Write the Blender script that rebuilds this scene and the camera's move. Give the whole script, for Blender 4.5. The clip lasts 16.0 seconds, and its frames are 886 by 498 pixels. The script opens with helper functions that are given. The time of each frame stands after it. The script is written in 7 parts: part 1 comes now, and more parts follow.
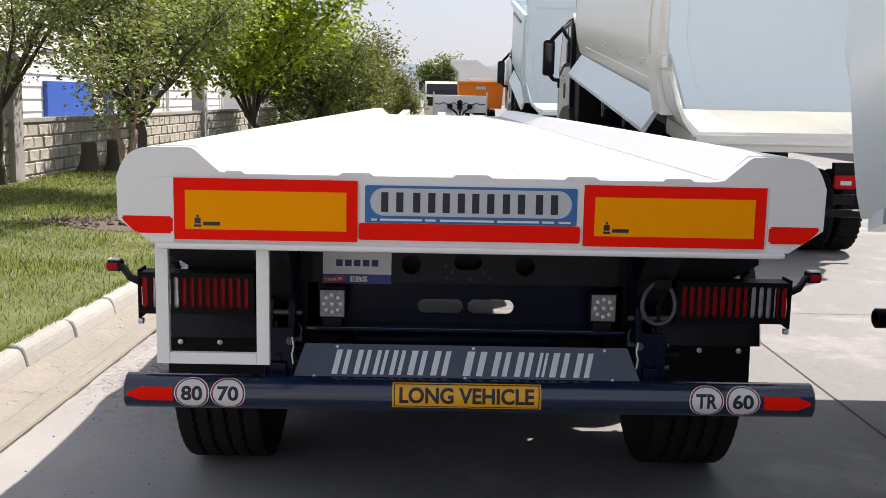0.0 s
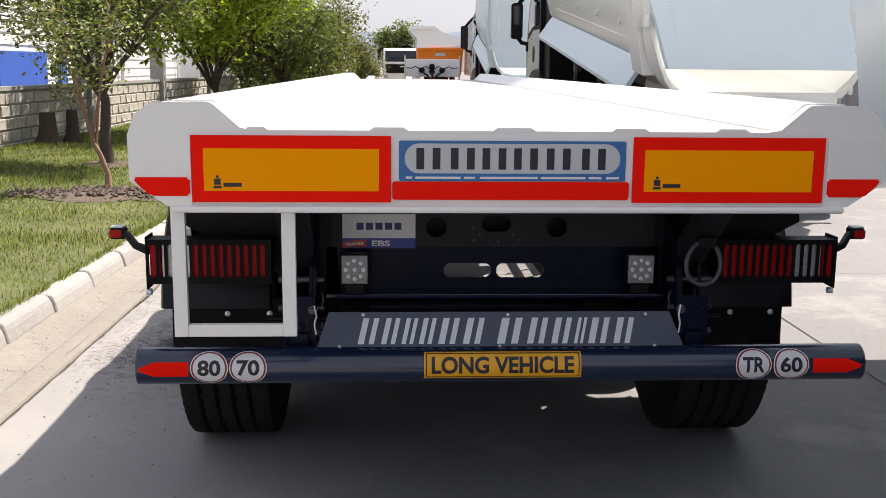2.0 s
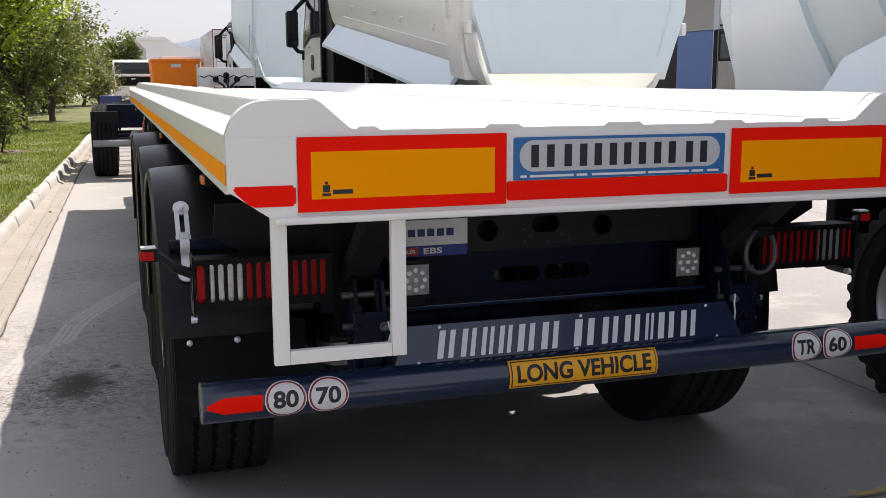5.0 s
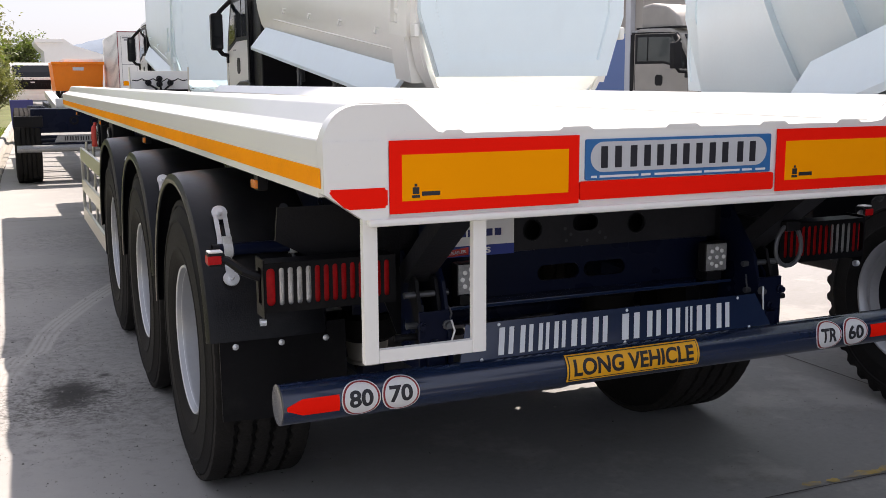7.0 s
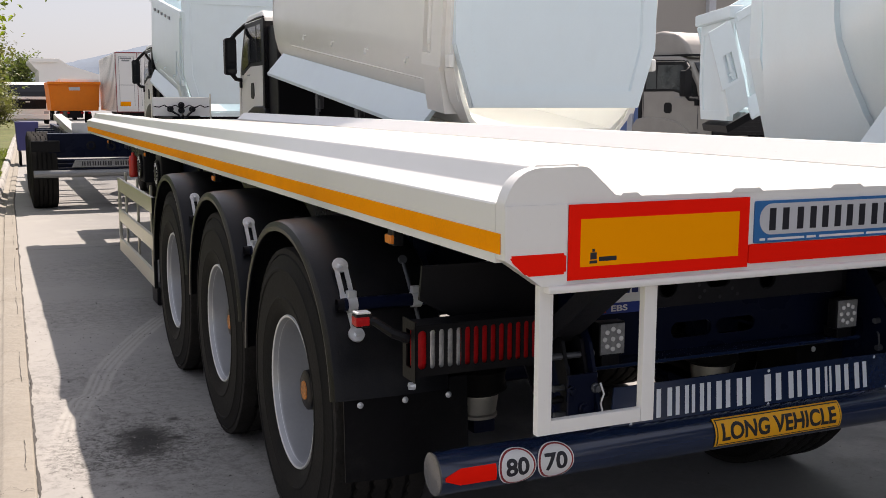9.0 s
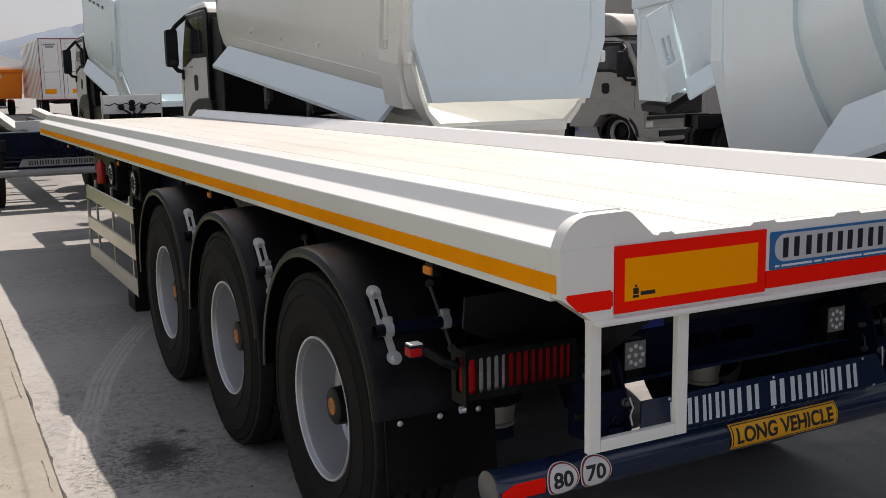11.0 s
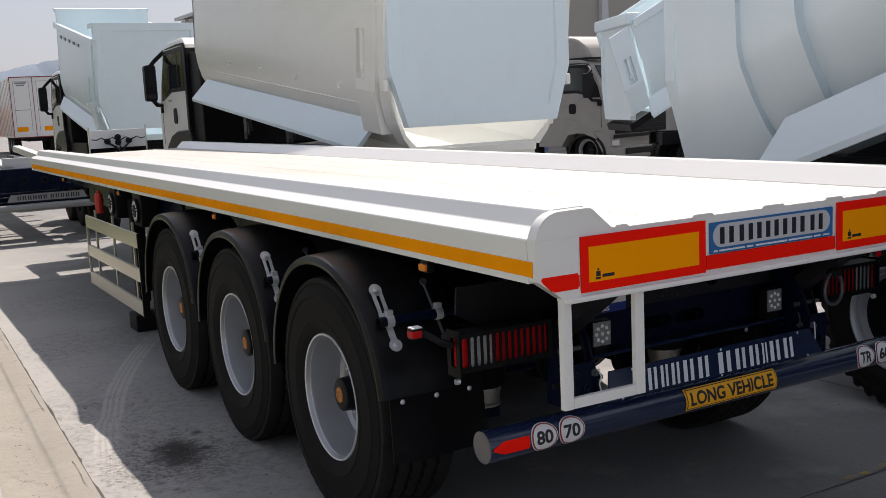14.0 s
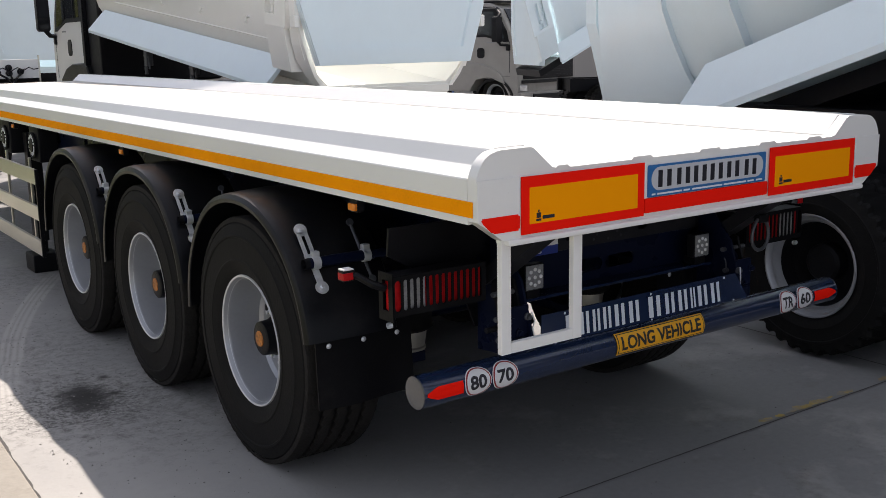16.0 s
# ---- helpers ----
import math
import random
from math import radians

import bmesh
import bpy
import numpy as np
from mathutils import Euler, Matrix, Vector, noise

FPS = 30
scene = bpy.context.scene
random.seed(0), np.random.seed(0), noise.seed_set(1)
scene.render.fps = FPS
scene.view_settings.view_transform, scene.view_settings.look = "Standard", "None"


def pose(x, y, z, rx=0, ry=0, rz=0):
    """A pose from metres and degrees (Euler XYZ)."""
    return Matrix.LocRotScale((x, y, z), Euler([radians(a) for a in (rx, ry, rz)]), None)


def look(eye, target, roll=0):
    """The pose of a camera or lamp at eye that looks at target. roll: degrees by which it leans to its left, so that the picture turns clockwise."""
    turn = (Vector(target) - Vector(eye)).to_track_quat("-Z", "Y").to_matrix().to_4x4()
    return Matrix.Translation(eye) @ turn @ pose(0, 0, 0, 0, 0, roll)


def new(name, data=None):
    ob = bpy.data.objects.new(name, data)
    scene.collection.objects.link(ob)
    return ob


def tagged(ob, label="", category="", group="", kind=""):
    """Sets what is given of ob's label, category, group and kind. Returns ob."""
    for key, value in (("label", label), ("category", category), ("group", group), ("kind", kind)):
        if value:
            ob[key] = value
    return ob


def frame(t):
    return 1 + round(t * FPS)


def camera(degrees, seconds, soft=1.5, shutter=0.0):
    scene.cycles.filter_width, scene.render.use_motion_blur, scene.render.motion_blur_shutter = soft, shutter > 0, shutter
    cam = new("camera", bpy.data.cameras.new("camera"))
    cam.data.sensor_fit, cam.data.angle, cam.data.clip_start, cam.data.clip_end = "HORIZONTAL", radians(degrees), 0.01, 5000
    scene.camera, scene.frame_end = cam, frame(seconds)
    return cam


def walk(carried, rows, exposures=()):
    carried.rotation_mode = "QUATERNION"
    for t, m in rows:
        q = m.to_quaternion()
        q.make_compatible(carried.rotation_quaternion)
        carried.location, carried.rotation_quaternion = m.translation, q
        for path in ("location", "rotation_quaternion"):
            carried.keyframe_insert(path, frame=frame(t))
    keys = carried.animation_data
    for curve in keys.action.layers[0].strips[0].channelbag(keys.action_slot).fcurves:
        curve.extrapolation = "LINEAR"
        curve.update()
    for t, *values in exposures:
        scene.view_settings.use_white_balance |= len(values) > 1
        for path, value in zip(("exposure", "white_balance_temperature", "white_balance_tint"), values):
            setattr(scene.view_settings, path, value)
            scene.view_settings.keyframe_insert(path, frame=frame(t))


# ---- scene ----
cam = camera(47.2, 16.0, soft=0.75)
PATH = [
    (0, (-0.126, -3.359, 1.807), (-0.107, -1.381, 1.512), 1.1),
    (0.5, (-0.149, -3.344, 1.790), (-0.089, -1.369, 1.479), 1.2),
    (1, (-0.208, -3.312, 1.775), (-0.106, -1.341, 1.450), 1.1),
    (1.5, (-0.288, -3.259, 1.757), (-0.174, -1.296, 1.395), 0.8),
    (2, (-0.378, -3.127, 1.742), (-0.277, -1.162, 1.387), 0.5),
    (2.5, (-0.513, -2.994, 1.743), (-0.459, -1.027, 1.386), 0.1),
    (3, (-0.691, -2.914, 1.742), (-0.582, -0.948, 1.392), -0.1),
    (3.5, (-0.928, -2.864, 1.741), (-0.607, -0.921, 1.393), -0.4),
    (4, (-1.114, -2.783, 1.716), (-0.707, -0.850, 1.402), 0.4),
    (4.2, (-1.180, -2.749, 1.702), (-0.739, -0.828, 1.362), 0.3),
    (6.3, (-1.831, -2.731, 1.680), (-1.048, -0.916, 1.375), -0.1),
    (6.5, (-1.860, -2.704, 1.678), (-1.094, -0.883, 1.370), -0.3),
    (7, (-1.967, -2.643, 1.695), (-1.184, -0.833, 1.366), -0.3),
    (7.5, (-2.137, -2.593, 1.724), (-1.249, -0.828, 1.413), -1.4),
    (8, (-2.241, -2.500, 1.725), (-1.308, -0.756, 1.430), -1.2),
    (8.5, (-2.284, -2.403, 1.763), (-1.456, -0.606, 1.472), -1.4),
    (9, (-2.389, -2.323, 1.801), (-1.582, -0.516, 1.513), 0.2),
    (9.2, (-2.463, -2.304, 1.811), (-1.596, -0.523, 1.539), 0.8),
    (11.3, (-2.837, -2.408, 2.056), (-1.918, -0.665, 1.713), -1.1),
    (11.5, (-2.855, -2.493, 2.064), (-1.962, -0.737, 1.719), -1.4),
    (12, (-2.950, -2.669, 2.068), (-2.062, -0.899, 1.786), -1.4),
    (12.5, (-3.071, -2.674, 2.069), (-2.140, -0.925, 1.795), -1.7),
    (13, (-3.132, -2.701, 2.043), (-2.149, -0.987, 1.734), -2.7),
    (13.5, (-3.195, -2.794, 2.061), (-2.186, -1.095, 1.751), -2.9),
    (14, (-3.184, -2.898, 2.035), (-2.211, -1.175, 1.747), -2.8),
    (14.5, (-3.228, -2.944, 2.029), (-2.262, -1.223, 1.702), -2.3),
    (15, (-3.223, -2.951, 2.001), (-2.263, -1.232, 1.649), -1.9),
    (15.5, (-3.196, -2.799, 1.999), (-2.191, -1.114, 1.613), -1.4),
    (16, (-3.217, -2.709, 1.998), (-2.093, -1.105, 1.596), -1.1),
]
walk(cam, [(t, look(eye, target, roll)) for t, eye, target, roll in PATH], exposures=((0, 0.67, 6700, 16), (1, 0.78, 6750, 17), (2, 0.74, 6800, 17), (4, 0.66, 6800, 17), (7, 0.96, 6850, 18), (8, 0.84, 6850, 18), (9, 0.55, 7000, 18), (11.5, 0.13, 6880, 16), (12.5, 0.08, 6780, 16), (13.5, 0.19, 6700, 16), (14.5, 0.33, 6700, 16), (15.5, 0.48, 6700, 16), (16, 0.60, 6700, 16)))

# ---- world and sun ----
SUN_DIR = Vector((0.563, 0.57, 1.0)).normalized()
world = bpy.data.worlds.new("sky")
scene.world = world
world.use_nodes = True
wn, wl = world.node_tree.nodes, world.node_tree.links
wn.clear()
w_out, w_bg, w_sky = wn.new("ShaderNodeOutputWorld"), wn.new("ShaderNodeBackground"), wn.new("ShaderNodeTexSky")
w_sky.sky_type, w_sky.sun_disc = "NISHITA", False
w_sky.sun_elevation = math.asin(SUN_DIR.z)
w_sky.sun_rotation = math.atan2(SUN_DIR.x, SUN_DIR.y)
w_sky.air_density, w_sky.dust_density, w_sky.ozone_density = 1.0, 2.0, 2.0
w_bg.inputs["Strength"].default_value = 0.073
w_mix = wn.new("ShaderNodeMix")                 # a pale even haze over the clear sky
w_mix.data_type = "RGBA"
w_mix.inputs["Factor"].default_value = 0.6
w_mix.inputs[7].default_value = (7.2, 7.8, 8.9, 1)
wl.new(w_sky.outputs[0], w_mix.inputs[6])
wl.new(w_mix.outputs[2], w_bg.inputs[0])
wl.new(w_bg.outputs[0], w_out.inputs[0])
sun = new("sun", bpy.data.lights.new("sun", "SUN"))
sun.data.energy, sun.data.angle, sun.data.color = 4.9, radians(0.6), (1.0, 0.95, 0.88)
sun.matrix_world = look(SUN_DIR * 60, (0, 0, 0))


# ---- materials ----
def mat(name, col, rough=0.5, metal=0.0, var=0.12, scale=3.0, fine=60.0, bump=0.05, bscale=80.0, coat=0.0, spec=0.5, rand=0.0, island=0.0, stretch=(1, 1, 1), rvar=0.1):
    m = bpy.data.materials.new(name)
    m.use_nodes = True
    n, l = m.node_tree.nodes, m.node_tree.links
    b = n["Principled BSDF"]
    tc, mp = n.new("ShaderNodeTexCoord"), n.new("ShaderNodeMapping")
    mp.inputs["Scale"].default_value = stretch
    l.new(tc.outputs["Object"], mp.inputs[0])

    def noise_node(s, detail):
        k = n.new("ShaderNodeTexNoise")
        k.inputs["Scale"].default_value, k.inputs["Detail"].default_value = s, detail
        l.new(mp.outputs[0], k.inputs["Vector"])
        return k.outputs["Fac"]

    def math_node(op, a, bb, cc=None):
        k = n.new("ShaderNodeMath")
        k.operation = op
        for i, v in enumerate((a, bb, cc)):
            if v is None:
                continue
            if isinstance(v, (int, float)):
                k.inputs[i].default_value = v
            else:
                l.new(v, k.inputs[i])
        return k.outputs[0]

    big, small = noise_node(scale, 4), noise_node(fine, 3)
    f = math_node("ADD", math_node("MULTIPLY", math_node("SUBTRACT", big, 0.5), 2.4 * var), math_node("MULTIPLY", math_node("SUBTRACT", small, 0.5), 1.6 * var))
    if rand:
        oi = n.new("ShaderNodeObjectInfo")
        f = math_node("ADD", f, math_node("MULTIPLY", math_node("SUBTRACT", oi.outputs["Random"], 0.5), 2 * rand))
    if island:
        ge = n.new("ShaderNodeNewGeometry")
        f = math_node("ADD", f, math_node("MULTIPLY", math_node("SUBTRACT", ge.outputs["Random Per Island"], 0.5), 2 * island))
    f = math_node("ADD", f, 1.0)
    vm = n.new("ShaderNodeVectorMath")
    vm.operation = "SCALE"
    vm.inputs[0].default_value = col
    l.new(f, vm.inputs["Scale"])
    l.new(vm.outputs[0], b.inputs["Base Color"])
    b.inputs["Metallic"].default_value = metal
    b.inputs["Specular IOR Level"].default_value = spec
    b.inputs["Coat Weight"].default_value = coat
    b.inputs["Coat Roughness"].default_value = 0.08
    l.new(math_node("ADD", math_node("MULTIPLY", math_node("SUBTRACT", big, 0.5), rvar), rough), b.inputs["Roughness"])
    if bump:
        bn = n.new("ShaderNodeBump")
        bn.inputs["Strength"].default_value, bn.inputs["Distance"].default_value = bump, 0.02
        l.new(noise_node(bscale, 3), bn.inputs["Height"])
        l.new(bn.outputs[0], b.inputs["Normal"])
    return m


M = dict(
    white=mat("white_paint", (0.82, 0.81, 0.775), 0.32, var=0.015, coat=0.3, bump=0.0),
    deck=mat("white_deck_paint", (0.50, 0.490, 0.446), 0.55, var=0.05, scale=1.2, bump=0.03, bscale=30),
    cream=mat("cream_white_paint", (0.87, 0.86, 0.80), 0.34, var=0.02, coat=0.5, bump=0.0),
    tipper=mat("cool_white_paint", (0.76, 0.87, 0.90), 0.38, var=0.02, coat=0.4, bump=0.0),
    grey_truck=mat("dusty_white_paint", (0.28, 0.265, 0.245), 0.6, var=0.15, bump=0.03),
    # one navy in two tones: navy darkened for shaded parts, navy_lit for lit faces
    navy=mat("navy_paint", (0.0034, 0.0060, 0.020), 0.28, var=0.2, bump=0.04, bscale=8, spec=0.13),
    navy_lit=mat("lit_navy_paint", (0.009, 0.019, 0.052), 0.20, var=0.08, coat=0.45, bump=0.03, bscale=8),
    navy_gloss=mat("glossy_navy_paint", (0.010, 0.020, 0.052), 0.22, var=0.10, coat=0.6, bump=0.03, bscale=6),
    plate=mat("dark_steel_plate", (0.0085, 0.0085, 0.010), 0.45, var=0.3, scale=5, bump=0.05, spec=0.14),
    greyplate=mat("grey_steel_plate", (0.017, 0.017, 0.020), 0.42, var=0.3, scale=5, bump=0.05, spec=0.18),
    black=mat("black_plastic", (0.0055, 0.0055, 0.007), 0.42, var=0.3, scale=4, bump=0.08, bscale=120, spec=0.18),
    fender=mat("black_fender_plastic", (0.0040, 0.0044, 0.0060), 0.33, var=0.3, scale=4, bump=0.08, bscale=160, spec=0.24),
    flap=mat("black_rubber_sheet", (0.0035, 0.0035, 0.0045), 0.5, var=0.3, scale=5, bump=0.05, spec=0.12),
    rubber=mat("tyre_rubber", (0.0065, 0.0062, 0.0060), 0.72, var=0.35, scale=5, bump=0.12, bscale=90, spec=0.16),
    tread=mat("dusty_tread_rubber", (0.020, 0.0185, 0.0170), 0.85, var=0.45, scale=6, fine=80, bump=0.2, bscale=90, spec=0.12),
    rim=mat("silver_rim_paint", (0.36, 0.37, 0.385), 0.36, metal=0.5, var=0.08, bump=0.03),
    rimlip=mat("bright_rim_edge", (0.62, 0.63, 0.64), 0.35, metal=0.3, var=0.05, bump=0.02),
    steel=mat("galvanised_steel", (0.70, 0.72, 0.74), 0.34, metal=0.55, var=0.18, scale=20, bump=0.03),
    alu=mat("aluminium", (0.62, 0.60, 0.53), 0.30, metal=0.85, var=0.08, scale=4, bump=0.03, stretch=(1, 0.1, 1)),
    brass=mat("zinc_yellow_steel", (0.42, 0.405, 0.35), 0.4, metal=0.7, var=0.1, bump=0.02),
    red=mat("red_reflective_film", (0.95, 0.014, 0.005), 0.6, var=0.06, fine=400, bump=0.02, bscale=400, spec=0.04),
    amberfilm=mat("amber_reflective_film", (1.0, 0.335, 0.001), 0.6, var=0.05, fine=300, bump=0.02, bscale=400, spec=0.04),
    strip=mat("amber_reflective_tape", (1.0, 0.335, 0.001), 0.5, var=0.12, scale=6, fine=120, bump=0.04, bscale=200, spec=0.03),
    signblue=mat("deep_blue_film", (0.012, 0.035, 0.24), 0.4, var=0.03, bump=0.0),
    blue=mat("blue_printed_film", (0.022, 0.14, 0.36), 0.4, var=0.03, bump=0.0),
    pale=mat("pale_grey_film", (0.52, 0.53, 0.55), 0.4, var=0.03, bump=0.0),
    ink=mat("black_ink", (0.014, 0.014, 0.020), 0.45, var=0.1, bump=0.0),
    inkblue=mat("dark_blue_ink", (0.010, 0.020, 0.13), 0.45, var=0.1, bump=0.0),
    whitefilm=mat("white_film", (0.72, 0.72, 0.72), 0.45, var=0.03, bump=0.0),
    letter=mat("light_letter_paint", (0.66, 0.70, 0.74), 0.45, var=0.06, bump=0.02),
    yellow=mat("yellow_reflective_sheet", (0.84, 0.40, 0.010), 0.4, var=0.04, bump=0.01),
    dred=mat("dark_red_ink", (0.24, 0.012, 0.016), 0.45, var=0.05, bump=0.0),
    lensred=mat("red_lens", (0.42, 0.006, 0.008), 0.32, var=0.3, scale=40, bump=0.15, bscale=200, spec=0.15),
    lensclear=mat("clear_lens", (0.55, 0.55, 0.55), 0.15, metal=0.4, var=0.25, scale=30, bump=0.2, bscale=150, coat=0.5),
    lensamber=mat("amber_lens", (0.75, 0.20, 0.010), 0.2, var=0.2, scale=40, bump=0.1, bscale=200, coat=0.5),
    ring=mat("worn_grey_steel", (0.085, 0.09, 0.10), 0.45, metal=0.4, var=0.2, bump=0.05),
    led=mat("led_lens", (0.85, 0.86, 0.86), 0.15, metal=0.1, var=0.1, scale=60, bump=0.1, bscale=200, coat=0.6),
    ledbody=mat("lamp_reflector", (0.24, 0.245, 0.25), 0.3, metal=0.3, var=0.35, scale=70, bump=0.2, bscale=160),
    capgrey=mat("dark_grey_cap", (0.055, 0.057, 0.063), 0.25, var=0.15, scale=8, bump=0.02, coat=0.3),
    hubcap=mat("orange_cap_paint", (0.40, 0.14, 0.02), 0.5, var=0.75, scale=60, bump=0.08),
    orange=mat("orange_paint", (0.80, 0.20, 0.006), 0.5, var=0.06, coat=0.05, spec=0.3),
    purple=mat("indigo_paint", (0.05, 0.05, 0.19), 0.45, var=0.08),
    hallblue=mat("pale_blue_cladding", (0.12, 0.19, 0.40), 0.6, var=0.06, scale=0.5, bump=0.04),
    bluepaint=mat("blue_sheet_metal", (0.03, 0.10, 0.42), 0.5, var=0.08),
    redpaint=mat("red_plastic", (0.55, 0.03, 0.02), 0.35, var=0.05),
    glass=mat("dark_window_glass", (0.012, 0.014, 0.016), 0.06, var=0.05, bump=0.0, spec=0.35, coat=0.1),
    mirror=mat("mirror_glass", (0.35, 0.36, 0.38), 0.03, metal=1.0, var=0.0, bump=0.0),
    grit=mat("loose_grit", (0.17, 0.16, 0.145), 0.95, var=0.2, bump=0.0, island=0.6),
    kerb=mat("kerb_concrete", (0.37, 0.36, 0.335), 0.85, var=0.14, scale=5, fine=90, bump=0.3, bscale=60, rand=0.07),
    gutter=mat("gutter_concrete", (0.275, 0.252, 0.212), 0.9, var=0.12, scale=2.2, fine=34, bump=0.3, bscale=22),
    joint=mat("joint_dirt", (0.07, 0.065, 0.06), 0.9, var=0.3, bump=0.2),
    block=mat("split_face_block", (0.46, 0.43, 0.38), 0.9, var=0.18, scale=5, fine=50, bump=0.5, bscale=35, rand=0.10, island=0.08),
    cap=mat("wall_cap_concrete", (0.32, 0.31, 0.29), 0.88, var=0.15, bump=0.3),
    cladding=mat("white_cladding", (0.74, 0.74, 0.71), 0.55, var=0.04, scale=0.6, bump=0.04),
    shed=mat("grey_beige_cladding", (0.36, 0.33, 0.29), 0.6, var=0.05, scale=0.5, bump=0.04),
    roof=mat("grey_roof_sheet", (0.40, 0.41, 0.42), 0.55, var=0.06, bump=0.03),
    soil=mat("turned_soil", (0.13, 0.10, 0.075), 0.95, var=0.35, scale=6, bump=0.8, bscale=30),
    bark=mat("dark_bark", (0.075, 0.055, 0.042), 0.9, var=0.3, scale=8, bump=0.6, bscale=30, stretch=(1, 1, 0.3)),
    bark_red=mat("reddish_bark", (0.26, 0.15, 0.10), 0.8, var=0.2, scale=8, bump=0.4, bscale=30, stretch=(1, 1, 0.3)),
    # the haze of distance is mixed into the hill's blue-grey
    hill=mat("hazy_hill", (0.15, 0.19, 0.24), 1.0, var=0.12, scale=0.02, fine=0.2, bump=0.0),
    blossom=mat("white_blossom", (0.75, 0.75, 0.70), 0.7, var=0.05, bump=0.0, island=0.1),
    yellowpaint=mat("worn_yellow_paint", (0.40, 0.28, 0.08), 0.85, var=0.3, scale=12, bump=0.1),
)


for k in ("cream", "tipper"):
    M[k].node_tree.nodes["Principled BSDF"].inputs["Coat Roughness"].default_value = 0.24


def leaf_mat(name, col, island):
    m = mat(name, col, 0.5, var=0.12, scale=2.0, bump=0.0, island=island)
    b = m.node_tree.nodes["Principled BSDF"]
    n, l = m.node_tree.nodes, m.node_tree.links
    tr, mx, out = n.new("ShaderNodeBsdfTranslucent"), n.new("ShaderNodeMixShader"), n["Material Output"]
    src = b.inputs["Base Color"].links[0].from_socket
    sc = n.new("ShaderNodeVectorMath")
    sc.operation = "MULTIPLY"
    sc.inputs[1].default_value = (1.2, 1.35, 0.6)
    l.new(src, sc.inputs[0])
    l.new(sc.outputs[0], tr.inputs["Color"])
    mx.inputs[0].default_value = 0.36
    l.new(b.outputs[0], mx.inputs[1])
    l.new(tr.outputs[0], mx.inputs[2])
    l.new(mx.outputs[0], out.inputs[0])
    return m


M["leaf_bright"] = leaf_mat("bright_green_leaves", (0.27, 0.325, 0.030), 0.6)
M["leaf_mid"] = leaf_mat("green_leaves", (0.125, 0.155, 0.044), 0.6)
M["leaf_apple"] = leaf_mat("grey_green_leaves", (0.185, 0.21, 0.080), 0.7)
M["leaf_olive"] = leaf_mat("olive_red_leaves", (0.15, 0.15, 0.055), 0.5)
M["grass_blade"] = leaf_mat("grass_blades", (0.185, 0.215, 0.058), 0.75)
M["grass_ground"] = mat("lawn_ground", (0.105, 0.125, 0.038), 0.95, var=0.45, scale=1.6, fine=25, bump=0.6, bscale=40)


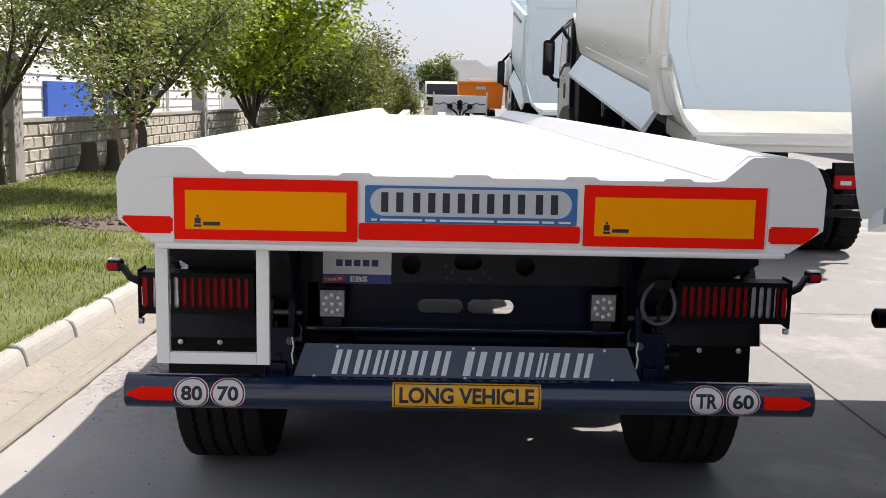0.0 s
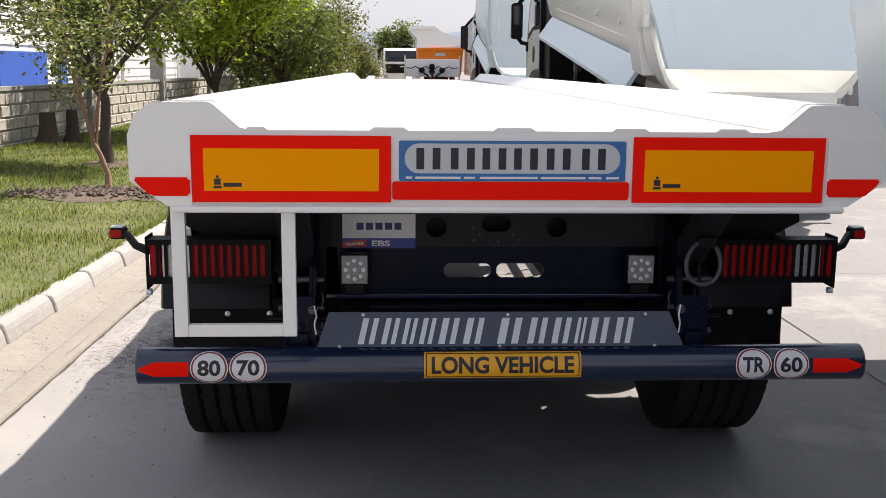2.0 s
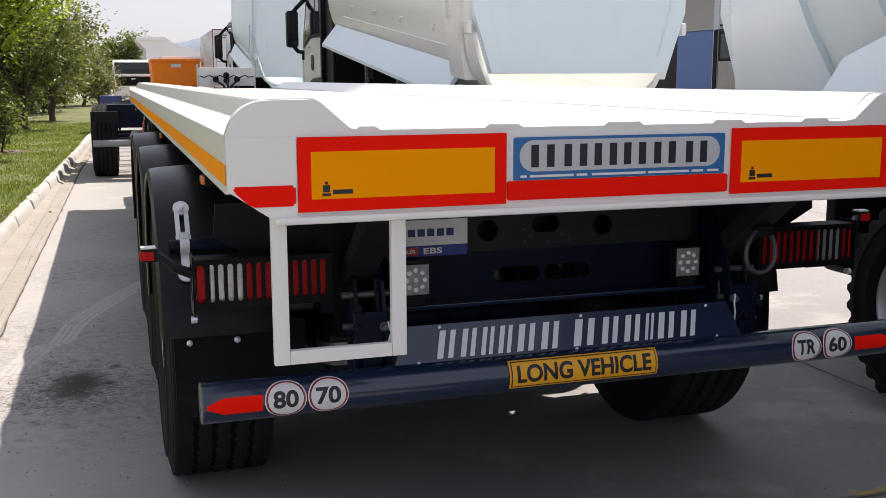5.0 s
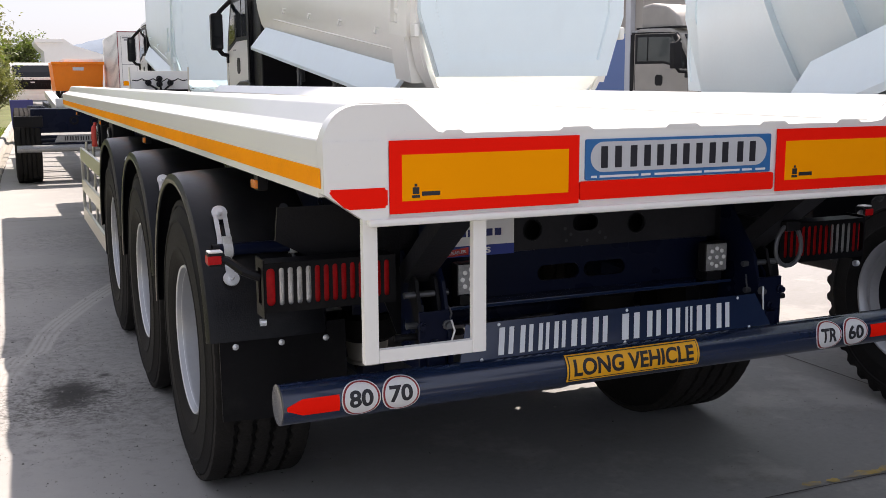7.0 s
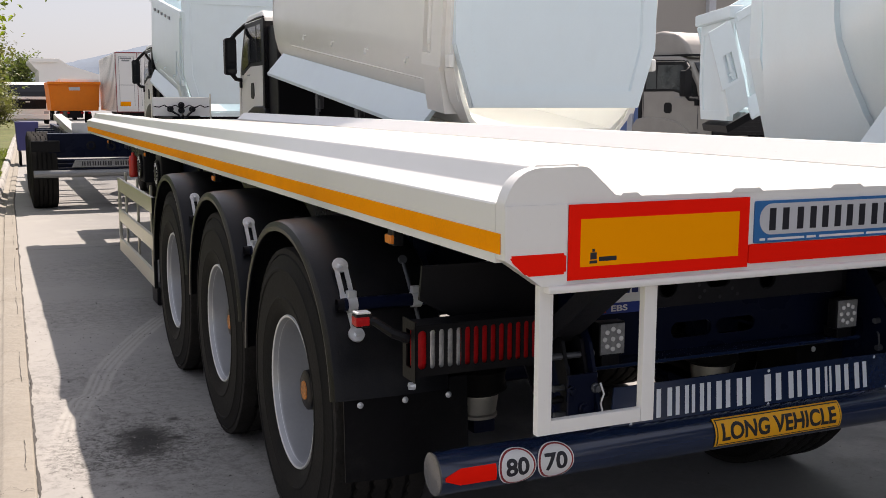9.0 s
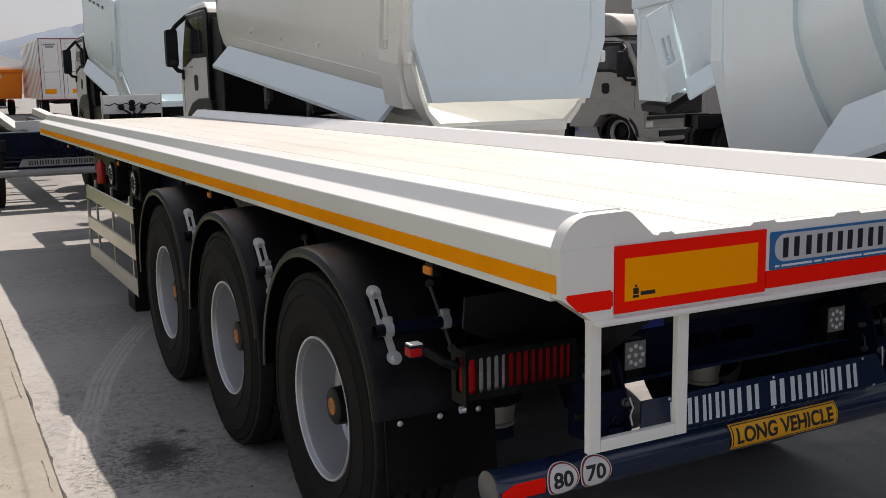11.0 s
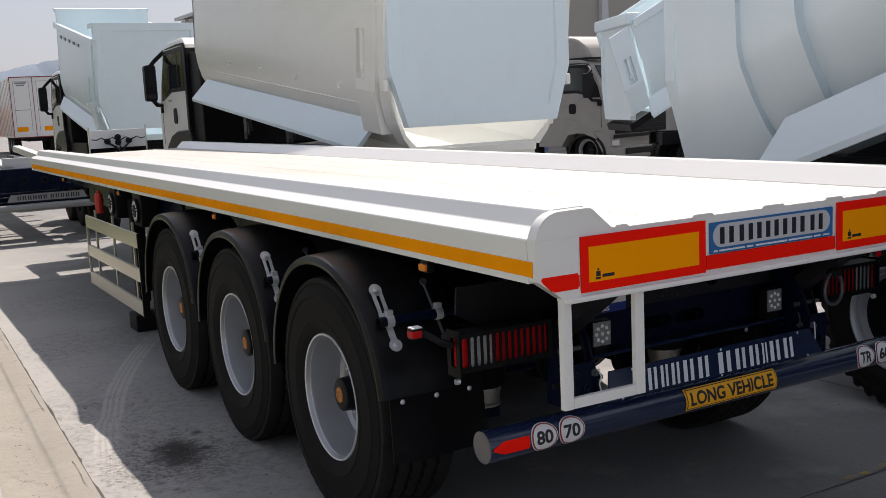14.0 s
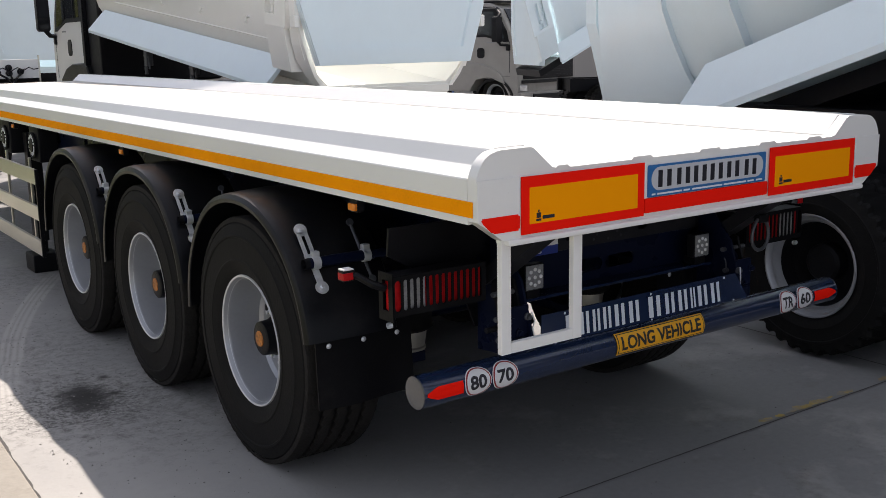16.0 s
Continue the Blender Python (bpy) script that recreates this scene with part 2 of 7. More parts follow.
def concrete_mat():
    """Worn, dusty yard concrete with stains, an oil spot, faint curved wheel tracks and painted-in light and shade."""
    m = mat("yard_concrete", (0.205, 0.202, 0.196), 0.8, var=0.12, scale=0.7, fine=28, bump=0.07, bscale=45)
    n, l = m.node_tree.nodes, m.node_tree.links
    b = n["Principled BSDF"]
    base = b.inputs["Base Color"].links[0].from_socket
    pos = n.new("ShaderNodeNewGeometry").outputs["Position"]

    def noise_node(s, d=5, rough=0.6):
        k = n.new("ShaderNodeTexNoise")
        k.inputs["Scale"].default_value, k.inputs["Detail"].default_value, k.inputs["Roughness"].default_value = s, d, rough
        l.new(pos, k.inputs["Vector"])
        return k.outputs["Fac"]

    def ramp(src, a, c):
        k = n.new("ShaderNodeMapRange")
        k.inputs["From Min"].default_value, k.inputs["From Max"].default_value = a, c
        l.new(src, k.inputs["Value"])
        return k.outputs[0]

    def calc(op, a, c):
        k = n.new("ShaderNodeMath")
        k.operation = op
        for i, v in enumerate((a, c)):
            if isinstance(v, (int, float)):
                k.inputs[i].default_value = v
            else:
                l.new(v, k.inputs[i])
        return k.outputs[0]

    def mix(fac, c1, c2):
        k = n.new("ShaderNodeMix")
        k.data_type = "RGBA"
        l.new(fac, k.inputs["Factor"])
        if isinstance(c1, tuple):
            k.inputs["A"].default_value = (*c1, 1)
        else:
            l.new(c1, k.inputs[6])
        k.inputs[7].default_value = (*c2, 1)
        return k.outputs[2]

    def spot(x, y, r, rag=2.2):
        k = n.new("ShaderNodeVectorMath")
        k.operation = "DISTANCE"
        k.inputs[1].default_value = (x, y, 0)
        l.new(pos, k.inputs[0])
        return ramp(calc("ADD", calc("DIVIDE", k.outputs["Value"], r), calc("MULTIPLY", calc("SUBTRACT", noise_node(14), 0.5), rag)), 1.0, 0.3)

    def reach(x, y, r):
        k = n.new("ShaderNodeVectorMath")
        k.operation = "DISTANCE"
        k.inputs[1].default_value = (x, y, 0)
        l.new(pos, k.inputs[0])
        return ramp(calc("DIVIDE", k.outputs["Value"], r), 1.0, 0.6)

    def ring(x, y, r, w):
        k = n.new("ShaderNodeVectorMath")
        k.operation = "DISTANCE"
        k.inputs[1].default_value = (x, y, 0)
        l.new(pos, k.inputs[0])
        d = calc("DIVIDE", calc("ABSOLUTE", calc("SUBTRACT", k.outputs["Value"], r), 0.0), w)
        return calc("MULTIPLY", calc("MULTIPLY", ramp(d, 1.0, 0.3), ramp(noise_node(5.0), 0.22, 0.50)), reach(-1.55, 4.8, 2.2))

    col = mix(calc("MULTIPLY", ramp(noise_node(0.55), 0.52, 0.72), 0.5), base, (0.225, 0.225, 0.226))
    col = mix(calc("MULTIPLY", ramp(noise_node(2.4, 8, 0.75), 0.55, 0.66), 0.55), col, (0.17, 0.158, 0.142))
    col = mix(calc("MULTIPLY", ramp(noise_node(1.1, 6, 0.7), 0.52, 0.62), 0.35), col, (0.40, 0.38, 0.345))
    col = mix(calc("MULTIPLY", calc("MULTIPLY", ramp(noise_node(19, 10, 0.85), 0.53, 0.62), ramp(noise_node(1.3, 4, 0.6), 0.46, 0.62)), 0.55), col, (0.11, 0.105, 0.097))
    col = mix(calc("MULTIPLY", ramp(noise_node(60, 4, 0.7), 0.60, 0.72), 0.3), col, (0.13, 0.122, 0.115))
    sep = n.new("ShaderNodeSeparateXYZ")
    l.new(pos, sep.inputs[0])
    # paler towards the gutter: dusty slab, plus the brighter open side put in its colour
    lit_side_dust = ramp(calc("ADD", sep.outputs["X"], calc("MULTIPLY", calc("SUBTRACT", noise_node(1.6, 6, 0.7), 0.5), 0.9)), -0.25, -1.90)
    col = mix(calc("MULTIPLY", lit_side_dust, 0.72), col, (0.37, 0.356, 0.328))
    # dirt blotches, strengthened to paint in the dark of the trailer's shade
    for x, y, r in ((-1.80, 4.2, 1.15), (-1.45, 2.6, 0.8), (-1.55, 6.6, 0.9), (-1.0, 9.0, 1.2)):
        col = mix(calc("MULTIPLY", calc("MULTIPLY", spot(x, y, r), ramp(noise_node(13, 10, 0.9), 0.46, 0.58)), 0.62), col, (0.10, 0.095, 0.087))
    col = mix(calc("MULTIPLY", ring(9.623, 1.107, 11.92, 0.13), 0.40), col, (0.36, 0.345, 0.315))
    for r, w in ((11.985, 0.022), (11.945, 0.014), (11.905, 0.020), (11.86, 0.024)):
        col = mix(calc("MULTIPLY", ring(9.623, 1.107, r, w), 0.62), col, (0.43, 0.41, 0.375))
    fleck = ramp(noise_node(34, 8, 0.85), 0.47, 0.56)
    for x, y, r in ((-1.71, 3.11, 0.62), (-1.71 - 0.12, 3.11 - 0.25, 0.5)):
        col = mix(calc("MULTIPLY", calc("MULTIPLY", spot(x, y, r, 1.6), fleck), 0.85), col, (0.070, 0.065, 0.058))
    for x, y, r in ((-1.71, 3.24, 0.17), (-1.72, 3.08, 0.22), (-1.70, 3.12, 0.14), (-1.73, 2.93, 0.15), (-1.55, 3.08, 0.05), (-1.51, 3.41, 0.05)):
        col = mix(calc("MULTIPLY", spot(x, y, r, 0.9), 0.85), col, (0.018, 0.016, 0.013))
    l.new(col, b.inputs["Base Color"])
    return m


M["concrete"] = concrete_mat()


def specks(m, scale, lo, hi, fac, col, detail=7, stretch=(1, 1, 1)):
    """Lays irregular flecks or stains of another colour over a material."""
    n, l = m.node_tree.nodes, m.node_tree.links
    b = n["Principled BSDF"]
    src = b.inputs["Base Color"].links[0].from_socket
    mp, k, r, mx = n.new("ShaderNodeMapping"), n.new("ShaderNodeTexNoise"), n.new("ShaderNodeMapRange"), n.new("ShaderNodeMix")
    mp.inputs["Scale"].default_value = stretch
    l.new(n.new("ShaderNodeNewGeometry").outputs["Position"], mp.inputs[0])
    l.new(mp.outputs[0], k.inputs["Vector"])
    k.inputs["Scale"].default_value, k.inputs["Detail"].default_value, k.inputs["Roughness"].default_value = scale, detail, 0.75
    r.inputs["From Min"].default_value, r.inputs["From Max"].default_value, r.inputs["To Max"].default_value = lo, hi, fac
    l.new(k.outputs["Fac"], r.inputs["Value"])
    mx.data_type = "RGBA"
    l.new(r.outputs[0], mx.inputs["Factor"])
    l.new(src, mx.inputs[6])
    mx.inputs[7].default_value = (*col, 1)
    l.new(mx.outputs[2], b.inputs["Base Color"])


specks(M["yellowpaint"], 9, 0.42, 0.58, 0.85, (0.21, 0.20, 0.19))
specks(M["gutter"], 4, 0.55, 0.68, 0.45, (0.21, 0.187, 0.15))
specks(M["gutter"], 26, 0.62, 0.72, 0.55, (0.13, 0.112, 0.09))
specks(M["gutter"], 1.6, 0.50, 0.65, 0.5, (0.33, 0.312, 0.272))
specks(M["kerb"], 9, 0.54, 0.66, 0.5, (0.47, 0.46, 0.43))
specks(M["kerb"], 22, 0.60, 0.70, 0.6, (0.24, 0.22, 0.19))
specks(M["fender"], 3, 0.50, 0.70, 0.28, (0.034, 0.032, 0.030))
specks(M["rubber"], 14, 0.58, 0.72, 0.25, (0.04, 0.036, 0.031))
specks(M["rubber"], 4, 0.52, 0.70, 0.22, (0.026, 0.0245, 0.022))
specks(M["flap"], 5, 0.55, 0.72, 0.4, (0.020, 0.019, 0.018))
specks(M["white"], 1.4, 0.50, 0.75, 0.12, (0.62, 0.60, 0.55), 8, (1, 1, 0.25))
specks(M["white"], 60, 0.68, 0.74, 0.25, (0.45, 0.43, 0.39), 3)
specks(M["cream"], 0.8, 0.48, 0.75, 0.22, (0.60, 0.57, 0.48), 3, (0.4, 0.4, 1.6))
specks(M["tipper"], 0.9, 0.50, 0.75, 0.14, (0.60, 0.62, 0.62), 4, (1, 1, 0.35))
specks(M["deck"], 2.2, 0.48, 0.66, 0.45, (0.40, 0.375, 0.33), 6, (1, 0.12, 1))
specks(M["deck"], 0.7, 0.50, 0.62, 0.35, (0.42, 0.395, 0.345), 5, (1.6, 0.5, 1))
specks(M["grass_ground"], 1.3, 0.54, 0.64, 0.75, (0.17, 0.135, 0.078))
specks(M["grass_ground"], 0.45, 0.52, 0.62, 0.6, (0.185, 0.175, 0.07))
specks(M["block"], 6, 0.55, 0.68, 0.4, (0.28, 0.255, 0.22))


# ---- mesh helpers ----
def part(name, bm, material, parent=None, label="", smooth=True, angle=35):
    """Links a bmesh as one mesh object, under a thing or part if one is given."""
    me = bpy.data.meshes.new(name)
    bmesh.ops.recalc_face_normals(bm, faces=bm.faces)
    bm.to_mesh(me)
    bm.free()
    return mesh_part(name, me, material, parent, label, smooth, angle)


def mesh_part(name, me, material, parent=None, label="", smooth=True, angle=35, weighted=True):
    if material and not me.materials:
        me.materials.append(M[material] if isinstance(material, str) else material)
    if smooth:
        me.shade_smooth()
        me.set_sharp_from_angle(angle=radians(angle))
    ob = new(name, me)
    if smooth and weighted:
        wm = ob.modifiers.new("flat_faces", "WEIGHTED_NORMAL")
        wm.keep_sharp = True
    ob.parent = parent
    if label:
        ob["label"] = label
    return ob


def thing(name, label, category, loc=(0, 0, 0), rz=0.0, group="", kind=""):
    e = new(name)
    e.matrix_basis = Matrix.Translation(loc) @ Matrix.Rotation(radians(rz), 4, "Z")
    return tagged(e, label, category, group, kind)


def box(bm, x0, x1, y0, y1, z0, z1, bev=0.0, m=None):
    vs = [bm.verts.new((x, y, z)) for x in (x0, x1) for y in (y0, y1) for z in (z0, z1)]
    fs = [bm.faces.new([vs[i] for i in q]) for q in ((0, 1, 3, 2), (4, 6, 7, 5), (0, 4, 5, 1), (2, 3, 7, 6), (0, 2, 6, 4), (1, 5, 7, 3))]
    if m is not None:
        bmesh.ops.transform(bm, matrix=m, verts=vs)
    if bev:
        es = {e for f in fs for e in f.edges}
        bmesh.ops.bevel(bm, geom=list(es), offset=bev, segments=2, profile=0.5, affect="EDGES")
    return bm


def prism(bm, prof, a, b, axis="y", m=None):
    """Extrudes a closed outline of (u, v) from a to b along an axis: y takes (x, z), x takes (y, z), z takes (x, y)."""
    def at(u, v, w):
        return {"y": (u, w, v), "x": (w, u, v), "z": (u, v, w)}[axis]
    lo = [bm.verts.new(at(u, v, a)) for u, v in prof]
    hi = [bm.verts.new(at(u, v, b)) for u, v in prof]
    k = len(prof)
    bm.faces.new(lo)
    bm.faces.new(hi[::-1])
    for i in range(k):
        bm.faces.new((lo[i], hi[i], hi[(i + 1) % k], lo[(i + 1) % k]))
    if m is not None:
        bmesh.ops.transform(bm, matrix=m, verts=lo + hi)
    return bm


def tube(bm, pts, radii, seg=10, caps=True):
    """A round bar through points, with a radius or a list of radii."""
    pts = [Vector(p) for p in pts]
    if isinstance(radii, (int, float)):
        radii = [radii] * len(pts)
    rings, ref = [], None
    for i, p in enumerate(pts):
        d = (pts[min(i + 1, len(pts) - 1)] - pts[max(i - 1, 0)]).normalized()
        if ref is None:
            ref = d.orthogonal().normalized()
        u = (ref - d * ref.dot(d)).normalized()
        ref = u
        v = d.cross(u)
        rings.append([bm.verts.new(p + (u * math.cos(6.28319 * k / seg) + v * math.sin(6.28319 * k / seg)) * radii[i]) for k in range(seg)])
    for r0, r1 in zip(rings, rings[1:]):
        for k in range(seg):
            bm.faces.new((r0[k], r0[(k + 1) % seg], r1[(k + 1) % seg], r1[k]))
    if caps:
        bm.faces.new(rings[0][::-1])
        bm.faces.new(rings[-1])
    return bm


def lathe(bm, prof, seg=48, axis="x", centre=(0, 0, 0)):
    """Turns an outline of (along, radius) round an axis."""
    c = Vector(centre)
    rings = []
    for a, r in prof:
        ring = []
        for k in range(seg):
            s, t = r * math.cos(6.28319 * k / seg), r * math.sin(6.28319 * k / seg)
            ring.append(bm.verts.new(c + Vector({"x": (a, s, t), "y": (s, a, t), "z": (s, t, a)}[axis])))
        rings.append(ring)
    for r0, r1 in zip(rings, rings[1:]):
        for k in range(seg):
            bm.faces.new((r0[k], r0[(k + 1) % seg], r1[(k + 1) % seg], r1[k]))
    return bm


def BM():
    return bmesh.new()


def rounded(w, h, r, cx=0.0, cy=0.0, n=6):
    """An outline of a rounded rectangle."""
    out = []
    for qx, qy, a0 in ((1, 1, 0), (-1, 1, 90), (-1, -1, 180), (1, -1, 270)):
        for k in range(n + 1):
            a = radians(a0 + 90 * k / n)
            out.append((cx + qx * (w / 2 - r) + r * math.cos(a), cy + qy * (h / 2 - r) + r * math.sin(a)))
    return out


def text_mesh(text, size, shear=0.0, width=None):
    """A flat mesh of letters in x and z, centred on the origin, with the given cap height (and total width)."""
    cu = bpy.data.curves.new("letters", "FONT")
    cu.body, cu.align_x, cu.shear, cu.resolution_u = text, "CENTER", shear, 4
    cu.offset = 0.032
    ob = bpy.data.objects.new("letters", cu)
    scene.collection.objects.link(ob)
    dg = bpy.context.evaluated_depsgraph_get()
    me = bpy.data.meshes.new_from_object(ob.evaluated_get(dg))
    bpy.data.objects.remove(ob)
    bpy.data.curves.remove(cu)
    me.materials.clear()
    co = np.array([v.co for v in me.vertices])
    lo, hi = co.min(0), co.max(0)
    s = size / (hi[1] - lo[1])
    sx = width / (hi[0] - lo[0]) if width else s
    for v in me.vertices:
        v.co = ((v.co.x - (lo[0] + hi[0]) / 2) * sx, 0.0, (v.co.y - (lo[1] + hi[1]) / 2) * s)
    return me


def wrap(me, r, cx, cy, cz, ang=0.0):
    """Bends a flat x-z mesh round a bar along x, on the bar's rear side."""
    bm = BM()
    bm.from_mesh(me)
    zs = [v.co.z for v in bm.verts]
    z = min(zs) + 0.004
    while z < max(zs):
        bmesh.ops.bisect_plane(bm, geom=bm.verts[:] + bm.edges[:] + bm.faces[:], plane_co=(0, 0, z), plane_no=(0, 0, 1), dist=1e-6)
        z += 0.004
    for v in bm.verts:
        a = v.co.z / r + ang
        v.co = (cx + v.co.x, cy - (r + v.co.y) * math.cos(a), cz + (r + v.co.y) * math.sin(a))
    bm.to_mesh(me)
    bm.free()
    return me


def flat(prof, y=0.0):
    """A flat x-z mesh from an outline."""
    bm = BM()
    bm.faces.new([bm.verts.new((u, y, v)) for u, v in prof])
    me = bpy.data.meshes.new("flat")
    bm.to_mesh(me)
    bm.free()
    return me


def grid_mesh(w, h, nx, nz, y=0.0):
    bm = BM()
    vs = [[bm.verts.new((w * (i / nx - 0.5), y, h * (k / nz - 0.5))) for i in range(nx + 1)] for k in range(nz + 1)]
    for k in range(nz):
        for i in range(nx):
            bm.faces.new((vs[k][i], vs[k][i + 1], vs[k + 1][i + 1], vs[k + 1][i]))
    me = bpy.data.meshes.new("sheet")
    bm.to_mesh(me)
    bm.free()
    return me


# ---- ground, gutter, kerb, lawn ----
SKEW = 0.034                                   # the kerb runs at a slight angle to the trailer


def kerb_x(y):
    return -2.82 + SKEW * y


def strip_x(y):
    """Inner edge of the flat outer strip of the gutter."""
    return max(-2.448 + 0.0152 * y, kerb_x(y) + 0.10)


def crack_x(y):
    """Outer edge of the gutter, where the yard slab begins."""
    return max(-2.312 + 0.0163 * y, kerb_x(y) + 0.20)


def wall_x(y):
    return -8.20 + 0.037 * y


def smooth(a, b, v):
    u = min(1.0, max(0.0, (v - a) / (b - a)))
    return u * u * (3 - 2 * u)


def ground_z(x, y):
    """The slab is a little uneven beside the gutter, with bumps placed to bend the trailer's shadow edge."""
    a = 0.018 * noise.noise(Vector((0, y * 1.7, 4))) + 0.010 * noise.noise(Vector((0, y * 4.1, 9)))
    a += 0.022 * math.exp(-((y - 2.35) / 0.30) ** 2) + 0.02 * math.exp(-((y - 3.75) / 0.25) ** 2) - 0.055 * math.exp(-((y - 4.33) / 0.20) ** 2)
    return a * smooth(-1.45, -1.90, x) * smooth(-2.27, -2.12, x) * smooth(9.0, 7.0, y) * smooth(-2.2, -1.0, y)


def gutter_z(u):
    """Height of the dished part, from the kerb (0) to the flat strip (1)."""
    prof = ((0.0, 0.040), (0.30, 0.024), (0.60, 0.012), (0.86, 0.008), (0.95, 0.018), (1.0, 0.031))
    for (a, za), (b, zb) in zip(prof, prof[1:]):
        if u <= b:
            return za + (zb - za) * (u - a) / (b - a)
    return 0.031


bm = BM()
xs = [-900, -120, -40, -12, -3] + [-2.35 + 0.07 * k for k in range(16)] + [0, 6, 14, 30, 80, 300, 900]
ys = [-400, -60, -12, -4] + [-2.4 + 0.125 * k for k in range(96)] + [12, 14, 30, 70, 200, 1400]
vs = [[bm.verts.new((x, y, ground_z(x, y))) for x in xs] for y in ys]
for j in range(len(ys) - 1):
    for i in range(len(xs) - 1):
        bm.faces.new((vs[j][i], vs[j][i + 1], vs[j + 1][i + 1], vs[j + 1][i]))
ground = tagged(part("ground", bm, "concrete"), "dusty grey concrete yard with stains and tyre marks", "ground", kind="structure")

# gutter between the yard slab and the kerb: a dished part and a flat outer strip
bm = BM()
Y0, Y1 = -14.0, 46.0
n = 480
prev = None
for k in range(n + 1):
    y = Y0 + (Y1 - Y0) * k / n
    xk, xi, xc = kerb_x(y), strip_x(y), crack_x(y)
    xi += 0.008 * noise.noise(Vector((y * 1.9, 2, 3))) + 0.004 * noise.noise(Vector((y * 8, 5, 3)))
    wob = 0.006 * noise.noise(Vector((0, y * 1.3, 3)))
    row = [bm.verts.new((xk - 0.05, y, 0.042))]
    row += [bm.verts.new((xk + (xi - xk) * u, y, gutter_z(u) + wob * u * (1 - u) * 4 * 0.5)) for u in (0.0, 0.15, 0.30, 0.60, 0.86, 0.95, 1.0)]
    row += [bm.verts.new((xc - 0.014, y, 0.029 + 0.3 * wob)), bm.verts.new((xc - 0.004, y, 0.022)), bm.verts.new((xc, y, 0.002))]
    if prev:
        for a in range(len(row) - 1):
            bm.faces.new((prev[a], prev[a + 1], row[a + 1], row[a]))
    prev = row
tagged(part("gutter", bm, "gutter", angle=60), "cracked sandy concrete gutter strip along the kerb", "gutter", kind="structure")

# dirt-filled crack along the gutter's outer edge, and a finer one inside it
bm = BM()
for off, seed, thr, wid, zc in ((0.006, 1, -0.6, 0.0065, 0.006), (-0.045, 6, 0.02, 0.0014, 0.034)):
    prev = None
    for k in range(1041):
        y = -6.0 + 26.0 * k / 1040
        x = crack_x(y) + off + 0.012 * noise.noise(Vector((y * 2.1, seed, 7))) + 0.006 * noise.noise(Vector((y * 11, seed, 3))) + 0.003 * noise.noise(Vector((y * 31, seed, 3)))
        w = wid * (1 + 0.8 * noise.noise(Vector((y * 4.7, seed + 3, 2))) + 0.5 * noise.noise(Vector((y * 17, seed, 2))))
        if w < 0.0008 or noise.noise(Vector((y * 0.9, seed, 12))) < thr:
            prev = None
            continue
        row = (bm.verts.new((x - w, y, zc)), bm.verts.new((x + w, y, zc)))
        if prev:
            bm.faces.new((prev[0], prev[1], row[1], row[0]))
        prev = row
tagged(part("gutter_crack", bm, "joint", smooth=False), "dark crack between gutter and yard slab", "joint", kind="structure")

gcr = tagged(new("gutter_cracks"), "fine wandering cracks across the gutter", "crack", kind="structure")
for y0, seed, dy in ((1.25, 3, 0.0), (1.9, 4, 0.03), (2.45, 5, 0.0), (3.35, 8, -0.02), (4.1, 21, 0.02), (5.2, 11, 0.0), (6.1, 23, 0.0), (7.4, 13, 0.0), (8.8, 27, 0.02), (10.1, 17, 0.0)):
    bm = BM()
    prev = None
    rc = random.Random(seed)
    y = y0
    reach_u = 1.4 if seed % 2 else 0.95
    for k in range(40):
        u = 0.03 + (reach_u - 0.03) * k / 39
        y += rc.uniform(-0.030, 0.036) + dy * 0.4
        xk, xi, xc = kerb_x(y), strip_x(y), crack_x(y)
        x = xk + u * (xi - xk) if u < 1 else xi + (u - 1) / 0.4 * (xc - xi - 0.01)
        zz = (gutter_z(u) if u < 1 else 0.031) + 0.005
        w = 0.0022 * (0.3 + rc.random())
        row = (bm.verts.new((x, y - w, zz)), bm.verts.new((x, y + w, zz)))
        if prev:
            bm.faces.new((prev[0], prev[1], row[1], row[0]))
        prev = row
    part("crack", bm, "joint", gcr, smooth=False)

# lawn, gently uneven
bm = BM()
prev = None
for k in range(251):
    y = -14.0 + 100.0 * k / 250
    row = []
    for i in range(13):
        u = i / 12
        x = kerb_x(y) - 0.13 + (wall_x(y) - 0.4 - kerb_x(y) + 0.13) * u
        row.append(bm.verts.new((x, y, 0.150 + (0.05 * u + 0.05 * noise.noise(Vector((x * 0.8, y * 0.8, 1)))) * min(1, 6 * u))))
    if prev:
        for a in range(12):
            bm.faces.new((prev[a], prev[a + 1], row[a + 1], row[a]))
    prev = row
tagged(part("lawn", bm, "grass_ground"), "uneven green lawn behind the kerb", "lawn", kind="structure")


def lawn_z(x, y):
    u = min(1, max(0, (kerb_x(y) - 0.13 - x) / 5.0))
    return 0.150 + (0.05 * u + 0.05 * noise.noise(Vector((x * 0.8, y * 0.8, 1)))) * min(1, 6 * u)


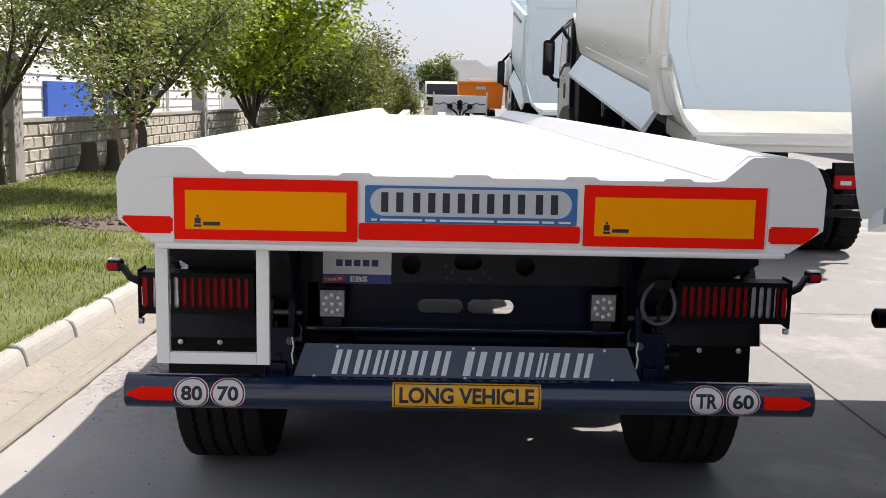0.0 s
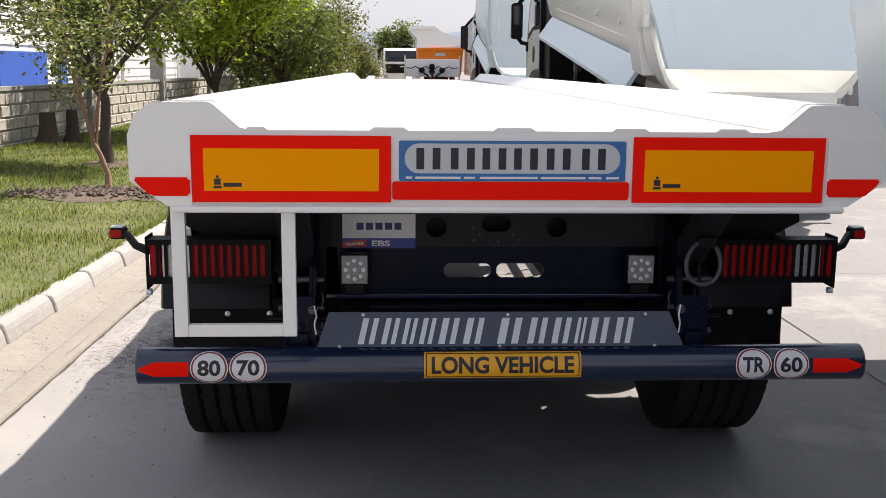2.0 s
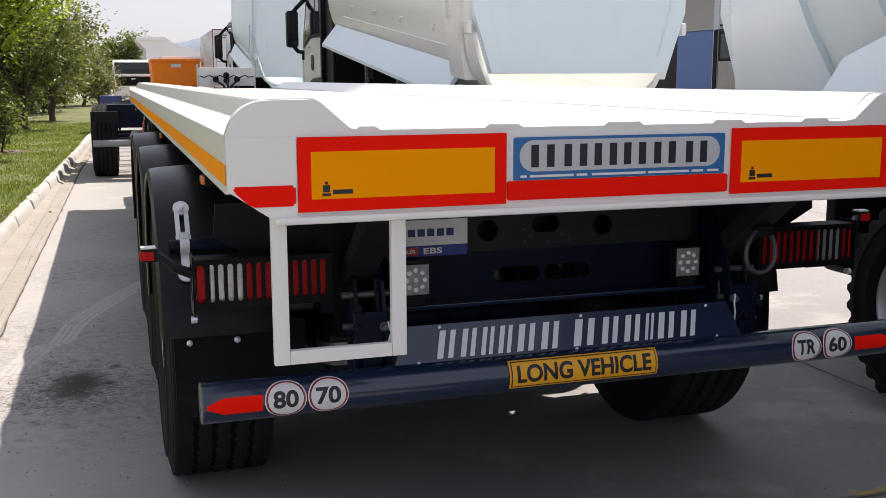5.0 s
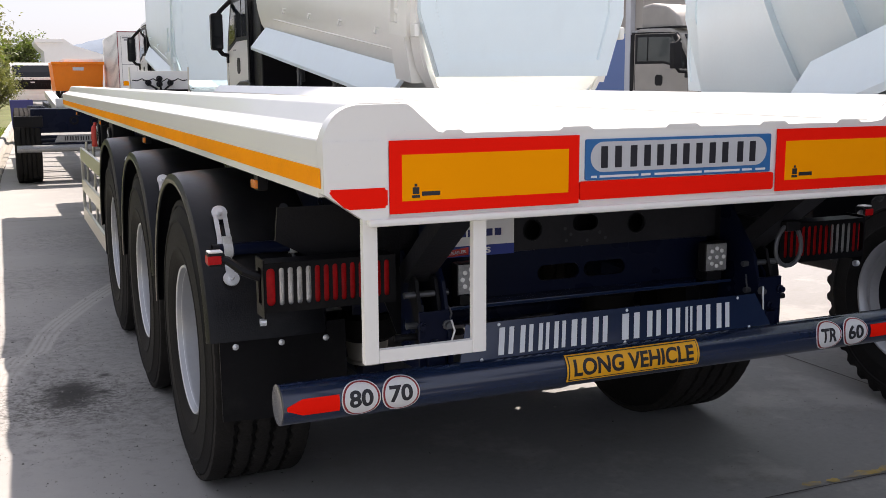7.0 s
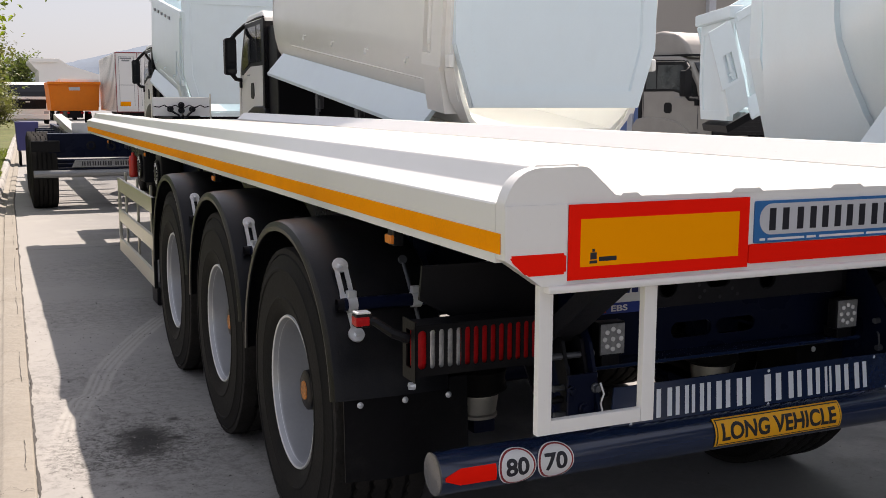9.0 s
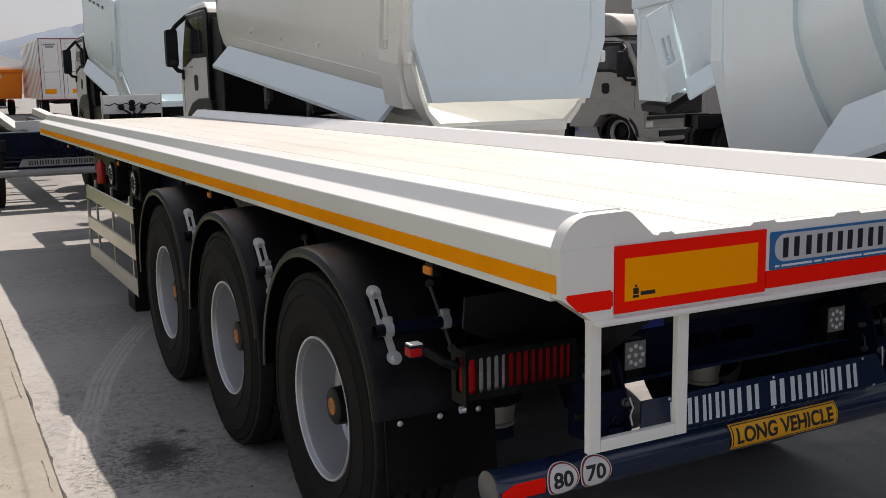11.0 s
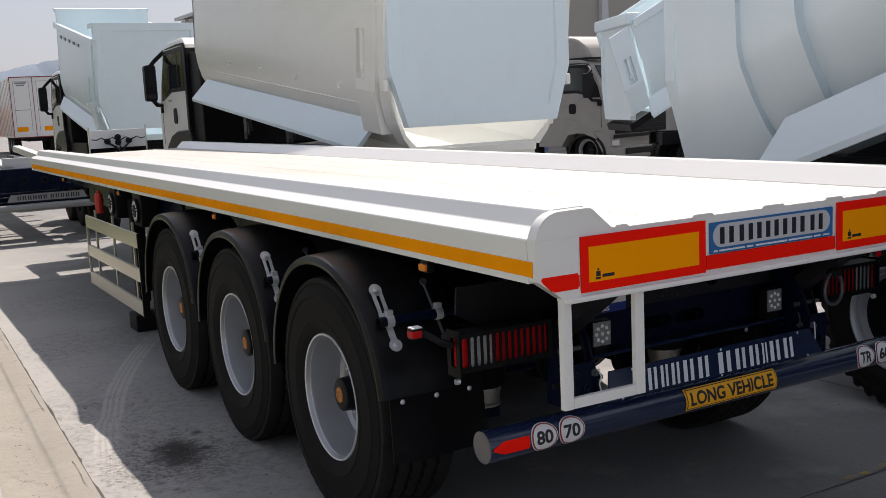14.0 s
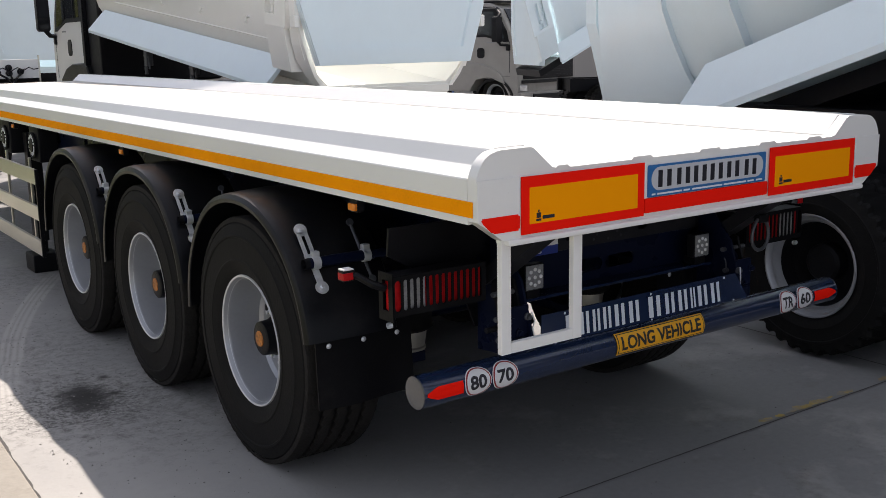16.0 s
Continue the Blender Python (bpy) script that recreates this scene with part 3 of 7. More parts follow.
# joints between the yard slabs
joints = tagged(new("slab_joints"), "dark narrow joints between concrete slabs", "joint", kind="structure")
for x0, y0, x1, y1, w in ((2.39, -8, 2.39, 60, 0.012), (-1.40, 0.43, 40, 0.43, 0.008), (-0.6, 5.3, 40, 5.3, 0.008), (-2.0, 10.8, 40, 10.8, 0.012), (-1.9, 16.3, 40, 16.3, 0.012),
                         (6.9, -8, 6.9, 60, 0.012), (-1.6, 22, 40, 22, 0.012)):
    bm = BM()
    nseg = 40
    px = [(x0 + (x1 - x0) * k / nseg + 0.006 * noise.noise(Vector((k, x0, y0))), y0 + (y1 - y0) * k / nseg + 0.006 * noise.noise(Vector((y0, k, x1)))) for k in range(nseg + 1)]
    dx, dy = (w / 2, 0) if x0 == x1 else (0, w / 2)
    rows = [(bm.verts.new((x - dx, y - dy, 0.004 + ground_z(x, y))), bm.verts.new((x + dx, y + dy, 0.004 + ground_z(x, y)))) for x, y in px]
    for (a, b), (c, d) in zip(rows, rows[1:]):
        bm.faces.new((a, b, d, c))
    part("joint", bm, "joint", joints, smooth=False)

# worn yellow floor paint on a slab joint
marking = tagged(new("floor_marking"), "worn yellow paint dashes on the concrete", "marking", kind="structure")
for x0, x1 in ((1.02, 1.12), (1.15, 1.21), (1.24, 1.66), (1.70, 1.84), (2.1, 2.32), (2.36, 2.9)):
    bm = BM()
    nseg = max(4, int((x1 - x0) / 0.025))
    rows = []
    for k in range(nseg + 1):
        x = x0 + (x1 - x0) * k / nseg
        half = 0.030 * min(1.0, 3 * k / nseg + 0.2, 3 * (nseg - k) / nseg + 0.2) * (0.75 + 0.9 * noise.noise(Vector((x * 21, 0, 5))))
        mid = 0.465 + 0.018 * noise.noise(Vector((x * 13, 4, 5)))
        rows.append((bm.verts.new((x, mid - half, 0.005)), bm.verts.new((x, mid + half, 0.005))))
    for (a, b), (c, d) in zip(rows, rows[1:]):
        bm.faces.new((a, b, d, c))
    part("dash", bm, "yellowpaint", marking, smooth=False)


# ---- flatbed trailer ----
LIFT = 0.114
TR = thing("flatbed_trailer", "white flatbed semi-trailer with navy chassis and amber side tape", "trailer", (0, 0, LIFT))
LEN = 12.0
HALF = [(-1.176, 1.275), (-1.178, 1.418), (-1.173, 1.432), (-1.167, 1.448), (-1.159, 1.464), (-1.149, 1.479), (-1.137, 1.491), (-1.124, 1.500), (-1.110, 1.507), (-1.093, 1.512), (-1.075, 1.515), (-0.945, 1.517), (-0.930, 1.515), (-0.918, 1.508), (-0.838, 1.438), (-0.800, 1.432)]


def mirrored(p):
    return [(-x, z) for x, z in p[::-1]]


bm = BM()
prism(bm, [(-1.064, 1.198)] + HALF + mirrored(HALF) + [(1.064, 1.198)], 0.0, 0.05)
rear = part("rear_panel", bm, "white", TR, "white painted rear cross panel with raised corners", angle=42)
for s in (-1, 1):
    bm = BM()
    prism(bm, [(s * 1.176, 1.275), (s * 1.178, 1.418), (s * 0.99, 1.418), (s * 0.99, 1.20), (s * 1.064, 1.198)], -0.006, -0.0005)
    part("corner_plate", bm, "white", rear, smooth=False)
bm = BM()
box(bm, -1.052, 1.052, -0.02, 0.06, 1.178, 1.200, 0.008)
part("bottom_lip", bm, "white", TR)
SIDE = [(-1.10, 1.262), (-1.176, 1.262), (-1.178, 1.418), (-1.175, 1.423), (-1.108, 1.451), (-1.102, 1.454), (-1.098, 1.459), (-1.070, 1.509), (-1.065, 1.515), (-1.056, 1.519), (-0.928, 1.520), (-0.838, 1.436), (-0.838, 1.385), (-1.10, 1.385)]
for s in (-1, 1):
    bm = BM()
    prism(bm, [(x * -s, z) for x, z in SIDE], 0.052, LEN)
    rail = part("side_rail", bm, "white", TR, "white folded steel side rail", angle=26)
    bm = BM()
    prof = [(x * -s, z) for x, z in SIDE]
    prism(bm, [(a, z + 0.0015) for a, z in prof], LEN, LEN + 0.02)
    part("end_cap", bm, "white", rail, smooth=False)
    bm = BM()
    box(bm, s * 1.1785 - 0.0008, s * 1.1785 + 0.0008, 0.02, 5.98, 1.289, 1.344)
    box(bm, s * 1.1785 - 0.0008, s * 1.1785 + 0.0008, 5.985, LEN - 0.05, 1.289, 1.344)
    part("reflective_tape", bm, "strip", rail, "amber reflective tape", smooth=False)
# floor sheets with shallow gaps
for k in range(5):
    x0 = -0.836 + 1.672 * k / 5
    bm = BM()
    box(bm, x0 + 0.0025, x0 + 1.672 / 5 - 0.0025, 0.056, LEN, 1.415, 1.432, 0.002)
    part("floor_sheet", bm, "deck", TR)
bm = BM()
box(bm, -0.832, 0.832, 0.056, LEN, 1.405, 1.4305)
part("floor_base", bm, "deck", TR, smooth=False)
# raised pocket lips on the rear edge
for cx, w in ((-0.79, 0.08), (-0.386, 0.125), (0.0, 0.14), (0.363, 0.125), (0.685, 0.115)):
    bm = BM()
    prism(bm, [(cx - w / 2, 1.430), (cx - w / 2 + 0.018, 1.442), (cx + w / 2 - 0.018, 1.442), (cx + w / 2, 1.430)], -0.002, 0.085)
    part("pocket_lip", bm, "white", TR, smooth=False)

# marker boards
for cx in (-0.684, 0.676):
    bm = BM()
    box(bm, cx - 0.304, cx + 0.304, -0.009, -0.006, 1.211, 1.416)
    bd = part("marker_board", bm, "red", TR, "red bordered amber reflective marker board", smooth=False)
    bm = BM()
    box(bm, cx - 0.267, cx + 0.267, -0.0105, -0.009, 1.246, 1.376)
    part("amber_field", bm, "amberfilm", bd, smooth=False)
    bm = BM()
    for a, b, c, d in ((-0.238, -0.214, 1.254, 1.262), (-0.236, -0.216, 1.265, 1.284), (-0.230, -0.222, 1.286, 1.294), (-0.208, -0.152, 1.259, 1.271)):
        box(bm, cx + a, cx + b, -0.0113, -0.0105, c, d)
    part("maker_mark", bm, "ink", bd, smooth=False)
for s, x0, x1 in ((-1, -1.166, -0.992), (1, 0.992, 1.166)):
    bm = BM()
    lo, hi = 1.230, 1.287
    q = [(s * 0.994, lo), (s * 0.994, hi), (s * 1.166, hi), (s * 1.160, hi - 0.014), (s * 1.114, lo)]
    prism(bm, q, -0.009, -0.006)
    bmesh.ops.bevel(bm, geom=[e for e in bm.edges if abs(e.verts[0].co.y - e.verts[1].co.y) > 0.002], offset=0.007, segments=3, affect="EDGES")
    part("corner_reflector", bm, "red", TR, "red reflective corner strip", smooth=False)
bm = BM()
prism(bm, rounded(0.738, 0.056, 0.008, -0.007, 1.2475), -0.009, -0.0005)
part("centre_reflector", bm, "red", TR, "long red reflective strip", smooth=False)
bm = BM()
prism(bm, rounded(0.706, 0.124, 0.006, -0.003, 1.340), -0.005, -0.0005)
nb = part("name_board", bm, "blue", TR, "blue board with pale oval field and dark bars", smooth=False)
bm = BM()
prism(bm, rounded(0.670, 0.092, 0.045, -0.003, 1.3475, 10), -0.0062, -0.005)
part("pale_field", bm, "pale", nb, smooth=False)
# plain bars in place of the lettering
for k, cx in enumerate((-0.262, -0.156, -0.058, 0.040, 0.142, 0.252)):
    bm = BM()
    for a0, a1 in ((-0.040, -0.016), (0.010, 0.034)):
        prism(bm, [(cx + a0, 1.314), (cx + a1, 1.314), (cx + a1, 1.380), (cx + a0, 1.380)], -0.0072, -0.0062)
    part("bar", bm, "ink", nb, smooth=False)
bm = BM()
for x0, x1 in ((-0.335, -0.315), (-0.305, -0.165), (-0.155, -0.120), (-0.105, 0.075), (0.085, 0.225), (0.235, 0.275), (0.29, 0.33)):
    box(bm, x0, x1, -0.0058, -0.005, 1.2845, 1.2915)
part("small_print_bar", bm, "whitefilm", nb, smooth=False)

# white tube frame under the panel
bm = BM()
box(bm, -1.062, -1.018, 0.012, 0.038, 0.778, 1.198, 0.003)
box(bm, -0.722, -0.678, 0.012, 0.038, 0.778, 1.198, 0.003)
box(bm, -1.018, -0.722, 0.013, 0.037, 0.778, 0.818, 0.003)
part("plate_frame", bm, "white", TR, "white square tube frame hanging under the panel")

# bumper bar
TY, TZ, TR_R = 0.30, 0.600, 0.064
bm = BM()
tube(bm, [(-1.245, TY, TZ), (1.285, TY, TZ)], TR_R, 40, caps=False)
bar = part("bumper_bar", bm, "navy_gloss", TR, "navy painted round rear bumper bar")
for x, s in ((-1.245, -1), (1.285, 1)):
    bm = BM()
    lathe(bm, [(0.0, TR_R), (s * 0.004, TR_R), (s * 0.006, TR_R - 0.004), (s * 0.006, 0.0001)], 40, "x", (x, TY, TZ))
    part("bar_end_cap", bm, "capgrey", bar, "dark grey glossy end cap")


def sticker(prof_or_mesh, material, cx, lift, name, ang=0.0, parent=None):
    me = prof_or_mesh
    wrap(me, TR_R + lift, cx, TY, TZ, ang)
    return mesh_part(name, me, material, parent or bar, smooth=False)


for s, x0, x1 in ((-1, -1.236, -1.070), (1, 1.100, 1.272)):
    w = x1 - x0
    nose = [(-s * w / 2, -0.026), (-s * w / 2, 0.026), (s * (w / 2 - 0.05), 0.026), (s * w / 2, 0.006), (s * w / 2, -0.006), (s * (w / 2 - 0.05), -0.026)]
    sticker(flat(nose), "red", (x0 + x1) / 2, 0.0018, "red_arrow_film", 0.05)


def disc(r, n=36):
    bm = BM()
    rings = [[bm.verts.new((rr * r * math.cos(6.28319 * k / n), 0, rr * r * math.sin(6.28319 * k / n))) for k in range(n)] for rr in (0.33, 0.67, 1.0)]
    bm.faces.new(rings[0])
    for a, b in zip(rings, rings[1:]):
        for k in range(n):
            bm.faces.new((a[k], a[(k + 1) % n], b[(k + 1) % n], b[k]))
    me = bpy.data.meshes.new("disc")
    bm.to_mesh(me)
    bm.free()
    return me


for cx, word in ((-1.000, "80"), (-0.868, "70"), (0.888, "TR"), (1.022, "60")):
    d = sticker(disc(0.064), "whitefilm", cx, 0.0016, "round_sticker", 0.12)
    sticker(disc(0.0605), "dred", cx, 0.0026, "sticker_ring", 0.12, d)
    sticker(disc(0.0545), "whitefilm", cx, 0.0036, "sticker_field", 0.12, d)
    sticker(text_mesh(word, 0.056, width=0.078), "ink", cx, 0.0046, "number", 0.12, d)
lv = sticker(grid_mesh(0.546, 0.100, 2, 8), "yellow", 0.006, 0.004, "warning_plate", 0.20)
for w, h, mt, lf in ((0.534, 0.090, "ink", 0.0050), (0.526, 0.082, "yellow", 0.0060)):
    sticker(grid_mesh(w, h, 2, 8), mt, 0.006, lf, "plate_border", 0.20, lv)
sticker(text_mesh("LONG VEHICLE", 0.061, width=0.494), "ink", 0.006, 0.0070, "plate_lettering", 0.20, lv)

# slanted name plate above the bar
bm = BM()
PA, PB = Vector((0, 0.290, 0.652)), Vector((0, 0.335, 0.778))
qs = [(-0.640, 0), (-0.598, 1), (0.606, 1), (0.655, 0)]
fr = [bm.verts.new((x, (PA.y, PB.y)[k], (PA.z, PB.z)[k])) for x, k in qs]
bk = [bm.verts.new((x, (PA.y, PB.y)[k] + 0.006, (PA.z, PB.z)[k])) for x, k in qs]
bm.faces.new(fr)
bm.faces.new(bk[::-1])
for k in range(4):
    bm.faces.new((fr[k], bk[k], bk[(k + 1) % 4], fr[(k + 1) % 4]))
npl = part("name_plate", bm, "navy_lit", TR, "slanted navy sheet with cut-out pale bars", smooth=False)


def on_plate(x, h, lift=0.0012):
    """A point on the slanted plate: x and the height 0 to 1."""
    p = PA.lerp(PB, h)
    return Vector((x, p.y - lift * 0.94, p.z + lift * 0.34))


x = -0.505
for k, w in enumerate([0.082, 0.072, 0.060, 0.066, 0.086, 0.088, 0, 0.108, 0.086, 0.084, 0.046, 0.090, 0.086]):
    if w == 0:
        x += 0.030
        continue
    bm = BM()
    sl = 0.020
    for a0, a1 in ((0.10, 0.36), (0.56, 0.78)):
        q = [(x + w * a0, 0.16), (x + w * a1, 0.16), (x + w * a1 + sl, 0.84), (x + w * a0 + sl, 0.84)]
        bm.faces.new([bm.verts.new(on_plate(*p)) for p in q])
    part("bar", bm, "letter", npl, smooth=False)
    x += w
for px, ph in ((-0.560, 0.10), (-0.478, 0.93), (0.0, 0.10), (0.030, 0.93), (0.520, 0.93), (0.548, 0.10)):
    bm = BM()
    lathe(bm, [(-0.002, 0.006), (0.001, 0.0001)], 10, "y", on_plate(px, ph))
    part("rivet", bm, "letter", npl)
for x0 in (-0.42, -0.10, 0.10, 0.36):
    bm = BM()
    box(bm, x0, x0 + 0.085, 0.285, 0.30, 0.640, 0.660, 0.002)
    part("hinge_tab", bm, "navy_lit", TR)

# cross member with holes
def holed_plate(x0, x1, z0, z1, y, th, holes, nx=1):
    """A sheet in x and z with round or oblong holes: (centre x, centre z, half width, half height)."""
    bm = BM()
    cuts = sorted({x0, x1, *[c for cx, cz, a, b in holes for c in (cx - a - 0.012, cx + a + 0.012)]})
    for u0, u1 in zip(cuts, cuts[1:]):
        inside = [h for h in holes if abs(h[0] - (u0 + u1) / 2) < h[2]]
        if not inside:
            box(bm, u0, u1, y, y + th, z0, z1)
            continue
        cx, cz, a, b = inside[0]
        N = 24
        inner = []
        for k in range(N):
            t = 6.28319 * (k + 0.5) / N
            r = min(a, b)
            inner.append((cx + (a - r) * (1 if math.cos(t) > 0 else -1) + r * math.cos(t), cz + (b - r) * (1 if math.sin(t) > 0 else -1) + r * math.sin(t)))
        outer = []
        for k in range(N):
            t = 6.28319 * (k + 0.5) / N
            c, s = math.cos(t), math.sin(t)
            sc = min(((u1 if c > 0 else u0) - cx) / c if abs(c) > 1e-6 else 9, ((z1 if s > 0 else z0) - cz) / s if abs(s) > 1e-6 else 9)
            outer.append((cx + c * sc, cz + s * sc))
        for yy in (y, y + th):
            vi = [bm.verts.new((p, yy, q)) for p, q in inner]
            vo = [bm.verts.new((p, yy, q)) for p, q in outer]
            for k in range(N):
                bm.faces.new((vi[k], vi[(k + 1) % N], vo[(k + 1) % N], vo[k]))
            # corners of the cell
            for px, pz in ((u0, z0), (u0, z1), (u1, z0), (u1, z1)):
                c = bm.verts.new((px, yy, pz))
                near = sorted(range(N), key=lambda k: (outer[k][0] - px) ** 2 + (outer[k][1] - pz) ** 2)[:2]
                bm.faces.new((c, vo[near[0]], vo[near[1]]))
        vi0 = [bm.verts.new((p, y, q)) for p, q in inner]
        vi1 = [bm.verts.new((p, y + th, q)) for p, q in inner]
        for k in range(N):
            bm.faces.new((vi0[k], vi0[(k + 1) % N], vi1[(k + 1) % N], vi1[k]))
    bmesh.ops.remove_doubles(bm, verts=bm.verts, dist=0.0005)
    return bm


XM = part("cross_member", holed_plate(-0.60, 0.61, 0.965, 1.175, 0.590, 0.012, [(-0.212, 1.037, 0.037, 0.037), (0.012, 1.052, 0.055, 0.030), (0.238, 1.040, 0.037, 0.037)]), "greyplate", TR, "dark grey steel cross plate with round holes", smooth=False)
for px, pz in ((-0.075, 1.035), (-0.05, 1.012), (-0.07, 0.99), (0.075, 1.012), (0.10, 0.99), (0.02, 0.985), (-0.04, 1.09), (0.07, 1.09)):
    bm = BM()
    lathe(bm, [(-0.001, 0.007), (-0.0012, 0.0001)], 12, "y", (px, 0.590, pz))
    part("bolt_hole", bm, "ink", XM)
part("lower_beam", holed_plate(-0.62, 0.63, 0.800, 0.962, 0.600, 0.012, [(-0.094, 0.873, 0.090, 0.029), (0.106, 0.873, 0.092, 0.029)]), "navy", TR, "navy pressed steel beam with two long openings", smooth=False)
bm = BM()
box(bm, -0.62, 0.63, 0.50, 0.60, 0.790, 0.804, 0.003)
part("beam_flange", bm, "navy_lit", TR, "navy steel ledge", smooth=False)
# added black sheet that keeps the cross member's holes dark
bm = BM()
box(bm, -0.60, 0.61, 0.70, 0.71, 0.93, 1.17)
part("chamber_plate", bm, "black", TR, smooth=False)
for cx in (-0.212, 0.238):
    bm = BM()
    lathe(bm, [(0.588, 0.041), (0.586, 0.040), (0.586, 0.036), (0.592, 0.036)], 24, "y", (cx, 0, 1.038))
    part("hole_rim", bm, "black", XM)
# data sign
bm = BM()
box(bm, -0.560, -0.290, 0.5860, 0.5895, 0.998, 1.088)
sg = part("sign", bm, "whitefilm", TR, "white and blue equipment sign", smooth=False)
bm = BM()
box(bm, -0.560, -0.290, 0.5860, 0.5895, 0.960, 0.998)
part("blue_band", bm, "signblue", sg, smooth=False)
bm = BM()
for k in range(5):
    box(bm, -0.508 + 0.035 * k, -0.482 + 0.035 * k, 0.5848, 0.5858, 1.030, 1.056)
part("bar", bm, "inkblue", sg, smooth=False)
bm = BM()
q = [(-0.560, 0.962), (-0.560, 0.984), (-0.472, 0.994), (-0.472, 0.966)]
prism(bm, q, 0.5846, 0.5858)
part("red_band", bm, "redpaint", sg, smooth=False)
me = text_mesh("EBS", 0.022, width=0.068)
me.transform(Matrix.Translation((-0.418, 0.5850, 0.979)))
mesh_part("lettering", me, "whitefilm", sg, smooth=False)
me = text_mesh("TRAILER", 0.0115, width=0.070)
me.transform(Matrix.Translation((-0.516, 0.5838, 0.977)) @ Matrix.Rotation(radians(-5), 4, "Y"))
mesh_part("lettering", me, "whitefilm", sg, smooth=False)

# chassis beams and gooseneck
for s in (-1, 1):
    bm = BM()
    x = s * 0.52
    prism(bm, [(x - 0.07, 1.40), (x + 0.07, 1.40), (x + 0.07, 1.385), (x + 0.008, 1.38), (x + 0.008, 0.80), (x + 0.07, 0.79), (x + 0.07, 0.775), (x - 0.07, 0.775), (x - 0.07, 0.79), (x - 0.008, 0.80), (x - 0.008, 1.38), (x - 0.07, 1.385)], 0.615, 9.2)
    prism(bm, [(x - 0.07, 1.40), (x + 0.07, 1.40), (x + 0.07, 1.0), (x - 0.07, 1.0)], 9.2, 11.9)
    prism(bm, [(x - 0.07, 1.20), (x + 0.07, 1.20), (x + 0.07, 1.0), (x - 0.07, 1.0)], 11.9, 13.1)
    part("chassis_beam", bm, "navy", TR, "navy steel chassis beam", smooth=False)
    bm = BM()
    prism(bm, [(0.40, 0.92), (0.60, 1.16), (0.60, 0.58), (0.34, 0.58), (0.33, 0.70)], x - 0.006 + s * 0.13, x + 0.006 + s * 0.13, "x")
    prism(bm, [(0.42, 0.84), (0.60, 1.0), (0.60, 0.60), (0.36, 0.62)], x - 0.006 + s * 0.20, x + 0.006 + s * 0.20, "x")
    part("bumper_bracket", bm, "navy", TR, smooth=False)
    bm = BM()
    tube(bm, [(x + s * 0.05, 0.42, 0.735), (x + s * 0.30, 0.42, 0.735)], 0.012, 10)
    tube(bm, [(x + s * 0.17, 0.42, 0.60), (x + s * 0.17, 0.44, 0.74), (x + s * 0.165, 0.40, 0.77)], 0.010, 8)
    part("hinge_pin", bm, "plate", TR)
    bm = BM()
    prism(bm, [(s * 0.60, 1.17), (s * 1.155, 1.17), (s * 1.165, 1.060), (s * 1.07, 1.008), (s * 0.80, 0.862), (s * 0.74, 0.70), (s * 0.56, 0.70)], 0.60, 0.612)
    part("gusset", bm, "black", TR, smooth=False)
for k in range(9):
    y = 0.95 + 1.35 * k
    bm = BM()
    prism(bm, [(y - 0.04, 1.40), (y + 0.04, 1.40), (y + 0.04, 1.39), (y + 0.006, 1.385), (y + 0.006, 1.24), (y - 0.006, 1.24), (y - 0.006, 1.385), (y - 0.04, 1.39)], -1.10, 1.10, "x")
    part("outrigger", bm, "navy", TR, smooth=False)
bm = BM()
box(bm, -0.50, 0.50, 0.62, 9.2, 1.17, 1.20)
part("under_floor", bm, "navy", TR, smooth=False)
bm = BM()
box(bm, -1.095, 1.095, 0.062, LEN - 0.01, 1.388, 1.400)
part("floor_underside", bm, "navy", TR, "dark underside of the deck", smooth=False)
for y in (2.3, 3.8, 6.2, 8.0):
    bm = BM()
    box(bm, -0.52, 0.52, y, y + 0.1, 0.80, 1.0, 0.006)
    part("cross_beam", bm, "navy", TR)
# added panels that block the bright view through under the deck
for s in (-1, 1):
    bm = BM()
    box(bm, s * 0.955 - 0.012, s * 0.955 + 0.012, 5.3, 9.2, 0.98, 1.386)
    part("inner_panel", bm, "navy", TR, "added dark panel closing off the light under the deck", smooth=False)
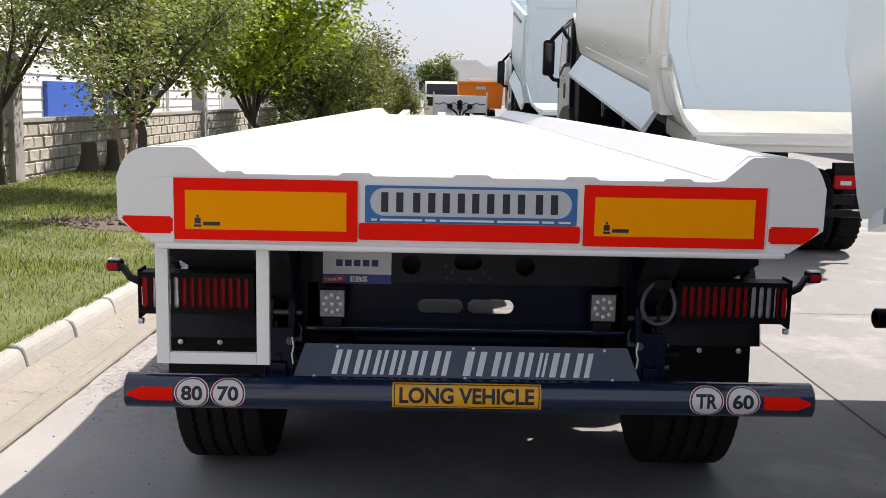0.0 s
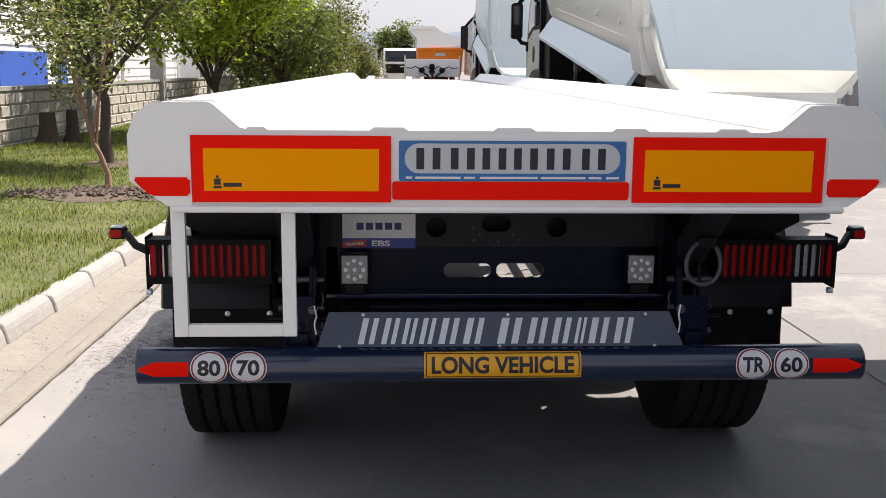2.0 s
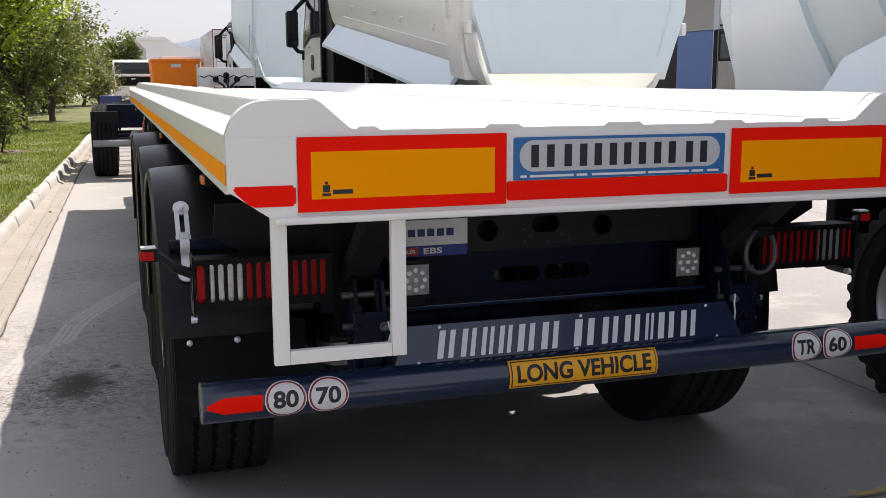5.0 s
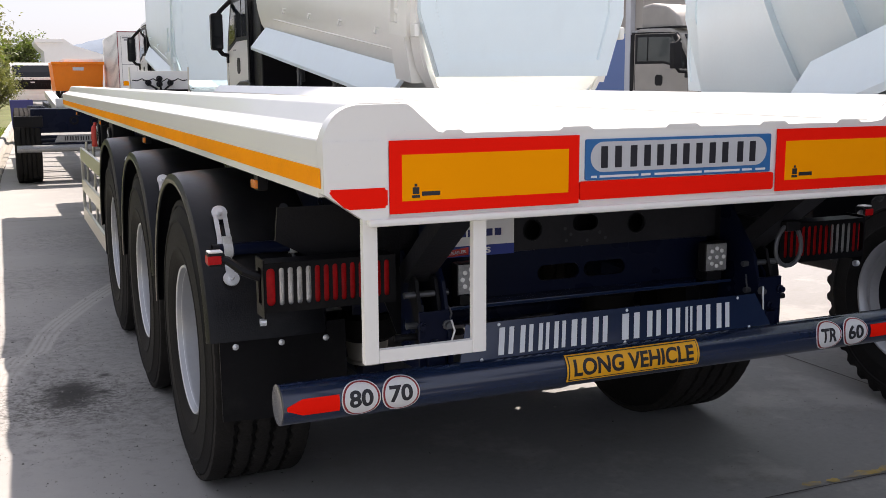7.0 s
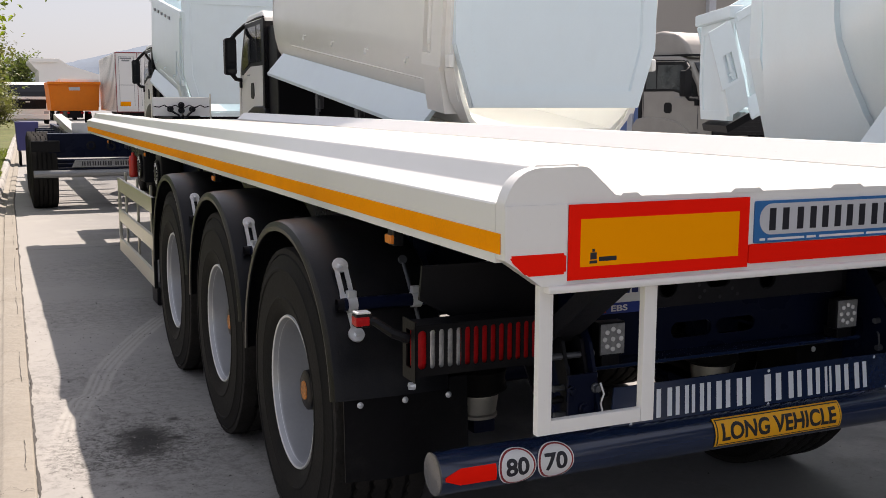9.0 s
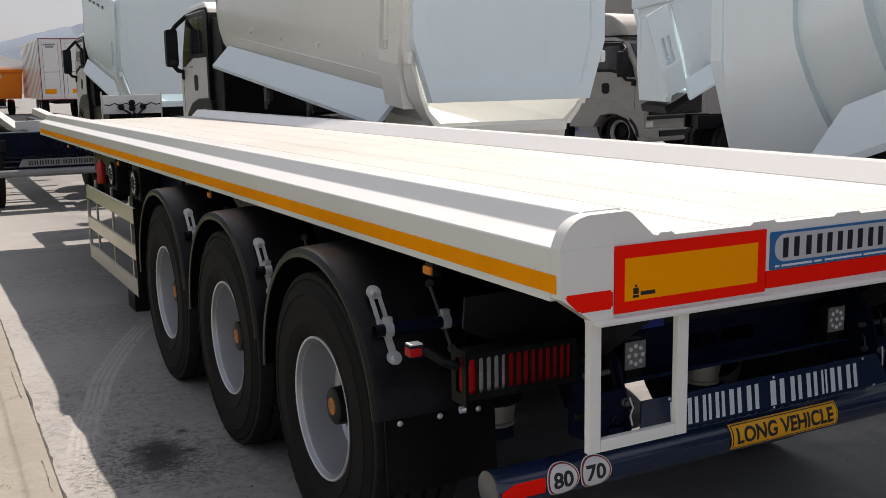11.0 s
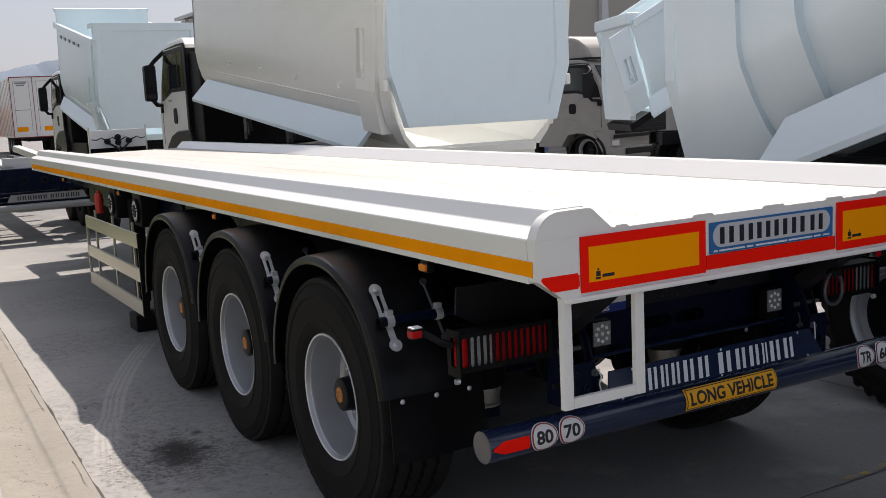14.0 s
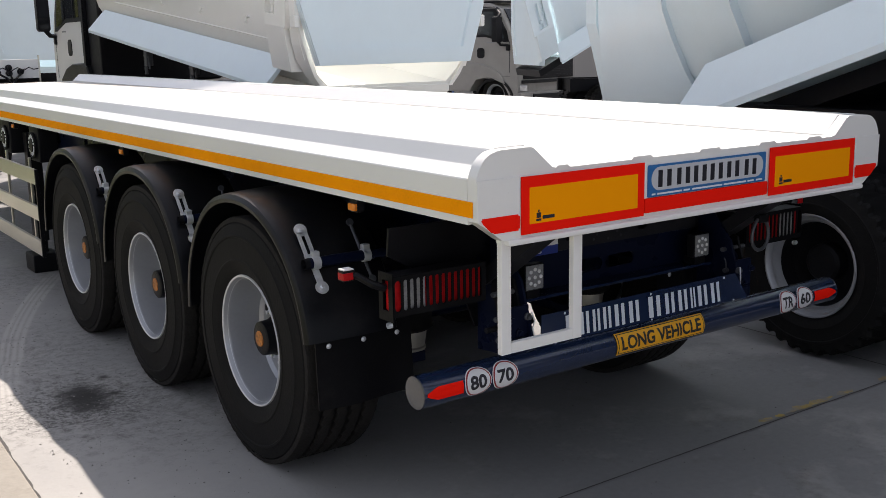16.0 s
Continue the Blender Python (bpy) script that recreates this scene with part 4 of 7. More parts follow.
# stays and hinge links beside the work lamps
for s in (-1, 1):
    bm = BM()
    xa, xb = sorted((s * 0.655, s * 0.757))
    prism(bm, [(0.055, 1.222), (0.500, 0.902), (0.508, 0.914), (0.063, 1.234)], xa, xb, "x")
    for x in (xa + 0.004, xb - 0.004):
        prism(bm, [(0.063, 1.234), (0.508, 0.914), (0.535, 0.950), (0.105, 1.262)], x - 0.004, x + 0.004, "x")
    part("stay", bm, "greyplate", TR, "dark folded steel stay rising to the rear panel", smooth=False)
    for x, th in ((0.735, 0.012), (0.665, 0.012)):
        bm = BM()
        prism(bm, [(0.430, 0.925), (0.475, 0.940), (0.490, 0.88), (0.430, 0.76), (0.425, 0.655), (0.375, 0.640), (0.360, 0.70), (0.385, 0.79)], s * x - th / 2, s * x + th / 2, "x")
        part("hinge_link", bm, "plate", TR, smooth=False)
    bm = BM()
    for y, z in ((0.430, 0.875), (0.400, 0.690), (0.412, 0.775)):
        tube(bm, [(s * 0.62, y, z), (s * 0.78, y, z)], 0.011, 10)
    part("link_pin", bm, "ring", TR)
    bm = BM()
    tube(bm, [(s * 0.635, 0.425, 0.832), (s * 0.625, 0.410, 0.826), (s * 0.620, 0.402, 0.806), (s * 0.628, 0.405, 0.780), (s * 0.632, 0.41, 0.765)], 0.0035, 6)
    part("lynch_pin", bm, "ring", TR)
# drop ring on the right
bm = BM()
pts = [(0.702 + 0.060 * math.cos(a) * (1 - 0.12 * math.sin(a)), 0.275, 0.965 + 0.078 * math.sin(a)) for a in [radians(100 - 20 * k) for k in range(18)]]
tube(bm, pts + [pts[0]], 0.0085, 8, caps=False)
rg = part("drop_ring", bm, "ring", TR, "grey steel ring hanging on a hook")
bm = BM()
box(bm, 0.678, 0.744, 0.262, 0.30, 1.018, 1.056, 0.006)
box(bm, 0.69, 0.73, 0.29, 0.60, 1.035, 1.050)
part("hook", bm, "plate", rg)
# bracket pins and washers beside the name plate
for s in (-1, 1):
    for xx, zz in ((0.655, 0.78), (0.700, 0.72), (0.745, 0.78), (0.690, 0.64)):
        bm = BM()
        lathe(bm, [(0.0, 0.017), (-0.008, 0.017), (-0.010, 0.012), (-0.022, 0.011), (-0.023, 0.0001)], 8, "y", (s * xx, 0.36, zz))
        part("pin", bm, "ring" if xx in (0.655, 0.690) else "navy", TR)
    bm = BM()
    box(bm, s * 0.70 - 0.055, s * 0.70 + 0.055, 0.36, 0.372, 0.60, 0.83, 0.004)
    box(bm, s * 0.70 - 0.030, s * 0.70 + 0.030, 0.34, 0.362, 0.60, 0.70, 0.004)
    part("pin_plate", bm, "navy", TR)
    bm = BM()
    tube(bm, [(s * 0.648, 0.34, 0.80), (s * 0.640, 0.33, 0.765), (s * 0.648, 0.335, 0.735), (s * 0.642, 0.33, 0.70)], 0.0035, 6)
    part("safety_chain", bm, "steel", TR)

# work lamps
for cx in (-0.512, 0.536):
    bm = BM()
    box(bm, cx - 0.053, cx + 0.053, 0.482, 0.530, 0.842, 0.958, 0.008)
    wl_ = part("work_lamp", bm, "plate", TR, "square LED work lamp with a clear faceted lens")
    bm = BM()
    box(bm, cx - 0.047, cx + 0.047, 0.479, 0.484, 0.848, 0.952, 0.002)
    part("lens_plate", bm, "ledbody", wl_)
    for k in range(9):
        a = 6.28319 * k / 8
        dx, dz = (0, 0) if k == 8 else (0.032 * math.cos(a), 0.034 * math.sin(a))
        bm = BM()
        lathe(bm, [(0.0, 0.0085), (-0.003, 0.0080), (-0.005, 0.005), (-0.006, 0.0001)], 12, "y", (cx + dx, 0.479, 0.900 + dz))
        part("led", bm, "led", wl_)
    bm = BM()
    box(bm, cx - 0.036, cx + 0.036, 0.49, 0.56, 0.806, 0.842, 0.004)
    part("lamp_bracket", bm, "black", wl_)

# tail lamp boxes
def slot_row(bm, s, xa, x_first, pitch, count, xb, y, th, z0, z1):
    """A sheet from xa to xb with upright slots that have round ends, and one larger slot in the outer end."""
    slots = [(x_first + pitch * (k + 0.5), pitch * 0.5, pitch * 0.30) for k in range(count)]
    end = x_first + pitch * count
    slots.append(((end + xb) / 2, (xb - end) / 2, 0.014))
    box(bm, *sorted((s * xa, s * x_first)), y, y + th, z0, z1)
    zl, zh, n = z0 + 0.022, z1 - 0.016, 6
    for cx, half, a in slots:
        inner = [(cx + a * math.cos(radians(180 * k / n)), zh - a + a * math.sin(radians(180 * k / n))) for k in range(n + 1)]
        inner += [(cx - a * math.cos(radians(180 * k / n)), zl + a - a * math.sin(radians(180 * k / n))) for k in range(n + 1)]
        m = len(inner)
        outer = []
        for k, (u, v) in enumerate(inner):
            if k in (0, m - 1):
                outer.append((cx + half, v))
            elif k in (n, n + 1):
                outer.append((cx - half, v))
            else:
                q = (u - cx) / a
                outer.append((cx + half * max(-1, min(1, q * 1.6)), z1 if k < n else z0))
        outer[0], outer[n], outer[n + 1], outer[m - 1] = (cx + half, zh - a), (cx - half, zh - a), (cx - half, zl + a), (cx + half, zl + a)
        rows = []
        for yy in (y, y + th):
            rows.append(([bm.verts.new((s * u, yy, v)) for u, v in inner], [bm.verts.new((s * u, yy, v)) for u, v in outer]))
        for vi, vo in rows:
            for k in range(m):
                bm.faces.new((vi[k], vi[(k + 1) % m], vo[(k + 1) % m], vo[k]))
            for k, px, pz in ((0, cx + half, z1), (n, cx - half, z1), (n + 1, cx - half, z0), (m - 1, cx + half, z0)):
                c = bm.verts.new((s * px, vi[0].co.y, pz))
                o = vo[1] if k == 0 else vo[n - 1] if k == n else vo[n + 2] if k == n + 1 else vo[m - 2]
                if (o.co - c.co).length > 1e-5:
                    bm.faces.new((c, vo[k], o))
        for k in range(m):
            a_, b_ = rows[0][0], rows[1][0]
            bm.faces.new((a_[k], a_[(k + 1) % m], b_[(k + 1) % m], b_[k]))


def tail_lamp(s):
    def X(u):
        return s * u
    x_in, x_out, yb, z0, z1 = 0.806, 1.244, 0.440, 0.858, 1.017
    bm = BM()
    # open steel box: top, bottom, ends
    for a0, a1, c0, c1, e0, e1 in ((x_in, x_out, yb, yb + 0.09, z1 - 0.004, z1), (x_in, x_out, yb, yb + 0.09, z0, z0 + 0.004), (x_in, x_in + 0.004, yb, yb + 0.09, z0, z1)):
        xa, xb = sorted((X(a0), X(a1)))
        box(bm, xa, xb, c0, c1, e0, e1)
    # front guard with rounded upright slots
    n_sl, pitch = 13, 0.0294
    slot_row(bm, s, x_in, x_in + 0.016, pitch, n_sl, x_out, yb - 0.004, 0.004, z0, z1)
    xa, xb = sorted((X(x_in), X(x_out)))
    box(bm, xa, xb, yb + 0.088, yb + 0.092, z0, z1)
    bmesh.ops.remove_doubles(bm, verts=bm.verts, dist=0.0003)
    lamp = part("tail_lamp", bm, "flap", TR, "black slotted steel guard over a red and clear tail lamp", smooth=False)
    for name, u0, u1, mt in (("red_lens", x_in + 0.014, x_in + 0.279, "lensred"), ("clear_lens", x_in + 0.281, x_in + 0.388, "lensclear"), ("side_lens", x_in + 0.391, x_in + 0.430, "lensred")):
        bm = BM()
        xa, xb = sorted((X(u0), X(u1)))
        box(bm, xa, xb, yb + 0.012, yb + 0.07, z0 + 0.016, z1 - 0.012, 0.006)
        part(name, bm, mt, lamp)
    # slotted end bracket
    bm = BM()
    for a, b, c, d in ((0.44, 0.47, z0 - 0.02, z1 + 0.01), (0.51, 0.54, z0 - 0.02, z1 + 0.01), (0.47, 0.51, z0 - 0.02, z0 + 0.02), (0.47, 0.51, z1 - 0.02, z1 + 0.01)):
        box(bm, X(x_out) - 0.003, X(x_out) + 0.003, a, b, c, d)
    part("end_bracket", bm, "flap", lamp, smooth=False)
    bm = BM()
    lathe(bm, [(0, 0.012), (0.018, 0.012), (0.02, 0.0001)], 10, "x", (X(x_out) - 0.01, 0.47, z0 - 0.035))
    part("cable_clip", bm, "steel", lamp)
    # side marker on a rubber arm
    bm = BM()
    tube(bm, [(X(x_out), 0.50, 0.965), (X(x_out + 0.05), 0.505, 0.985), (X(x_out + 0.09), 0.55, 1.016), (X(x_out + 0.13), 0.565, 1.022)], [0.017, 0.015, 0.014, 0.017], 8)
    arm = part("marker_arm", bm, "black", lamp, "black rubber arm with a small marker lamp")
    bm = BM()
    xa, xb = sorted((X(x_out + 0.098), X(x_out + 0.152)))
    box(bm, xa, xb, 0.545, 0.592, 1.000, 1.042, 0.006)
    part("marker_body", bm, "black", arm)
    bm = BM()
    xa, xb = sorted((X(x_out + 0.110), X(x_out + 0.1535)))
    box(bm, xa, xb, 0.541, 0.588, 1.006, 1.034, 0.003)
    part("marker_lens", bm, "lensred", arm)
    bm = BM()
    xa, xb = sorted((X(x_out + 0.104), X(x_out + 0.150)))
    box(bm, xa, xb, 0.548, 0.588, 1.042, 1.048, 0.002)
    part("marker_top", bm, "whitefilm", arm)


tail_lamp(-1)
tail_lamp(1)

# wheels
HUBS = (1.68, 3.125, 4.575)
ZH, RT = 0.486, 0.604


def tyre_bm(r=RT, w=0.420, r_in=0.312, grooves=4, knobs=0):
    """A tyre round x, its outer face at x = 0 and its inner face at x = w."""
    sh = 0.035
    p = [(0.07, r_in - 0.01), (0.036, r_in), (0.022, r_in + 0.018), (0.006, r_in + 0.05), (0.0, r_in + 0.075), (-0.003, r_in + 0.080), (-0.003, r_in + 0.086), (0.0, r_in + 0.091), (0.0015, r - 0.100), (-0.003, r - 0.096), (-0.003, r - 0.086), (0.004, r - 0.078), (0.015, r - 0.035), (sh, r - 0.008)]
    if grooves:
        p[-1] = (sh, r - 0.018)
        p += [(sh + 0.02, r - 0.016), (w - sh - 0.02, r - 0.016), (w - sh, r - 0.018)]
    else:
        p.append((w - sh, r - 0.008))
    p += [(w - 0.013, r - 0.035), (w - 0.004, r - 0.075), (w, r_in + 0.06), (w - 0.006, r_in + 0.02), (w - 0.012, r_in), (w - 0.05, r_in - 0.01)]
    bm = BM()
    seg = 4 * knobs if knobs else 72

    def rad(a, q, k):
        """Lugs stand out in turn on the two halves of the tread."""
        if not knobs or q < r - 0.04:
            return q
        on = (k % 4 < 2) == (a < w / 2)
        return q + (0.014 if on else -0.012)
    rings = [[bm.verts.new((a, rad(a, q, k) * math.cos(6.28319 * k / seg), rad(a, q, k) * math.sin(6.28319 * k / seg))) for k in range(seg)] for a, q in p]
    for r0, r1 in zip(rings, rings[1:] + rings[:1]):
        for k in range(seg):
            bm.faces.new((r0[k], r0[(k + 1) % seg], r1[(k + 1) % seg], r1[k]))
    return bm


def tread_bm(r=RT, w=0.420, grooves=4, seg=240):
    """Tread ribs round x with zigzag edges and a worn shoulder."""
    sh, gw = 0.030, 0.008
    cuts = [sh + (w - 2 * sh) * (k + 1) / (grooves + 1) for k in range(grooves)]
    lo = [sh - 0.012] + [c + gw for c in cuts]
    hi = [c - gw for c in cuts] + [w - sh + 0.012]
    bm = BM()
    for i, (xa, xb) in enumerate(zip(lo, hi)):
        rings = []
        for k in range(seg):
            a = 6.28319 * k / seg
            z = 0.0035 if k % 4 < 2 else -0.0035
            za, zb = (0.0 if i == 0 else z), (0.0 if i == grooves else z)
            notch = 0.003 if k % 4 == 0 else 0.0
            prof = [(xa + za, r - 0.018 - (0.010 if i == 0 else 0)), (xa + za + 0.002 + notch, r - (0.006 if i == 0 else 0.0015)), (xa + za + 0.016, r), (xb + zb - 0.016, r), (xb + zb - 0.002 - notch, r - (0.006 if i == grooves else 0.0015)), (xb + zb, r - 0.018 - (0.010 if i == grooves else 0))]
            rings.append([bm.verts.new((x, q * math.cos(a), q * math.sin(a))) for x, q in prof])
        for ra, rb in zip(rings, rings[1:] + rings[:1]):
            for j in range(5):
                bm.faces.new((ra[j], ra[j + 1], rb[j + 1], rb[j]))
    return bm


def rim_bm():
    p = [(0.040, 0.313), (0.028, 0.321), (0.022, 0.319), (0.024, 0.310), (0.040, 0.303), (0.056, 0.298), (0.13, 0.292), (0.205, 0.280), (0.222, 0.262), (0.224, 0.195), (0.206, 0.160), (0.203, 0.09), (0.203, 0.0001)]
    bm = BM()
    lathe(bm, p, 64)
    return bm


CACHE = {}


def cached(key, build):
    if key not in CACHE:
        bm = build()
        me = bpy.data.meshes.new(key)
        bmesh.ops.recalc_face_normals(bm, faces=bm.faces)
        bm.to_mesh(me)
        bm.free()
        CACHE[key] = me
    return CACHE[key]


def place(ob, m):
    ob.matrix_local = m
    return ob


def trailer_wheel(parent, x, y, z, s):
    """A wheel with its outer face at x; s is -1 on the left side."""
    m = Matrix.Translation((x, y, z)) @ Matrix.Rotation(0 if s < 0 else math.pi, 4, "Z")
    w = place(mesh_part("wheel", cached("wheel_rim", rim_bm), "rim", parent, "silver deep-dish steel rim with black tyre", angle=30), m)
    tyre = mesh_part("tyre", cached("tyre", tyre_bm), "rubber", w, "black ribbed truck tyre", angle=30)
    mesh_part("tread", cached("tread", tread_bm), "tread", tyre, "dusty zigzag tread ribs", angle=30)

    def lip():
        bm = BM()
        lathe(bm, [(0.040, 0.3140), (0.027, 0.3225), (0.020, 0.3195), (0.021, 0.3125), (0.036, 0.3050), (0.044, 0.3015)], 64)
        return bm
    mesh_part("rim_lip", cached("rim_lip", lip), "rimlip", w, "bright rim edge", angle=30)

    def hub():
        bm = BM()
        lathe(bm, [(0.206, 0.098), (0.15, 0.095), (0.14, 0.088), (0.085, 0.083), (0.078, 0.072), (0.076, 0.0001)], 28)
        return bm
    h = mesh_part("hub", cached("hub", hub), "black", w)

    def hub_badge():
        bm = BM()
        lathe(bm, [(0.076, 0.040), (0.071, 0.037), (0.0705, 0.0001)], 24)
        return bm
    mesh_part("hub_badge", cached("hub_badge", hub_badge), "hubcap", h, "worn orange hub badge")

    def hand_hole():
        bm = BM()
        lathe(bm, [(0.2205, 0.0001), (0.2200, 0.024), (0.2225, 0.027)], 12)
        return bm
    for k in range(8):
        a = 6.28319 * (k + 0.5) / 8
        place(mesh_part("hand_hole", cached("hand_hole", hand_hole), "plate", w), Matrix.Translation((0, 0.228 * math.cos(a), 0.228 * math.sin(a))))

    def nut():
        bm = BM()
        lathe(bm, [(0.204, 0.019), (0.196, 0.019), (0.194, 0.015), (0.173, 0.014), (0.171, 0.010), (0.160, 0.010), (0.159, 0.0001)], 8)
        return bm
    for k in range(10):
        a = 6.28319 * (k + 0.3) / 10
        place(mesh_part("wheel_nut", cached("nut", nut), "steel", w), Matrix.Translation((0, 0.134 * math.cos(a), 0.134 * math.sin(a))))
    return w


def fender_bm():
    """A half-round plastic fender round x, 0.46 wide from x = 0, its centre at the origin."""
    bm = BM()
    R, n = 0.676, 30
    prof = [(0.010, R - 0.046), (0.003, R - 0.044), (0.0, R - 0.026), (0.012, R - 0.006), (0.045, R), (0.24, R + 0.012), (0.415, R), (0.448, R - 0.004), (0.46, R - 0.02), (0.46, R - 0.07), (0.448, R - 0.075),
            (0.448, R - 0.025), (0.41, R - 0.012), (0.24, R), (0.05, R - 0.012), (0.012, R - 0.025)]
    rings = []
    for k in range(n + 1):
        a = radians(9 + 171 * k / n)
        # the rear shoulder is squarer than the front
        c, q = abs(math.cos(a)), abs(math.sin(a))
        sq = (c ** 2.12 + q ** 2.12) ** (-1 / 2.12) if math.cos(a) > 0 else 1.0 + 0.02 * math.sin(2 * a) ** 2
        wide = sq if math.cos(a) > 0 else 1.0
        rings.append([bm.verts.new((x, -math.cos(a) * r * 1.03 * wide, math.sin(a) * r * sq)) for x, r in prof])
    for r0, r1 in zip(rings, rings[1:]):
        for k in range(len(prof)):
            bm.faces.new((r0[k], r0[(k + 1) % len(prof)], r1[(k + 1) % len(prof)], r1[k]))
    bm.faces.new(rings[0])
    bm.faces.new(rings[-1][::-1])
    return bm


XO = 1.312
for s in (-1, 1):
    for i, y in enumerate(HUBS):
        trailer_wheel(TR, s * XO, y, ZH, s)
        m = Matrix.Translation((s * (XO + 0.02), y, 0.528)) @ Matrix.Diagonal((-s, 1, 1, 1))
        f = place(mesh_part("fender", cached("fender_l" if s < 0 else "fender_r", fender_bm), "fender", TR, "black plastic half-round wheel fender", angle=40), m)
        # galvanised strap with slot, bolted on the fender
        for xx, mt in ((0.11, "steel"), (0.36, "steel")):
            bm = BM()
            top, bot = (y - 0.448, 1.080), (y - 0.630, 0.852)
            def strap(u, dy=0.0):
                return (s * (XO + 0.024) - s * xx, top[0] + (bot[0] - top[0]) * u + dy, top[1] + (bot[1] - top[1]) * u)
            A, B = Vector(strap(0)), Vector(strap(1))
            d = (B - A).normalized()
            up = d.cross(Vector((1, 0, 0))).normalized()
            if up.y > 0:
                up = -up
            X1 = Vector((1, 0, 0))
            def slab(u0, u1, w0, w1, t0, t1):
                vs = [bm.verts.new(A.lerp(B, u) + X1 * ww + up * tt) for u in (u0, u1) for ww in (w0, w1) for tt in (t0, t1)]
                for q in ((0, 1, 3, 2), (4, 6, 7, 5), (0, 4, 5, 1), (2, 3, 7, 6), (0, 2, 6, 4), (1, 5, 7, 3)):
                    bm.faces.new([vs[j] for j in q])
            if xx > 0.2:
                # the inner one is a plain rod with small eyes
                tube(bm, [A + up * 0.018, B + up * 0.018], 0.0075, 8)
                for u in (0.0, 1.0):
                    c = A.lerp(B, u) + up * 0.012
                    tube(bm, [c, c + up * 0.014], 0.017, 12)
                part("strap", bm, "ring", TR, "thin grey fender stay rod")
                continue
            # round pads at both ends, a slotted plate and a narrow neck between them
            for u in (0.02, 1.0):
                c = A.lerp(B, u) + up * 0.013
                tube(bm, [c, c + up * 0.008], 0.030, 18)
                tube(bm, [c + up * 0.008, c + up * 0.020], 0.0105, 6)
            slab(0.06, 0.12, -0.026, 0.026, 0.015, 0.021)
            slab(0.12, 0.44, -0.026, -0.009, 0.015, 0.021)
            slab(0.12, 0.44, 0.009, 0.026, 0.015, 0.021)
            slab(0.44, 0.64, -0.028, 0.028, 0.015, 0.021)
            slab(0.64, 0.94, -0.015, 0.015, 0.015, 0.021)
            bmesh.ops.remove_doubles(bm, verts=bm.verts, dist=0.0014)
            part("strap", bm, mt, TR, "galvanised slotted fender strap", smooth=False)
        # round support bar of the fender
        bm = BM()
        yb, zb = y - 0.590, 0.962
        tube(bm, [(s * 0.62, yb, zb), (s * (XO - 0.055), yb, zb)], 0.024, 14)
        b_ = part("fender_bar", bm, "navy", TR, "dark navy round fender support bar")
        for xx in (0.11, 0.36):
            bm = BM()
            lathe(bm, [(-0.017, 0.022), (-0.017, 0.030), (0.017, 0.030), (0.017, 0.022)], 16, "x", (s * (XO + 0.024) - s * xx, yb, zb))
            box(bm, s * (XO + 0.024) - s * xx - 0.017, s * (XO + 0.024) - s * xx + 0.017, yb - 0.014, yb + 0.014, zb + 0.026, zb + 0.05, 0.003)
            part("pipe_clamp", bm, "steel", b_)
        bm = BM()
        lathe(bm, [(-0.02, 0.023), (0.02, 0.023), (0.022, 0.0001)], 14, "x", (s * (XO - 0.050), yb, zb))
        part("bar_plug", bm, "black", b_)
    # mud flap behind the last wheel
    bm = BM()
    y = HUBS[0] - 0.668
    cols = [[bm.verts.new((s * (0.800 + 0.485 * k / 8), y + 0.012 * math.sin(k * 0.9) * j / 6 - 0.004 * j, 0.672 - 0.342 * j / 6)) for k in range(9)] for j in range(7)]
    back = [[bm.verts.new(v.co + Vector((0, 0.008, 0))) for v in r] for r in cols]
    for g in (cols, back):
        for j in range(6):
            for k in range(8):
                bm.faces.new((g[j][k], g[j][k + 1], g[j + 1][k + 1], g[j + 1][k]))
    for j in range(6):
        for k in (0, 8):
            bm.faces.new((cols[j][k], cols[j + 1][k], back[j + 1][k], back[j][k]))
    for k in range(8):
        for j in (0, 6):
            bm.faces.new((cols[j][k], cols[j][k + 1], back[j][k + 1], back[j][k]))
    fl = part("mud_flap", bm, "flap", TR, "black rubber mud flap with three bolts")
    for k in range(3):
        bm = BM()
        lathe(bm, [(0.0, 0.012), (-0.004, 0.012), (-0.007, 0.006), (-0.008, 0.0001)], 10, "y", (s * (1.229 - 0.173 * k), y - 0.016, 0.612))
        part("flap_bolt", bm, "steel", fl)
